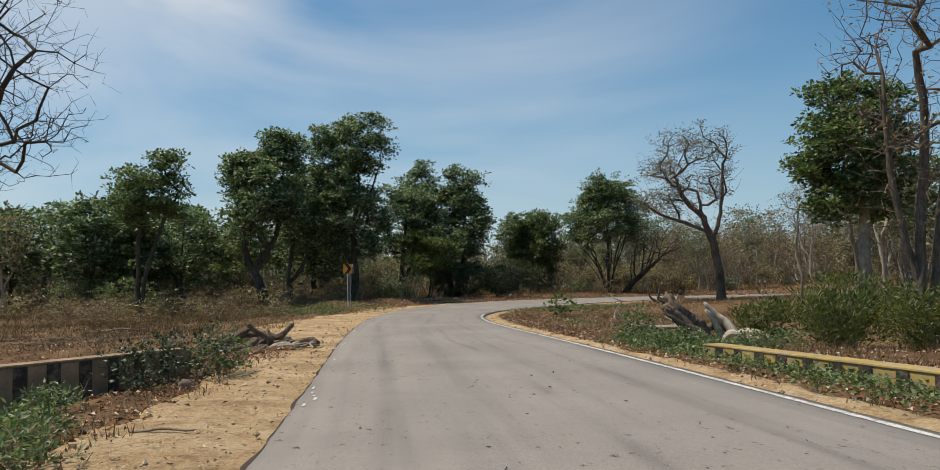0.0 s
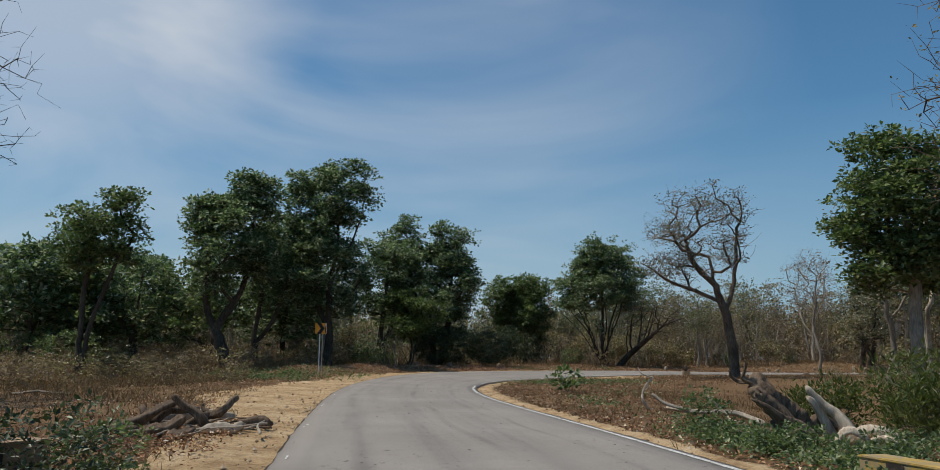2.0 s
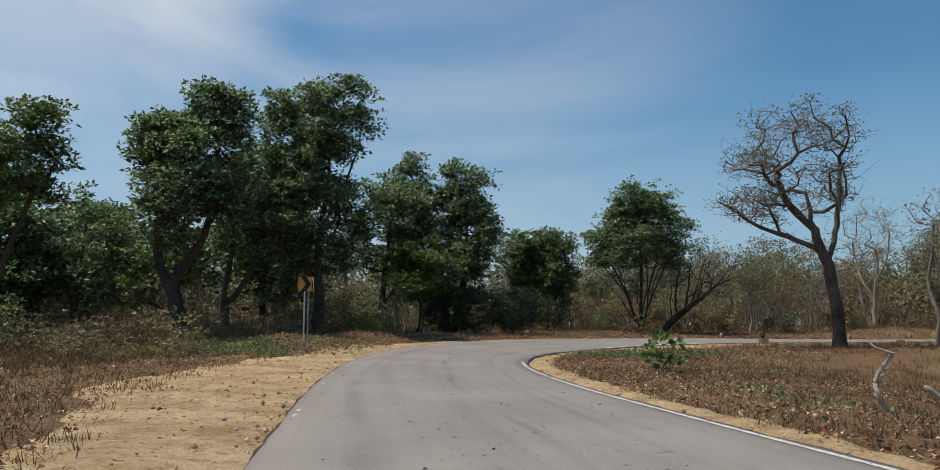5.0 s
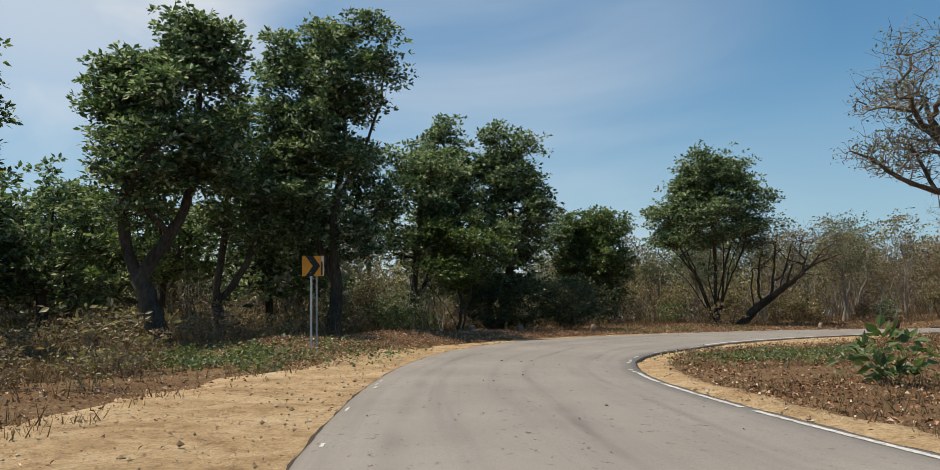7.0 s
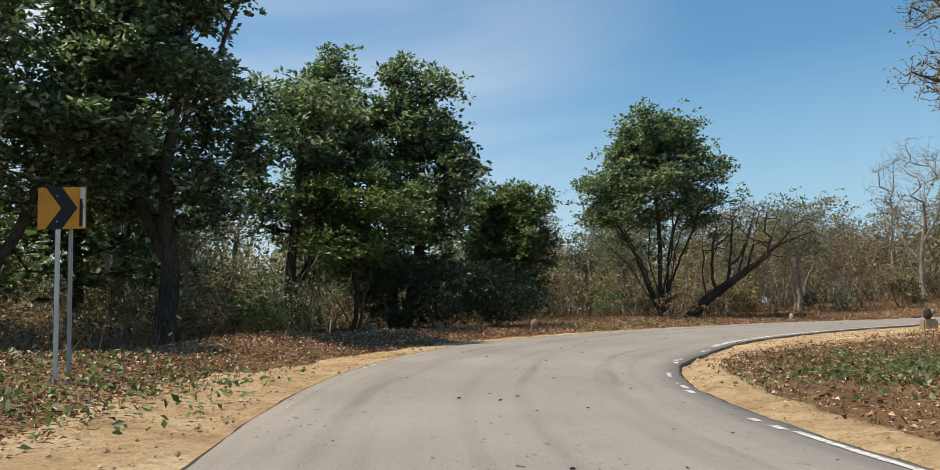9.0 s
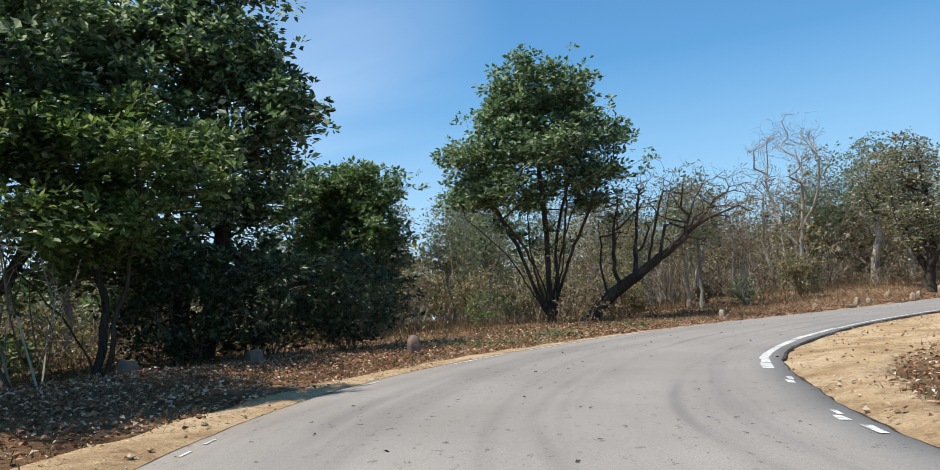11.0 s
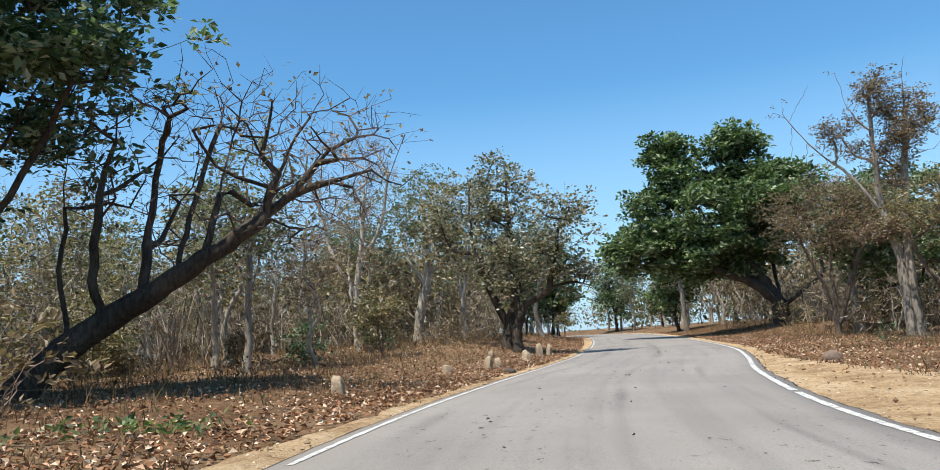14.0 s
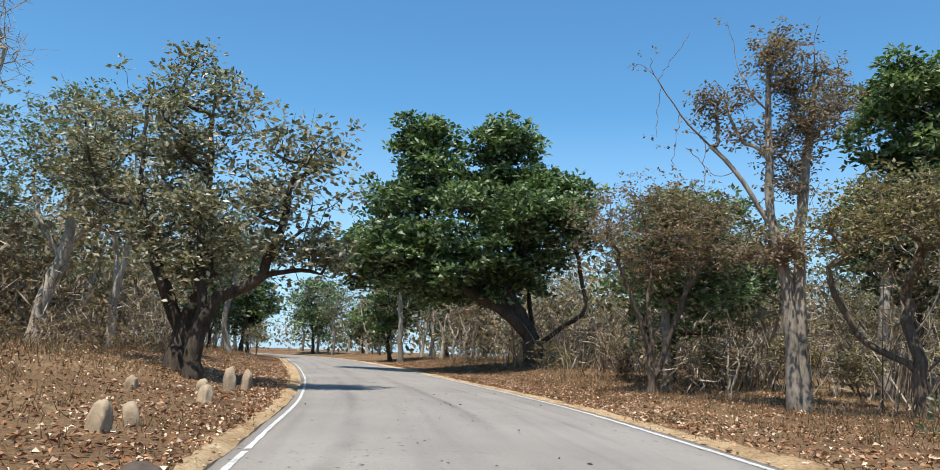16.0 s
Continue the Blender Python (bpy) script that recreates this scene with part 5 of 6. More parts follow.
for k, (x, y, w, h) in enumerate([(12.6, 26.5, 3.4, 2.8), (11.4, 24.4, 2.4, 1.9), (14.2, 30.0, 3.6, 3.0), (10.8, 29.0, 2.4, 1.7), (13.2, 22.2, 2.4, 2.0), (15.6, 27.4, 3.0, 2.8)]):
    shrub("feathery_bush", (x, y), "tall feathery bright green bush in the stream dip", 230 + k, w, h, 0.02, stems=18, twigs=150, leaves=26, leaf=0.2, foliage=FERN, scatter=0.2, slim=0.26, group="bushes in the stream dip", droop=-0.2)
for k, (x, y, w, h) in enumerate([(12.9, 23.4, 2.0, 1.9), (13.9, 22.6, 1.8, 1.7), (14.2, 24.6, 2.2, 2.1)]):
    shrub("yellow_bush", (x, y), "yellow-green bush below the culvert wall", 240 + k, w, h, 0.02, stems=12, twigs=80, leaves=14, leaf=0.13, foliage=GOLD, scatter=0.12, slim=0.3, group="bushes in the stream dip")
# first three: thicket shade is put into the leaf colour
shrub("dark_bush", (2.5, 69.0), "dense dark green bush in deep shade", 250, 4.2, 3.0, 0.03, stems=14, twigs=260, leaves=28, leaf=0.17, foliage=LEAF_SHADE, scatter=0.17)
shrub("dark_bush", (0.2, 67.8), "dense dark green bush in deep shade", 251, 4.0, 3.0, 0.03, stems=14, twigs=260, leaves=28, leaf=0.16, foliage=LEAF_SHADE, scatter=0.16)
shrub("dark_bush", (-1.7, 66.7), "dense dark green bush in deep shade", 248, 3.4, 2.6, 0.03, stems=14, twigs=220, leaves=28, leaf=0.16, foliage=LEAF_SHADE, scatter=0.16)
shrub("dark_bush", (-6.4, 64.9), "dense dark green bush in deep shade", 249, 3.2, 2.2, 0.03, stems=14, twigs=140, leaves=21, leaf=0.16, foliage=LEAF_DARK, scatter=0.16)
shrub("dark_bush", (11.2, 79.3), "green bush beneath the many-stemmed tree", 252, 2.6, 1.6, 0.02, stems=12, twigs=80, leaves=14, leaf=0.16, foliage=LEAF_MID, scatter=0.16)
shrub("dark_bush", (27.0, 81.5), "small dark green bush among dry grass", 253, 1.6, 1.5, 0.02, stems=9, twigs=60, leaves=14, leaf=0.16, foliage=LEAF_DARK, scatter=0.14)
shrub("dark_bush", (33.8, 83.8), "small dark green bush among dry grass", 254, 1.3, 0.9, 0.02, stems=9, twigs=50, leaves=14, leaf=0.14, foliage=LEAF_DARK, scatter=0.12)
shrub("leafy_bush", (-6.4, 63.0), "upright light green bush behind the road sign", 255, 1.8, 1.4, 0.02, stems=10, twigs=70, leaves=14, leaf=0.14, foliage=LEAF_BRIGHT, scatter=0.12, slim=0.35)
for k, (x, y, w, h, mat) in enumerate([(-8.4, 64.6, 2.0, 1.9, LEAF_OLIVE), (-10.2, 65.6, 2.4, 2.2, LEAF_MID), (-6.9, 65.4, 1.6, 1.5, LEAF_BRIGHT), (-11.8, 64.0, 2.2, 1.8, LEAF_OLIVE), (-9.3, 67.5, 2.6, 2.4, LEAF_DRY), (-4.9, 64.4, 1.0, 1.0, LEAF_BRIGHT)]):
    shrub("leafy_bush", (x, y), "sunlit straggly bush behind the boundary stones", 270 + k, w, h, 0.02, stems=12, twigs=70, bare=40, leaves=10, leaf=0.16, foliage=mat, scatter=0.14, slim=0.4, group="bushes behind the boundary stones")
shrub("leafy_bush", (-24.5, 56.0), "round green bush in the dry field", 256, 4.2, 2.6, 0.03, stems=14, twigs=140, leaves=20, leaf=0.17, foliage=LEAF_MID, scatter=0.2)
shrub("leafy_bush", (-30.0, 60.0), "round green bush in the dry field", 257, 4.6, 2.4, 0.03, stems=14, twigs=140, leaves=20, leaf=0.17, foliage=LEAF_MID, scatter=0.2)
shrub("small_plant", (31.6, 64.3), "small dark-leaved sapling on the dirt verge", 258, 0.7, 0.95, 0.014, stems=3, twigs=18, leaves=9, leaf=0.1, foliage=LEAF_DARK, scatter=0.08, category="plant")
shrub("small_plant", (68.0, 72.4), "low green bush at the foot of the great tree", 259, 2.4, 1.1, 0.02, stems=9, twigs=50, leaves=14, leaf=0.16, foliage=LEAF_MID, scatter=0.14, category="plant")
for k, (x, y) in enumerate([(-9.5, 44.5), (-8.7, 46.2), (-10.8, 46.5), (-7.6, 43.0), (-11.5, 49.0), (-12.2, 51.0)]):
    shrub("weed_clump", (x, y), "low green weeds on the bank below the sign", 260 + k, 1.0, 0.32, 0.007, stems=9, twigs=30, leaves=8, leaf=0.12, foliage=LEAF_MID, scatter=0.09, slim=0.5, group="weeds on the bank", category="weeds")
rng_b = random.Random(9)
first_brush = []
for k in range(3):
    first_brush.append(shrub("dry_bush", (-16 - 3 * k, 46 + 2 * k), "dry brown twiggy bush in the scrub", 280 + k, 1.9, 1.25, 0.014, stems=10, twigs=44, leaves=7, leaf=0.14, foliage=(LEAF_DRY, LEAF_OLIVE, LEAF_DRY)[k], scatter=0.12, group="dry bushes of the scrub", bare=16))
for k in range(250):
    side = rng_b.random() if k < 120 else 2.0 if k < 190 else 3.0
    if side < 0.4:
        x, y = rng_b.uniform(-52, -10), rng_b.uniform(50, 78)
    elif side < 0.75:
        x, y = rng_b.uniform(-4, 75), rng_b.uniform(72, 104)
    elif side < 1.5:
        x, y = rng_b.uniform(24, 95), rng_b.uniform(38, 74)
    elif side < 2.5:
        x, y = rng_b.uniform(-34, -2), rng_b.uniform(56, 82)
    else:
        x, y = rng_b.uniform(-38, -9), rng_b.uniform(36, 56)
    if beside(x, y)[2][0] < 4.5 or any((x - a_) ** 2 + (y - b_) ** 2 < 1.4 for a_, b_ in PLACED):
        continue
    copy_thing(first_brush[k % 3], pose(x, y, ground_z(x, y) - 0.04, 0, 0, rng_b.uniform(0, 360)) @ Matrix.Scale(rng_b.uniform(0.6, 1.35), 4))

# ---- road sign ----
sx, sy = -7.3, 47.3
sz = ground_z(sx, sy)
sign = thing("road_sign", pose(sx, sy, sz, 0, 0, -4), "amber chevron road sign with black arrow on grey posts", "road sign")
part("post", box(0.055, 0.035, 2.6, (-0.06, 0, 1.2), 0.006), WHITE_PAINT, sign)
part("post", box(0.045, 0.045, 2.3, (0.07, 0.09, 1.05), 0.006), STEEL, sign)
part("plate", box(0.62, 0.006, 0.56, (0.0, -0.03, 2.3), 0.002), SIGN_AMBER, sign)
for name, pts, mat, y_ in (("chevron", [(-0.21, 0.28), (0.0, 0.28), (0.2, 0.0), (0.0, -0.28), (-0.21, -0.28), (-0.01, 0.0)], SIGN_BLACK, -0.036),
                           ("marker", [(0.235, 0.27), (0.295, 0.27), (0.295, 0.0), (0.235, 0.14)], WHITE_PAINT, -0.036),
                           ("marker", [(0.225, 0.12), (0.265, 0.12), (0.265, -0.25), (0.225, -0.25)], SIGN_BLACK, -0.036),
                           ("marker", [(0.27, -0.01), (0.3, -0.01), (0.3, -0.27), (0.27, -0.27)], WHITE_PAINT, -0.036)):
    bm = bmesh.new()
    face = bm.faces.new([bm.verts.new((px_, y_, 2.3 + pz_)) for px_, pz_ in pts][::-1])
    out = bmesh.ops.extrude_face_region(bm, geom=[face])
    bmesh.ops.translate(bm, vec=(0, 0.003, 0), verts=[v for v in out["geom"] if isinstance(v, bmesh.types.BMVert)])
    bmesh.ops.recalc_face_normals(bm, faces=bm.faces[:])
    part(name, bm, mat, sign)
for zz in (2.12, 2.46):
    part("bolt", box(0.02, 0.012, 0.02, (-0.06, -0.038, zz), 0.003), STEEL, sign)

# ---- culvert walls ----


def wall(a_, b_, height, thick, face_mat, stripe_w, pitch, label, base):
    (ax, ay), (bx, by) = a_, b_
    ln = math.hypot(bx - ax, by - ay)
    ob = thing("culvert_wall", pose(ax, ay, base, 0, 0, math.degrees(math.atan2(by - ay, bx - ax))), label, "parapet")
    bm = box(ln, thick, height + 0.5, (ln / 2, 0, height / 2 - 0.25), 0.02)
    bmesh.ops.subdivide_edges(bm, edges=[e_ for e_ in bm.edges if e_.calc_length() > 1.5], cuts=24)
    for v in bm.verts:
        v.co.z += 0.015 * noise.noise(v.co * 2.3)
        v.co.y += 0.012 * noise.noise(v.co * 3.1 + Vector((5, 1, 2)))
    part("body", bm, face_mat, ob)
    part("coping", box(ln + 0.02, thick + 0.028, 0.03, (ln / 2, 0, height + 0.012), 0.01), face_mat, ob, "worn flat coping")
    x, rng = 0.1, random.Random(int(ln * 10))
    while x < ln - stripe_w:
        w = stripe_w * rng.uniform(0.85, 1.1)
        for s in (-1, 1):
            part("stripe", box(w, 0.008, height - 0.02, (x + w / 2, s * (thick / 2 + 0.012), height / 2), 0.003), BLACK, ob)
        x += pitch * rng.uniform(0.93, 1.07)
    return ob


wall((-8.6, 8.0), (-5.25, 14.4), 0.66, 0.42, CREAM, 0.21, 0.54, "cream concrete culvert wall with black painted stripes", -0.2)
wall((7.3, 3.0), (4.6, 15.1), 0.26, 0.38, YELLOW, 0.26, 0.62, "low yellow concrete culvert wall with black stripes", -0.03)

# ---- stones ----


def boulder(name, at, size, seed, mat, label, group="", upright=False, tilt=(0, 0), turn=0.0, category="stone", sink=0.1):
    bm = bmesh.new()
    if upright:
        bmesh.ops.create_cube(bm, size=1.0)
        bmesh.ops.subdivide_edges(bm, edges=bm.edges[:], cuts=4, use_grid_fill=True)
    else:
        bmesh.ops.create_icosphere(bm, subdivisions=3, radius=0.5)
    for v in bm.verts:
        p = v.co.copy()
        if upright:
            top = max(0.0, p.z + 0.1)
            k = 1 - 0.5 * top * top
            v.co.x, v.co.y = p.x * k, p.y * k
            if p.z > 0.3:
                v.co.z = p.z - 0.35 * (p.x * p.x + p.y * p.y)
        d = noise.noise(p * 2.2 + Vector((seed * 3.1, seed, 0))) * 0.13 + noise.noise(p * 6 + Vector((seed, 2, 1))) * 0.04
        v.co += p.normalized() * d
    bmesh.ops.scale(bm, vec=size, verts=bm.verts[:])
    bmesh.ops.translate(bm, vec=(0, 0, size[2] / 2 - sink), verts=bm.verts[:])
    x, y = at
    ob = new(name, bpy.data.meshes.new(name))
    bm.to_mesh(ob.data)
    bm.free()
    ob.data.polygons.foreach_set("use_smooth", np.ones(len(ob.data.polygons), dtype=bool))
    ob.data.materials.append(mat)
    ob.matrix_basis = pose(x, y, ground_z(x, y), tilt[0], tilt[1], turn)
    return tagged(ob, label, category, group)


for k, (x, y, w, h, tx) in enumerate([(3.4, 65.5, 0.27, 0.55, 3), (-0.4, 64.6, 0.33, 0.48, -4), (-2.8, 63.2, 0.34, 0.42, 6)]):
    boulder("boundary_stone", (x, y), (w, 0.3, h), k + 1, STONE, "round-topped rough granite boundary stone in leaf litter", "boundary stones", True, (tx, -tx), 20 * k)
for k, (x, y, w, h, tx) in enumerate([(27.9, 75.0, 0.26, 0.56, 4), (28.9, 75.2, 0.36, 0.48, -8), (33.3, 76.5, 0.28, 0.52, 12), (34.9, 77.4, 0.26, 0.55, -5), (37.2, 77.9, 0.28, 0.8, 2), (38.3, 78.0, 0.24, 0.72, -4), (18.1, 72.4, 0.3, 0.5, 6), (25.0, 74.6, 0.26, 0.4, 7), (33.6, 78.2, 0.24, 0.4, 9), (40.2, 78.9, 0.24, 0.6, 3)]):
    boulder("marker_stone", (x, y), (w * 0.85, 0.2, h * 0.85), k + 20, STONE_PALE, "pale rough marker stone standing in leaf litter", "marker stones", True, (tx, tx * 0.7), 35 * k)
boulder("rock", (26.9, 65.3), (0.5, 0.42, 0.36), 41, STONE, "grey-brown rounded rock on the leaf-strewn verge")
boulder("rock", (25.1, 72.75), (0.46, 0.3, 0.22), 42, STONE_DARK, "small dark rock at the asphalt edge", sink=0.06)
boulder("rock", (-4.45, 12.3), (0.26, 0.22, 0.19), 43, STONE, "small grey rock beside the culvert bush", sink=0.06)
guard = thing("guard_stone", pose(16.3, 60.9, ground_z(16.3, 60.9)), "white guard stone with a black painted head", "guard stone")
bm = box(0.55, 0.3, 0.42, (0, 0, 0.15), 0.05)
part("base", bm, STONE_PALE, guard)
bm = bmesh.new()
bmesh.ops.create_icosphere(bm, subdivisions=2, radius=0.15, matrix=Matrix.Translation((-0.02, 0, 0.55)) @ Matrix.Diagonal((1, 0.9, 1.5, 1)))
part("head", bm, BLACK, guard, "black painted head", True)

# ---- fallen wood ----


def wood(name, at, limbs, label, seed, root=0.09, mat=None, turn=0.0, category="log", group="", lift=0.0):
    """Dead wood: each limb a list of points with a first and a last thickness."""
    x, y = at
    ob = thing(name, pose(x, y, ground_z(x, y) + lift, 0, 0, turn), label, category, group)
    rng = np.random.default_rng(seed)
    for pname, points, r0, r1 in limbs:
        points = [tuple(0.7 * c for c in p_) for p_ in points] if name == "log" else points
        pts = eased(points, 8) if len(points) > 2 else np.linspace(points[0], points[1], 9)
        pts = pts + rng.normal(0, 0.035 * r0, pts.shape)
        way_ = np.linspace(0, 1, len(pts))[:, None]
        pts = pts + min(0.5 * r0, 0.03) * np.sin(way_ * rng.uniform(5, 11, 3) + rng.uniform(0, 6, 3))
        rad = np.linspace(r0, r1, len(pts))
        rad[0], rad[-1] = rad[0] * 0.75, rad[-1] * 0.5
        t = np.gradient(pts, axis=0)
        t /= np.linalg.norm(t, axis=1)[:, None]
        u = np.cross(t, (0.2, 0.3, 1.0))
        u /= np.linalg.norm(u, axis=1)[:, None]
        v = np.cross(t, u)
        sides = 14
        ang = np.arange(sides) * 2 * math.pi / sides
        knot = rng.uniform(0, 6.3, 3)
        wob = 1 + 0.13 * np.sin(3 * ang + knot[0])[None] + 0.08 * np.sin(5 * ang + knot[1])[None] + rng.normal(0, 0.12, (1, sides)) + rng.normal(0, 0.035, (len(pts), sides))
        ring = pts[:, None] + (rad[:, None] * wob)[..., None] * (np.cos(ang)[None, :, None] * u[:, None] + np.sin(ang)[None, :, None] * v[:, None])
        verts = ring.reshape(-1, 3).tolist()
        faces = [(j * sides + s, j * sides + (s + 1) % sides, (j + 1) * sides + (s + 1) % sides, (j + 1) * sides + s) for j in range(len(pts) - 1) for s in range(sides)]
        faces += [tuple(range(sides))[::-1], tuple((len(pts) - 1) * sides + s for s in range(sides))]
        mesh_object(pname, verts, faces, mat or DEAD_WOOD, ob, smooth=True)
    return ob


for k, (x, y, limbs, turn, mat) in enumerate([
        (-6.3, 20.4, [("log", [(-0.9, -0.3, 0.12), (-0.35, -0.05, 0.28), (0.25, -0.1, 0.5), (0.8, 0.3, 0.78)], 0.11, 0.07), ("stub", [(0.1, 0, 0.4), (-0.15, 0.3, 0.6), (-0.1, 0.5, 0.62)], 0.07, 0.045)], 10, WOOD_BROWN),
        (-5.0, 20.5, [("log", [(-0.7, -0.3, 0.14), (-0.2, 0.12, 0.4), (0.2, 0.05, 0.55), (0.45, 0.35, 0.88)], 0.1, 0.06), ("stub", [(-0.2, 0.1, 0.4), (-0.45, 0.2, 0.7)], 0.055, 0.03)], 0, WOOD_BROWN),
        (-5.7, 19.7, [("log", [(-0.5, 0.1, 0.12), (-0.1, -0.08, 0.18), (0.5, 0.05, 0.46)], 0.12, 0.09)], 35, WOOD_BROWN),
        (-5.6, 21.3, [("log", [(-1.1, 0, 0.3), (-0.3, 0.2, 0.3), (0.4, 0.05, 0.4), (1.0, 0.2, 0.3)], 0.09, 0.06)], 8, WOOD_PALE),
        (-6.7, 20.0, [("log", [(-0.5, 0, 0.1), (0.0, 0.15, 0.14), (0.6, 0.1, 0.12)], 0.12, 0.1)], -30, WOOD_BROWN),
        (-4.7, 20.0, [("log", [(-0.5, 0, 0.1), (0.1, -0.12, 0.15), (0.5, 0.1, 0.18)], 0.1, 0.07)], 15, WOOD_PALE),
        (-5.2, 19.2, [("log", [(-0.45, 0, 0.08), (0.0, 0.1, 0.12), (0.4, 0.1, 0.16)], 0.11, 0.09)], 70, WOOD_BROWN),
        (-5.9, 20.8, [("log", [(-0.6, 0.2, 0.2), (-0.1, 0, 0.5), (0.3, -0.1, 0.55), (0.6, -0.3, 0.45)], 0.09, 0.06)], 55, WOOD_BROWN),
        (-5.4, 20.1, [("log", [(0.5, 0.3, 0.1), (0.2, 0.1, 0.45), (-0.1, 0.1, 0.75), (-0.4, -0.1, 0.95)], 0.09, 0.05)], -15, WOOD_BROWN),
        (-4.4, 21.0, [("log", [(-0.5, 0, 0.1), (0.1, 0.1, 0.16), (0.5, 0.1, 0.2)], 0.11, 0.09)], -20, WOOD_BROWN)]):
    wood("log", (x, y), limbs, "weathered broken log in a roadside heap", 300 + k, turn=turn, group="heap of logs", mat=mat)
rng_h = random.Random(31)
for k in range(26):
    x, y = rng_h.gauss(-5.3, 0.75), rng_h.gauss(20.4, 0.85)
    ln, up = rng_h.uniform(0.25, 0.7), rng_h.uniform(0.02, 0.22)
    wood("fallen_stick", (x, y), [("stick", [(-ln, 0, 0.04 + up * 0.3), (0, rng_h.uniform(-0.1, 0.1), 0.06 + up * 0.5), (ln, 0, 0.03 + up)], rng_h.uniform(0.014, 0.035), 0.01)],
         "thin brown stick strewn round the log heap", 330 + k, turn=rng_h.uniform(0, 180), category="stick", group="sticks round the log heap", mat=rng_h.choice((WOOD_BROWN, DEAD_WOOD, WOOD_PALE)))
stump = wood("uprooted_stump", (5.3, 19.2), [
    ("trunk", [(0.35, 0.1, -0.08), (0.1, 0.05, 0.35), (-0.25, 0, 0.75), (-0.55, 0.1, 1.1)], 0.3, 0.13),
    ("trunk", [(0.15, -0.15, -0.05), (-0.1, -0.2, 0.35), (-0.4, -0.15, 0.7), (-0.62, -0.1, 0.95)], 0.2, 0.1),
    ("root", [(0.4, -0.3, 0.0), (0.1, -0.35, 0.3), (-0.3, -0.4, 0.5), (-0.75, -0.3, 0.72)], 0.09, 0.02),
    ("root", [(-0.4, 0.0, 0.85), (-0.65, 0.05, 1.1), (-0.7, 0, 1.4)], 0.06, 0.015),
    ("root", [(-0.5, 0.1, 1.0), (-0.75, 0.2, 1.05), (-0.95, 0.15, 1.2)], 0.05, 0.012),
    ("root", [(-0.2, -0.1, 0.3), (-0.5, -0.4, 0.15), (-0.9, -0.3, -0.02)], 0.07, 0.02),
    ("root", [(0.2, -0.4, 0.1), (-0.1, -0.6, 0.22), (-0.4, -0.8, 0.02)], 0.07, 0.03),
    ("root", [(0.3, 0.0, 0.3), (0.9, 0.2, 0.35), (1.1, 0.1, 0.0)], 0.09, 0.03)],
    "grey weathered uprooted stump with twisted roots", 310, category="stump", mat=WOOD_BROWN)
slabs = wood("split_wood", (5.75, 19.15), [
    ("slab", [(0.75, -0.3, -0.02), (0.4, -0.1, 0.45), (0.0, 0.1, 1.0)], 0.15, 0.05),
    ("slab", [(0.5, 0.0, -0.02), (0.25, 0.05, 0.4), (-0.05, 0.1, 0.8)], 0.12, 0.05),
    ("root", [(0.5, -0.3, 0.05), (0.9, -0.5, 0.3), (1.3, -0.7, 0.03)], 0.11, 0.04),
    ("root", [(0.7, -0.5, 0.0), (0.95, -0.8, 0.18), (0.8, -1.1, 0.0)], 0.08, 0.04),
    ("root", [(0.2, -0.3, 0.0), (0.45, -0.55, 0.25), (0.75, -0.6, 0.05)], 0.08, 0.04)],
    "pale split slabs of dead wood by the stump", 309, category="wood", mat=WOOD_PALE)
wood("fallen_branch", (7.0, 28.3), [
    ("limb", [(-1.15, 0.5, 0.35), (-0.5, 0, 0.28), (0.2, -0.1, 0.3), (0.8, 0, 0.25), (1.5, -0.4, -0.05)], 0.05, 0.08),
    ("limb", [(-1.6, 0.4, 0.75), (-1.15, 0.2, 0.5), (-0.6, 0, 0.3)], 0.045, 0.05),
    ("limb", [(0.35, -0.1, 0.3), (0.1, 0.1, 0.6), (0.0, 0.1, 0.72)], 0.05, 0.03),
    ("twig", [(0.4, -0.1, 0.28), (0.5, -0.4, 0.1), (0.8, -0.6, 0.0)], 0.03, 0.015)],
    "pale forked fallen branch on the dry verge", 311, mat=WOOD_PALE, category="branch")
wood("dead_branch", (5.6, 30.2), [
    ("limb", [(0.2, 0, -0.05), (-0.1, 0, 0.3), (0.0, 0.1, 0.6), (0.25, 0, 1.0)], 0.045, 0.03),
    ("twig", [(0.25, 0, 1.0), (-0.05, 0, 1.08), (-0.2, 0.1, 1.3)], 0.025, 0.012),
    ("twig", [(0.0, 0, 0.6), (0.2, 0.1, 0.75)], 0.02, 0.01)],
    "crooked pale dead branch standing in the verge", 312, mat=WOOD_PALE, category="branch")
wood("fallen_stick", (-3.2, 8.2), [("stick", [(-0.35, 0, 0.03), (0, 0.03, 0.04), (0.35, 0.0, 0.03)], 0.018, 0.01)], "thin brown stick lying on the dirt", 313, category="stick")
wood("fallen_stick", (-14.5, 33.0), [("stick", [(-1.0, 0, 0.05), (0, 0.03, 0.1), (1.0, 0.0, 0.06)], 0.05, 0.03)], "pale stick lying in the dry field", 314, category="stick")
wood("snag", (-35.0, 67.0), [("limb", [(0, 0, -0.1), (0.1, 0, 0.6), (0.4, 0, 1.4)], 0.2, 0.12)], "broken dark snag in the dry field", 315, mat=BARK_DARK, category="stump")

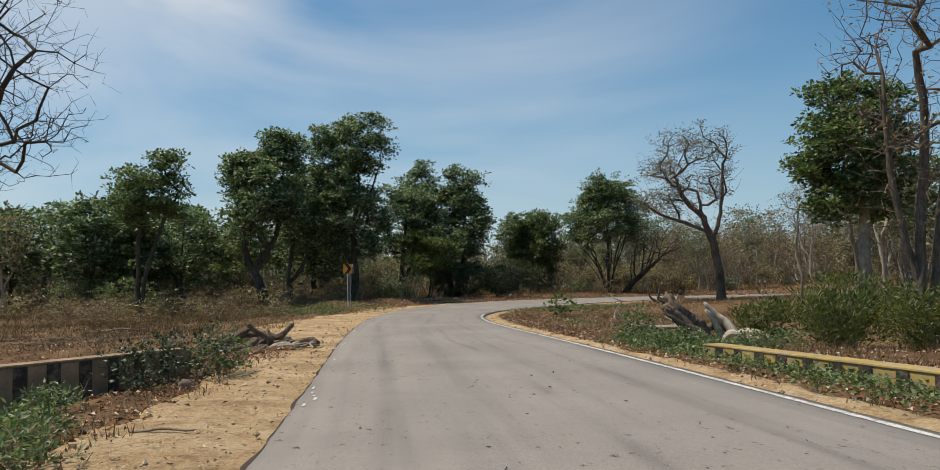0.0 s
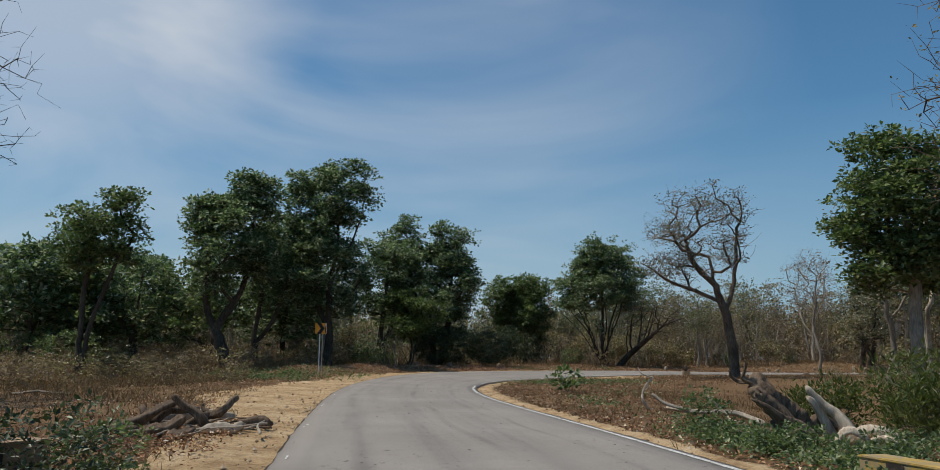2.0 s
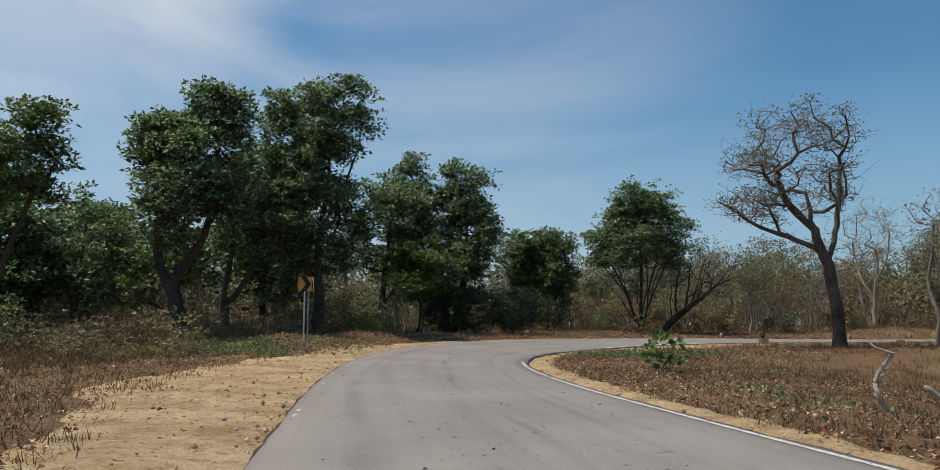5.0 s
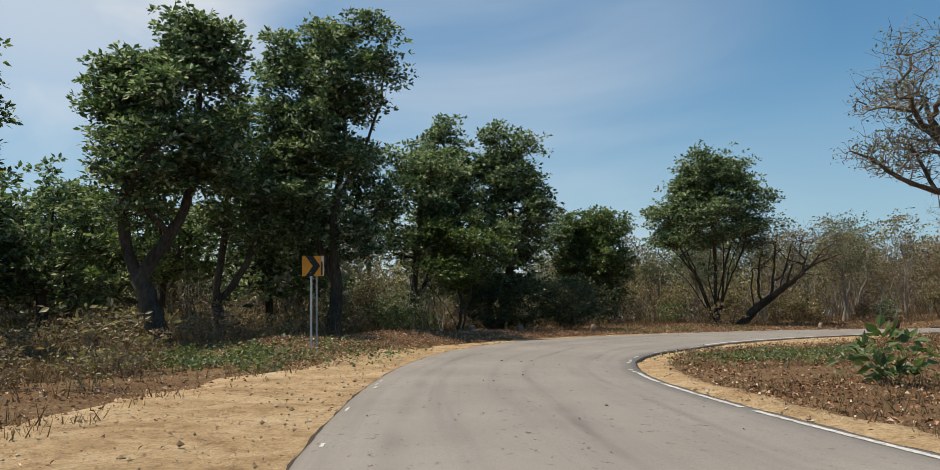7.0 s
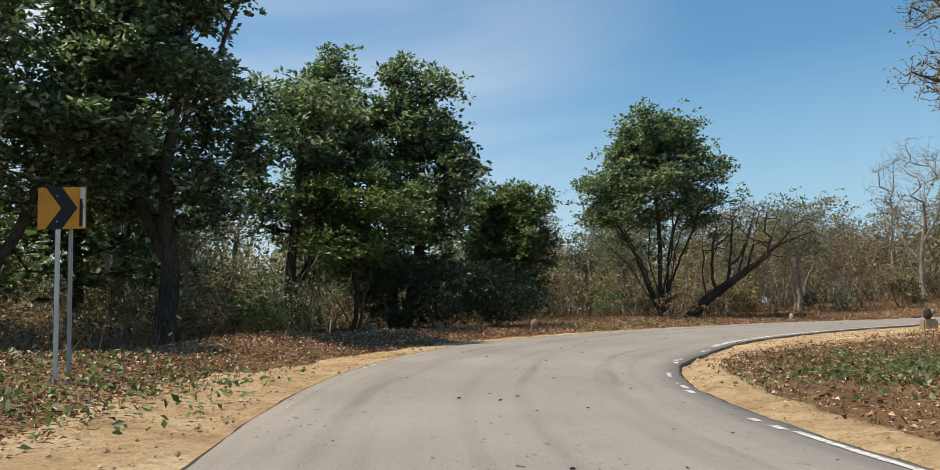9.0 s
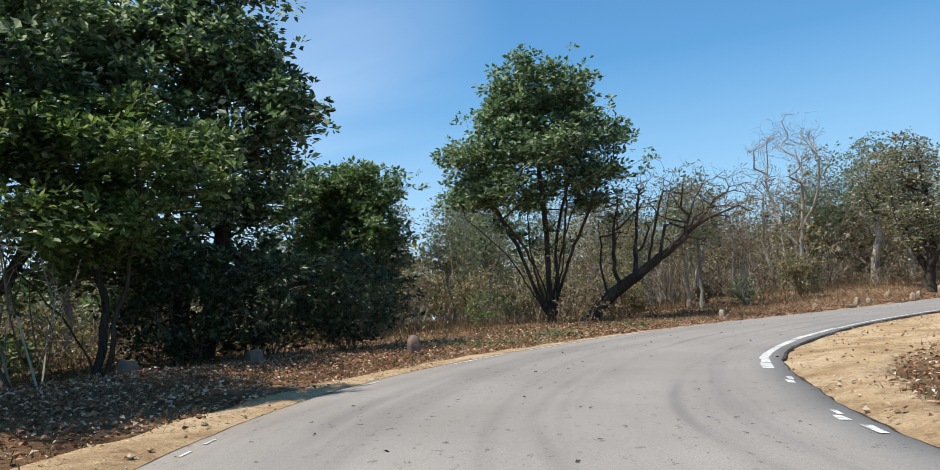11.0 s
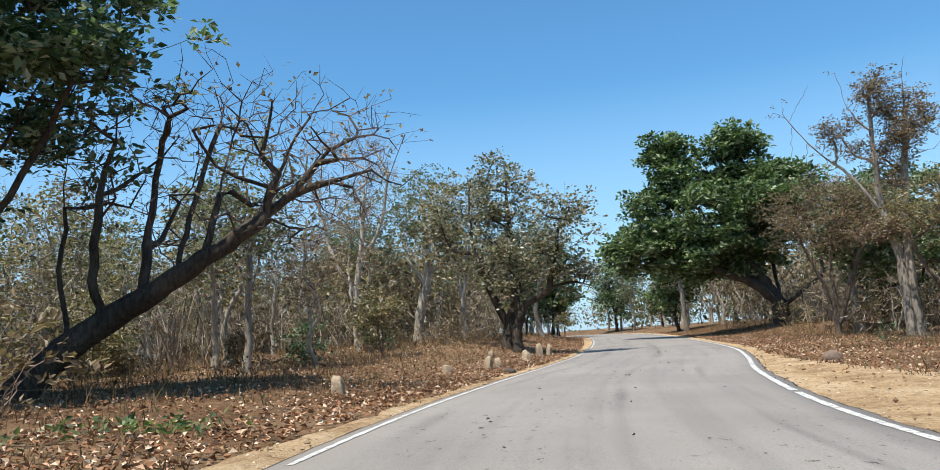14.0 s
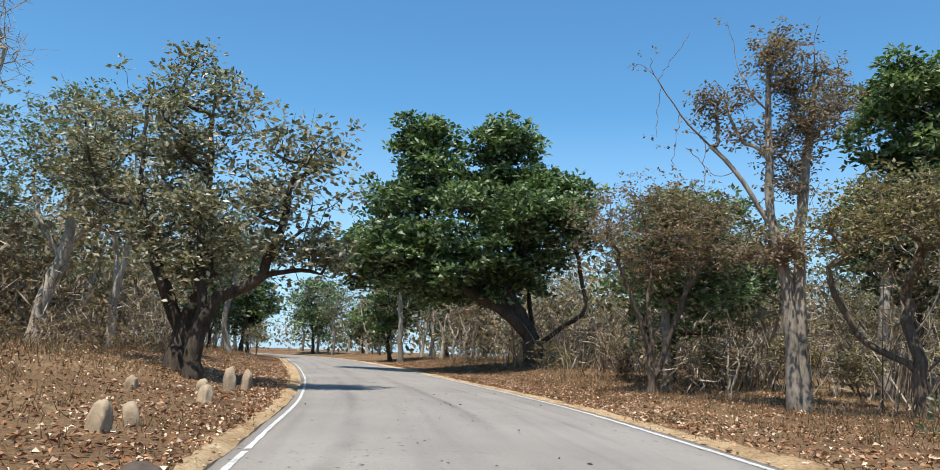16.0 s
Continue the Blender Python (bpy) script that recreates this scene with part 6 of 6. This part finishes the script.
# ---- strewn small stuff ----


def strewn(rng, n, s0, s1, d0, d1, side, power=1.6):
    """Places beside the road: s metres along, d metres from the edge, thinning outwards."""
    s_ = rng.uniform(s0, s1, n)
    d_ = d0 + (d1 - d0) * rng.random(n) ** power
    edge_ = LEFT if side > 0 else RIGHT
    ex, ey = np.interp(s_, ALONG, edge_[:, 0]), np.interp(s_, ALONG, edge_[:, 1])
    ax, ay = np.interp(s_, ALONG, ACROSS[:, 0]), np.interp(s_, ALONG, ACROSS[:, 1])
    x, y = ex + ax * d_ * side, ey + ay * d_ * side
    i, u, d = beside(x, y)
    w = np.where(u > 0, ROAD[i, 6], ROAD[i, 7])
    return x, y, surface(x, y), d, w


def blades(rng, x, y, z, per, height, width, lean=0.5, spread=0.1):
    """Tufts of thin bent blades."""
    n = len(x) * per
    base = np.repeat(np.stack([x, y, z - 0.02], 1), per, 0) + rng.normal(0, spread, (n, 3)) * (1, 1, 0)
    h = np.repeat(height, per) * rng.uniform(0.5, 1.2, n)
    a_ = rng.uniform(0, 2 * math.pi, n)
    s = np.stack([np.cos(a_), np.sin(a_), 0 * a_], 1) * (width * rng.uniform(0.6, 1.4, n))[:, None]
    tip = base + np.stack([rng.normal(0, lean, n) * h, rng.normal(0, lean, n) * h, h], 1)
    verts = np.stack([base - s, base + s, tip], 1).reshape(-1, 3)
    return verts, np.arange(n * 3).reshape(-1, 3)


rs = np.random.default_rng(77)
END = 175.0
# fallen leaves
px_, py_, pz_ = [], [], []
for side, n, d1 in ((1, 108000, 13.0), (-1, 84000, 11.0)):
    x, y, z, d, w = strewn(rs, n, 6, END, 0.3, d1, side, 1.5)
    dens = 0.5 + 0.5 * ripple(x, y, 1.6, 3.0)
    keep = (d > w * 0.4) & (rs.random(n) < np.where(d < w * 0.85, 0.03, 0.4 + 0.6 * dens))
    early = y < 45
    keep &= ~early | (rs.random(n) < 0.6)
    px_.append(x[keep]), py_.append(y[keep]), pz_.append(z[keep])
x, y, z = (np.concatenate(c) for c in (px_, py_, pz_))
a_ = rs.uniform(0, 2 * math.pi, len(x))
way = np.stack([np.cos(a_), np.sin(a_), rs.normal(0.05, 0.25, len(x))], 1)
lv, lf = leaf_cards(rs, np.stack([x, y, z + rs.uniform(0.012, 0.05, len(x))], 1), way, 0.085, 0.62, spread=0.0, droop=0.0, fold=0.9)
tagged(mesh_object("leaf_litter", lv, lf, LITTER), "brown fallen leaves strewn over the forest floor", "leaf litter", kind="stuff")

px_, py_, pz_ = [], [], []
for n, y0, y1, d0, d1 in ((9000, 42, 61, 1.5, 5.5), (2600, 17, 23.5, 0.9, 4.2), (3000, 61, 66, 0.8, 4.5)):
    x, y, z, d, w = strewn(rs, n, float(np.interp(y0, CENTRE[:360, 1], ALONG[:360])), float(np.interp(y1, CENTRE[:360, 1], ALONG[:360])), d0, d1, 1, 0.9)
    px_.append(x), py_.append(y), pz_.append(z)
x, y, z = (np.concatenate(c) for c in (px_, py_, pz_))
a_ = rs.uniform(0, 2 * math.pi, len(x))
way = np.stack([np.cos(a_), np.sin(a_), rs.normal(0.2, 0.35, len(x))], 1)
lv, lf = leaf_cards(rs, np.stack([x, y, z + rs.uniform(0.012, 0.12, len(x))], 1), way, 0.07, 0.6, spread=0.0, droop=0.0, fold=0.9)
tagged(mesh_object("leaf_litter", lv, lf, LITTER), "thick bank of curled brown leaves on the verge", "leaf litter", kind="stuff")

# chaff and twigs on the dirt
px_, py_, pz_ = [], [], []
for side, n, d1 in ((1, 30000, 6.0), (-1, 20000, 5.0)):
    x, y, z, d, w = strewn(rs, n, 5, 125, 0.05, d1, side, 1.0)
    keep = (d > 0.03) & (d < w * 1.35) & (rs.random(n) < 0.25 + 0.75 * smooth_step(0.2, 1.0, d / w + 0.25 * ripple(x, y, 1.3, 9.0)))
    px_.append(x[keep]), py_.append(y[keep]), pz_.append(z[keep])
x, y, z = (np.concatenate(c) for c in (px_, py_, pz_))
a_ = rs.uniform(0, 2 * math.pi, len(x))
way = np.stack([np.cos(a_), np.sin(a_), rs.normal(0.08, 0.2, len(x))], 1)
lv, lf = leaf_cards(rs, np.stack([x, y, z + rs.uniform(0.0, 0.03, len(x))], 1), way, 0.06, 0.32, spread=0.0, droop=0.0, fold=0.7)
tagged(mesh_object("chaff", lv, lf, CHAFF), "straw bits and crumbled leaves on the dirt shoulder", "leaf litter", kind="stuff")

# dry grass
vs, fs, count = [], [], 0
for side, n, d1 in ((1, 26000, 22.0), (-1, 19000, 16.0)):
    x, y, z, d, w = strewn(rs, n, 4, END, 0.3, d1, side, 1.3)
    patchy = ripple(x, y, 3.0, 7.0) + 0.5 * ripple(x, y, 1.0, 1.0)
    keep = (d > w * 0.72) & (patchy + rs.normal(0, 0.35, n) > -0.15)
    x, y, z, d = x[keep], y[keep], z[keep], d[keep]
    h = 0.10 + 0.22 * rs.random(len(x)) * smooth_step(0.5, 5, d) + 0.12 * rs.random(len(x)) ** 3
    v, f = blades(rs, x, y, z, 6, h, 0.0095, 0.45, 0.09)
    vs.append(v), fs.append(f + count)
    count += len(v)
tagged(mesh_object("dry_grass", np.concatenate(vs), np.concatenate(fs), STRAW), "short dry straw-coloured grass on the verges", "grass", kind="stuff")

# taller dead undergrowth between the trees
def undergrowth(name, area, n, mat, high, seed, label, keep_off=3.5):
    r = np.random.default_rng(seed)
    x, y = r.uniform(area[0], area[2], n), r.uniform(area[1], area[3], n)
    i, u, d = beside(x, y)
    keep = (d > keep_off) & (ripple(x, y, 5.0, seed) + r.normal(0, 0.4, n) > -0.25)
    x, y = x[keep], y[keep]
    z = surface(x, y)
    h = high * r.uniform(0.4, 1.25, len(x))
    v, f = blades(r, x, y, z, 9, h, 0.014, 0.36, 0.32)
    p = np.repeat(np.stack([x, y, z + h * 0.5], 1), 5, 0)
    off = r.normal(0, 0.3, p.shape) * (1, 1, 0.8)
    p = p + off
    p[:, 2] = np.maximum(p[:, 2], np.repeat(z, 5) + 0.03)
    lv, lf = leaf_cards(r, p, off, 0.07 + 0.15 * high, 0.4)
    tagged(mesh_object(name, np.concatenate([v, lv]), np.concatenate([f, lf + len(v)]), mat), label, "undergrowth", kind="stuff")


undergrowth("dry_undergrowth", (-60, 50, -8, 90), 4200, STRAW, 0.75, 61, "knee-high dry brown undergrowth between the trees", 4.0)
undergrowth("dry_undergrowth", (-12, 70, 90, 112), 4200, STRAW, 0.6, 62, "knee-high dry brown undergrowth between the trees", 5.5)
undergrowth("dry_undergrowth", (22, 38, 110, 84), 2600, LEAF_DRY, 0.45, 63, "low dry reddish undergrowth between the trees", 5.5)
undergrowth("scrub", (-44, 31, -9, 54), 5200, STRAW, 0.34, 64, "low dry scrub on the field", 6.0)
undergrowth("dry_undergrowth", (20, 8, 60, 50), 2400, LEAF_OLIVE, 0.8, 65, "knee-high drab undergrowth beyond the stream", 8.0)

# low green creepers on the inner verge
def creepers(name, spots, leaf, mat, seed, label):
    r = np.random.default_rng(seed)
    ps = []
    for x0, y0, sx_, sy_, n in spots:
        x, y = r.normal(x0, sx_, n), r.normal(y0, sy_, n)
        i, u, d = beside(x, y)
        ok = d > 0.35
        x, y = x[ok], y[ok]
        z = surface(x, y)
        ps.append(np.stack([x, y, z + r.uniform(0.02, 0.2, len(x)) * (0.5 + 0.5 * r.random(len(x)))], 1))
    p = np.concatenate(ps)
    a2 = r.uniform(0, 2 * math.pi, len(p))
    lv, lf = leaf_cards(r, p, np.stack([np.cos(a2), np.sin(a2), 0.35 + 0 * a2], 1), leaf, 0.6, spread=0.4, droop=0.0)
    tagged(mesh_object(name, lv, lf, mat), label, "creeper", kind="stuff")


creepers("green_creeper", [(4.9, 12.5, 0.35, 2.2, 1700), (4.6, 16.5, 0.45, 1.6, 2000), (4.5, 19.0, 0.5, 1.1, 2200), (5.6, 21.5, 0.9, 1.6, 700), (5.3, 9.0, 0.3, 1.5, 800)],
         0.08, LEAF_MID, 71, "low green creepers along the inner verge")
creepers("green_creeper", [(5.5, 47.5, 1.4, 1.5, 1500), (8.5, 50.5, 1.6, 1.6, 1300), (4.2, 31.0, 0.5, 2.0, 260), (7.5, 41.5, 1.5, 1.2, 260)], 0.1, LEAF_MID, 72, "low green creepers on the inside of the bend")
creepers("green_creeper", [(5.8, 66.4, 0.8, 0.3, 260), (8.6, 68.5, 0.6, 0.4, 220), (12.5, 70.2, 0.6, 0.4, 160), (-9.0, 45.4, 1.2, 0.8, 1300), (-11.8, 48.6, 1.4, 1.6, 1000), (-6.3, 48.0, 1.2, 1.8, 700)], 0.11, LEAF_MID, 73, "sparse green leaves in the roadside litter")

# gravel on the shoulders, crumbs on the asphalt
gv, gf, count = [], [], 0
for side, n in ((1, 5200), (-1, 3200)):
    x, y, z, d, w = strewn(rs, n, 4, 130, 0.05, 5.0, side, 1.3)
    ok = (d > 0.02) & (d < w)
    x, y, z = x[ok], y[ok], z[ok]
    r_ = 0.012 + 0.03 * rs.random(len(x)) ** 3
    octa = np.array([(1, 0, 0), (0, 1, 0), (-1, 0, 0), (0, -1, 0), (0, 0, 0.8), (0, 0, -0.8)])
    v = (np.stack([x, y, z - 0.01 + r_ * 0.4], 1)[:, None] + octa[None] * (r_[:, None] * rs.uniform(0.6, 1.3, (len(x), 1)))[..., None] * rs.uniform(0.7, 1.3, (len(x), 6, 1)))
    fo = np.array([(0, 1, 4), (1, 2, 4), (2, 3, 4), (3, 0, 4), (1, 0, 5), (2, 1, 5), (3, 2, 5), (0, 3, 5)])
    gf.append((np.arange(len(x))[:, None, None] * 6 + fo[None]).reshape(-1, 3) + count)
    gv.append(v.reshape(-1, 3))
    count += len(x) * 6
tagged(mesh_object("gravel", np.concatenate(gv), np.concatenate(gf), GRAVEL), "small loose stones on the dirt shoulder", "gravel", kind="stuff")

n = 380
s_, f_ = rs.uniform(3, 120, n), np.clip(rs.normal(0.5, 0.28, n), 0.02, 0.98)
p = np.stack([np.interp(s_, ALONG, RIGHT[:, c]) * (1 - f_) + np.interp(s_, ALONG, LEFT[:, c]) * f_ for c in range(3)], 1)
p[:, 2] += 0.02 + 0.03 * np.sin(math.pi * f_)
a_ = rs.uniform(0, 2 * math.pi, n)
lv, lf = leaf_cards(rs, p, np.stack([np.cos(a_), np.sin(a_), 0.08 + 0 * a_], 1), 0.06, 0.45, spread=0.0, droop=0.0, fold=0.3)
tagged(mesh_object("road_debris", lv, lf, CRUMB), "dark dead leaves and crumbs scattered on asphalt", "debris", kind="stuff")

# ---- distant woods ----
def thicket(n, area, seed, label):
    """Leafless brush: clumps of thin crooked stems and side twigs."""
    r = np.random.default_rng(seed)
    x, y = r.uniform(area[0], area[2], n), r.uniform(area[1], area[3], n)
    ok = beside(x, y)[2] > 6.5
    x, y, n = x[ok], y[ok], int(ok.sum())
    z, per = surface(x, y), 24
    h = r.uniform(1.6, 4.6, n)
    base = np.repeat(np.stack([x, y, z], 1), per, 0) + r.normal(0, 0.5, (n * per, 3)) * (1, 1, 0)
    hh = np.repeat(h, per) * r.uniform(0.5, 1.0, n * per)
    bend = r.normal(0, 0.22, (n * per, 3)) * hh[:, None] * (1, 1, 0)
    mid = base + bend + np.stack([0 * hh, 0 * hh, hh * 0.5], 1)
    top = base + bend * 1.6 + r.normal(0, 0.12, bend.shape) * hh[:, None] + np.stack([0 * hh, 0 * hh, hh], 1)
    side = []
    for k in range(5):
        q = r.uniform(0.1, 1.0, (n * per, 1))
        a0 = mid * (1 - q) + top * q
        side.append((a0, a0 + r.normal(0, 1, a0.shape) * (0.32, 0.32, 0.2) + (0, 0, 0.22), 0.011))
    vs, fs, count = [], [], 0
    for a0, b0, w in [(base - (0, 0, 0.1), mid, 0.026), (mid, top, 0.017), *side]:
        d = b0 - a0
        u = np.cross(d, r.normal(0, 1, d.shape))
        u = u / (np.linalg.norm(u, axis=1)[:, None] + 1e-9) * w
        m = len(a0)
        vs.append(np.stack([a0 - u, a0 + u, b0 + u * 0.5, b0 - u * 0.5], 1).reshape(-1, 3))
        fs.append(np.arange(m * 4).reshape(-1, 4) + count)
        count += m * 4
    tagged(mesh_object("thicket", np.concatenate(vs), np.concatenate(fs), TWIG_HAZE), label, "thicket", kind="stuff")


def far_woods(n, ring, seed, mat, label, high=(6.5, 11), card=0.95, per=90, slim=0.62, centre=(15, 45)):
    r = np.random.default_rng(seed)
    a2 = r.uniform(radians(-75), radians(135), n)
    d2 = r.uniform(*ring, n)
    x, y = centre[0] + np.sin(a2) * d2, centre[1] + np.cos(a2) * d2
    ok = beside(x, y)[2] > (6 if slim < 0.2 else 8 + 14 * max(card - 0.35, 0))
    x, y, n = x[ok], y[ok], int(ok.sum())
    h = r.uniform(*high, n)
    c = np.repeat(np.stack([x, y, surface(x, y)], 1), per, 0)
    hh = np.repeat(h, per)
    g = r.normal(0, 1, (n * per, 3))
    g /= np.linalg.norm(g, axis=1)[:, None]
    g *= r.uniform(0.45, 1.0, (n * per, 1))
    p = c + np.stack([g[:, 0] * hh * 0.36, g[:, 1] * hh * 0.36, hh * (0.5 + 0.48 * g[:, 2])], 1)
    lv, lf = leaf_cards(r, p, g, card, slim)
    tagged(mesh_object("far_woods", lv, lf, mat), label, "woods", kind="stuff")


thicket(90, (-48, 62, -4, 92), 84, "grey-brown leafless thicket between the trunks")
thicket(150, (-6, 82, 80, 118), 85, "grey-brown leafless thicket behind the bend")
thicket(170, (36, 30, 130, 76), 86, "grey-brown leafless thicket inside the bend")
thicket(60, (22, 12, 60, 46), 87, "grey-brown leafless thicket beyond the stream")
far_woods(200, (62, 110), 80, LEAF_OLIVE, "low drab bushes closing the view between trunks", (2.2, 4.4), 0.42, 90)
far_woods(300, (95, 190), 81, LEAF_OLIVE, "distant drab olive woods closing the view", per=62, card=1.1)
far_woods(300, (90, 190), 82, LEAF_GREY, "distant dusty grey-green woods closing the view", per=62, card=1.1)
far_woods(160, (110, 230), 83, LEAF_DRY, "distant brown leafless woods closing the view", (6, 9.5))
far_woods(330, (58, 120), 88, TWIG_HAZE, "haze of bare grey-brown twigs between the trees", (4, 8), 0.8, 130, 0.07)
far_woods(160, (48, 75), 89, TWIG_HAZE, "haze of bare grey-brown twigs between the trees", (2.5, 5), 0.6, 110, 0.07)
far_woods(110, (40, 60), 90, LEAF_DRY, "low dry brown brush behind the bend", (1.2, 2.6), 0.22, 260, 0.5)
far_woods(90, (40, 62), 91, LEAF_OLIVE, "low drab olive brush behind the bend", (1.8, 3.8), 0.24, 260, 0.5)
far_woods(120, (8, 40), 92, TWIG_HAZE, "grey tangle of bare twigs between the thorny trees", (2.0, 4.5), 0.6, 120, 0.07, (82, 52))
far_woods(110, (8, 42), 93, TWIG_HAZE, "grey tangle of bare twigs between the thorny trees", (3.0, 6.0), 0.7, 120, 0.07, (82, 52))
far_woods(90, (15, 60), 94, LEAF_GREY, "hazy grey-green woods where the road goes out of sight", (7, 11), 0.7, 80, 0.5, (165, 128))
far_woods(46, (4, 26), 95, LEAF_OLIVE, "drab olive brush where the road goes out of sight", (2.5, 5.5), 0.32, 100, 0.5, (98, 112))
far_woods(40, (4, 30), 96, TWIG_HAZE, "grey bare twigs where the road goes out of sight", (4, 8), 0.8, 130, 0.07, (104, 112))
far_woods(44, (0, 24), 97, LEAF_GREY, "hazy grey-green woods where the road goes out of sight", (8, 12), 0.6, 110, 0.5, (144, 113))
far_woods(80, (0, 34), 98, LEAF_DARK, "distant dark green woods beyond the dry field", (8, 11.5), 0.5, 130, 0.5, (-50, 96))
far_woods(64, (0, 24), 99, LEAF_MID, "distant drab green woods beyond the dry field", (6.5, 9.5), 0.42, 150, 0.5, (-30, 90))
far_woods(18, (0, 10), 100, LEAF_OLIVE, "drab olive woods behind the bend", (6, 8.5), 0.34, 130, 0.5, (3, 98))
far_woods(300, (62, 105), 102, LEAF_DRY, "brown dry woods closing the view between trunks", (6, 9.5), 0.45, 350, 0.55)
far_woods(260, (60, 105), 103, LEAF_OLIVE, "drab olive woods closing the view between trunks", (6, 10.5), 0.45, 350, 0.55)
# next two: leaf colour painted dark for the shade behind the trees
far_woods(22, (0, 8), 104, LEAF_SHADE, "green bushes behind the bend, darkened as in shade", (3.5, 6), 0.26, 300, 0.5, (3, 90))
far_woods(14, (0, 3.2), 106, LEAF_SHADE, "green bushes darkened as in shade under the round-topped tree", (2.6, 4.2), 0.2, 420, 0.5, (5.6, 84.5))
far_woods(30, (0, 12), 105, LEAF_OLIVE, "drab olive woods behind the leaning tree", (4.5, 6.5), 0.28, 260, 0.5, (14, 95))
far_woods(26, (0, 14), 101, LEAF_GREY, "dusty grey-green woods behind the bend", (6, 8.5), 0.34, 130, 0.5, (24, 104))
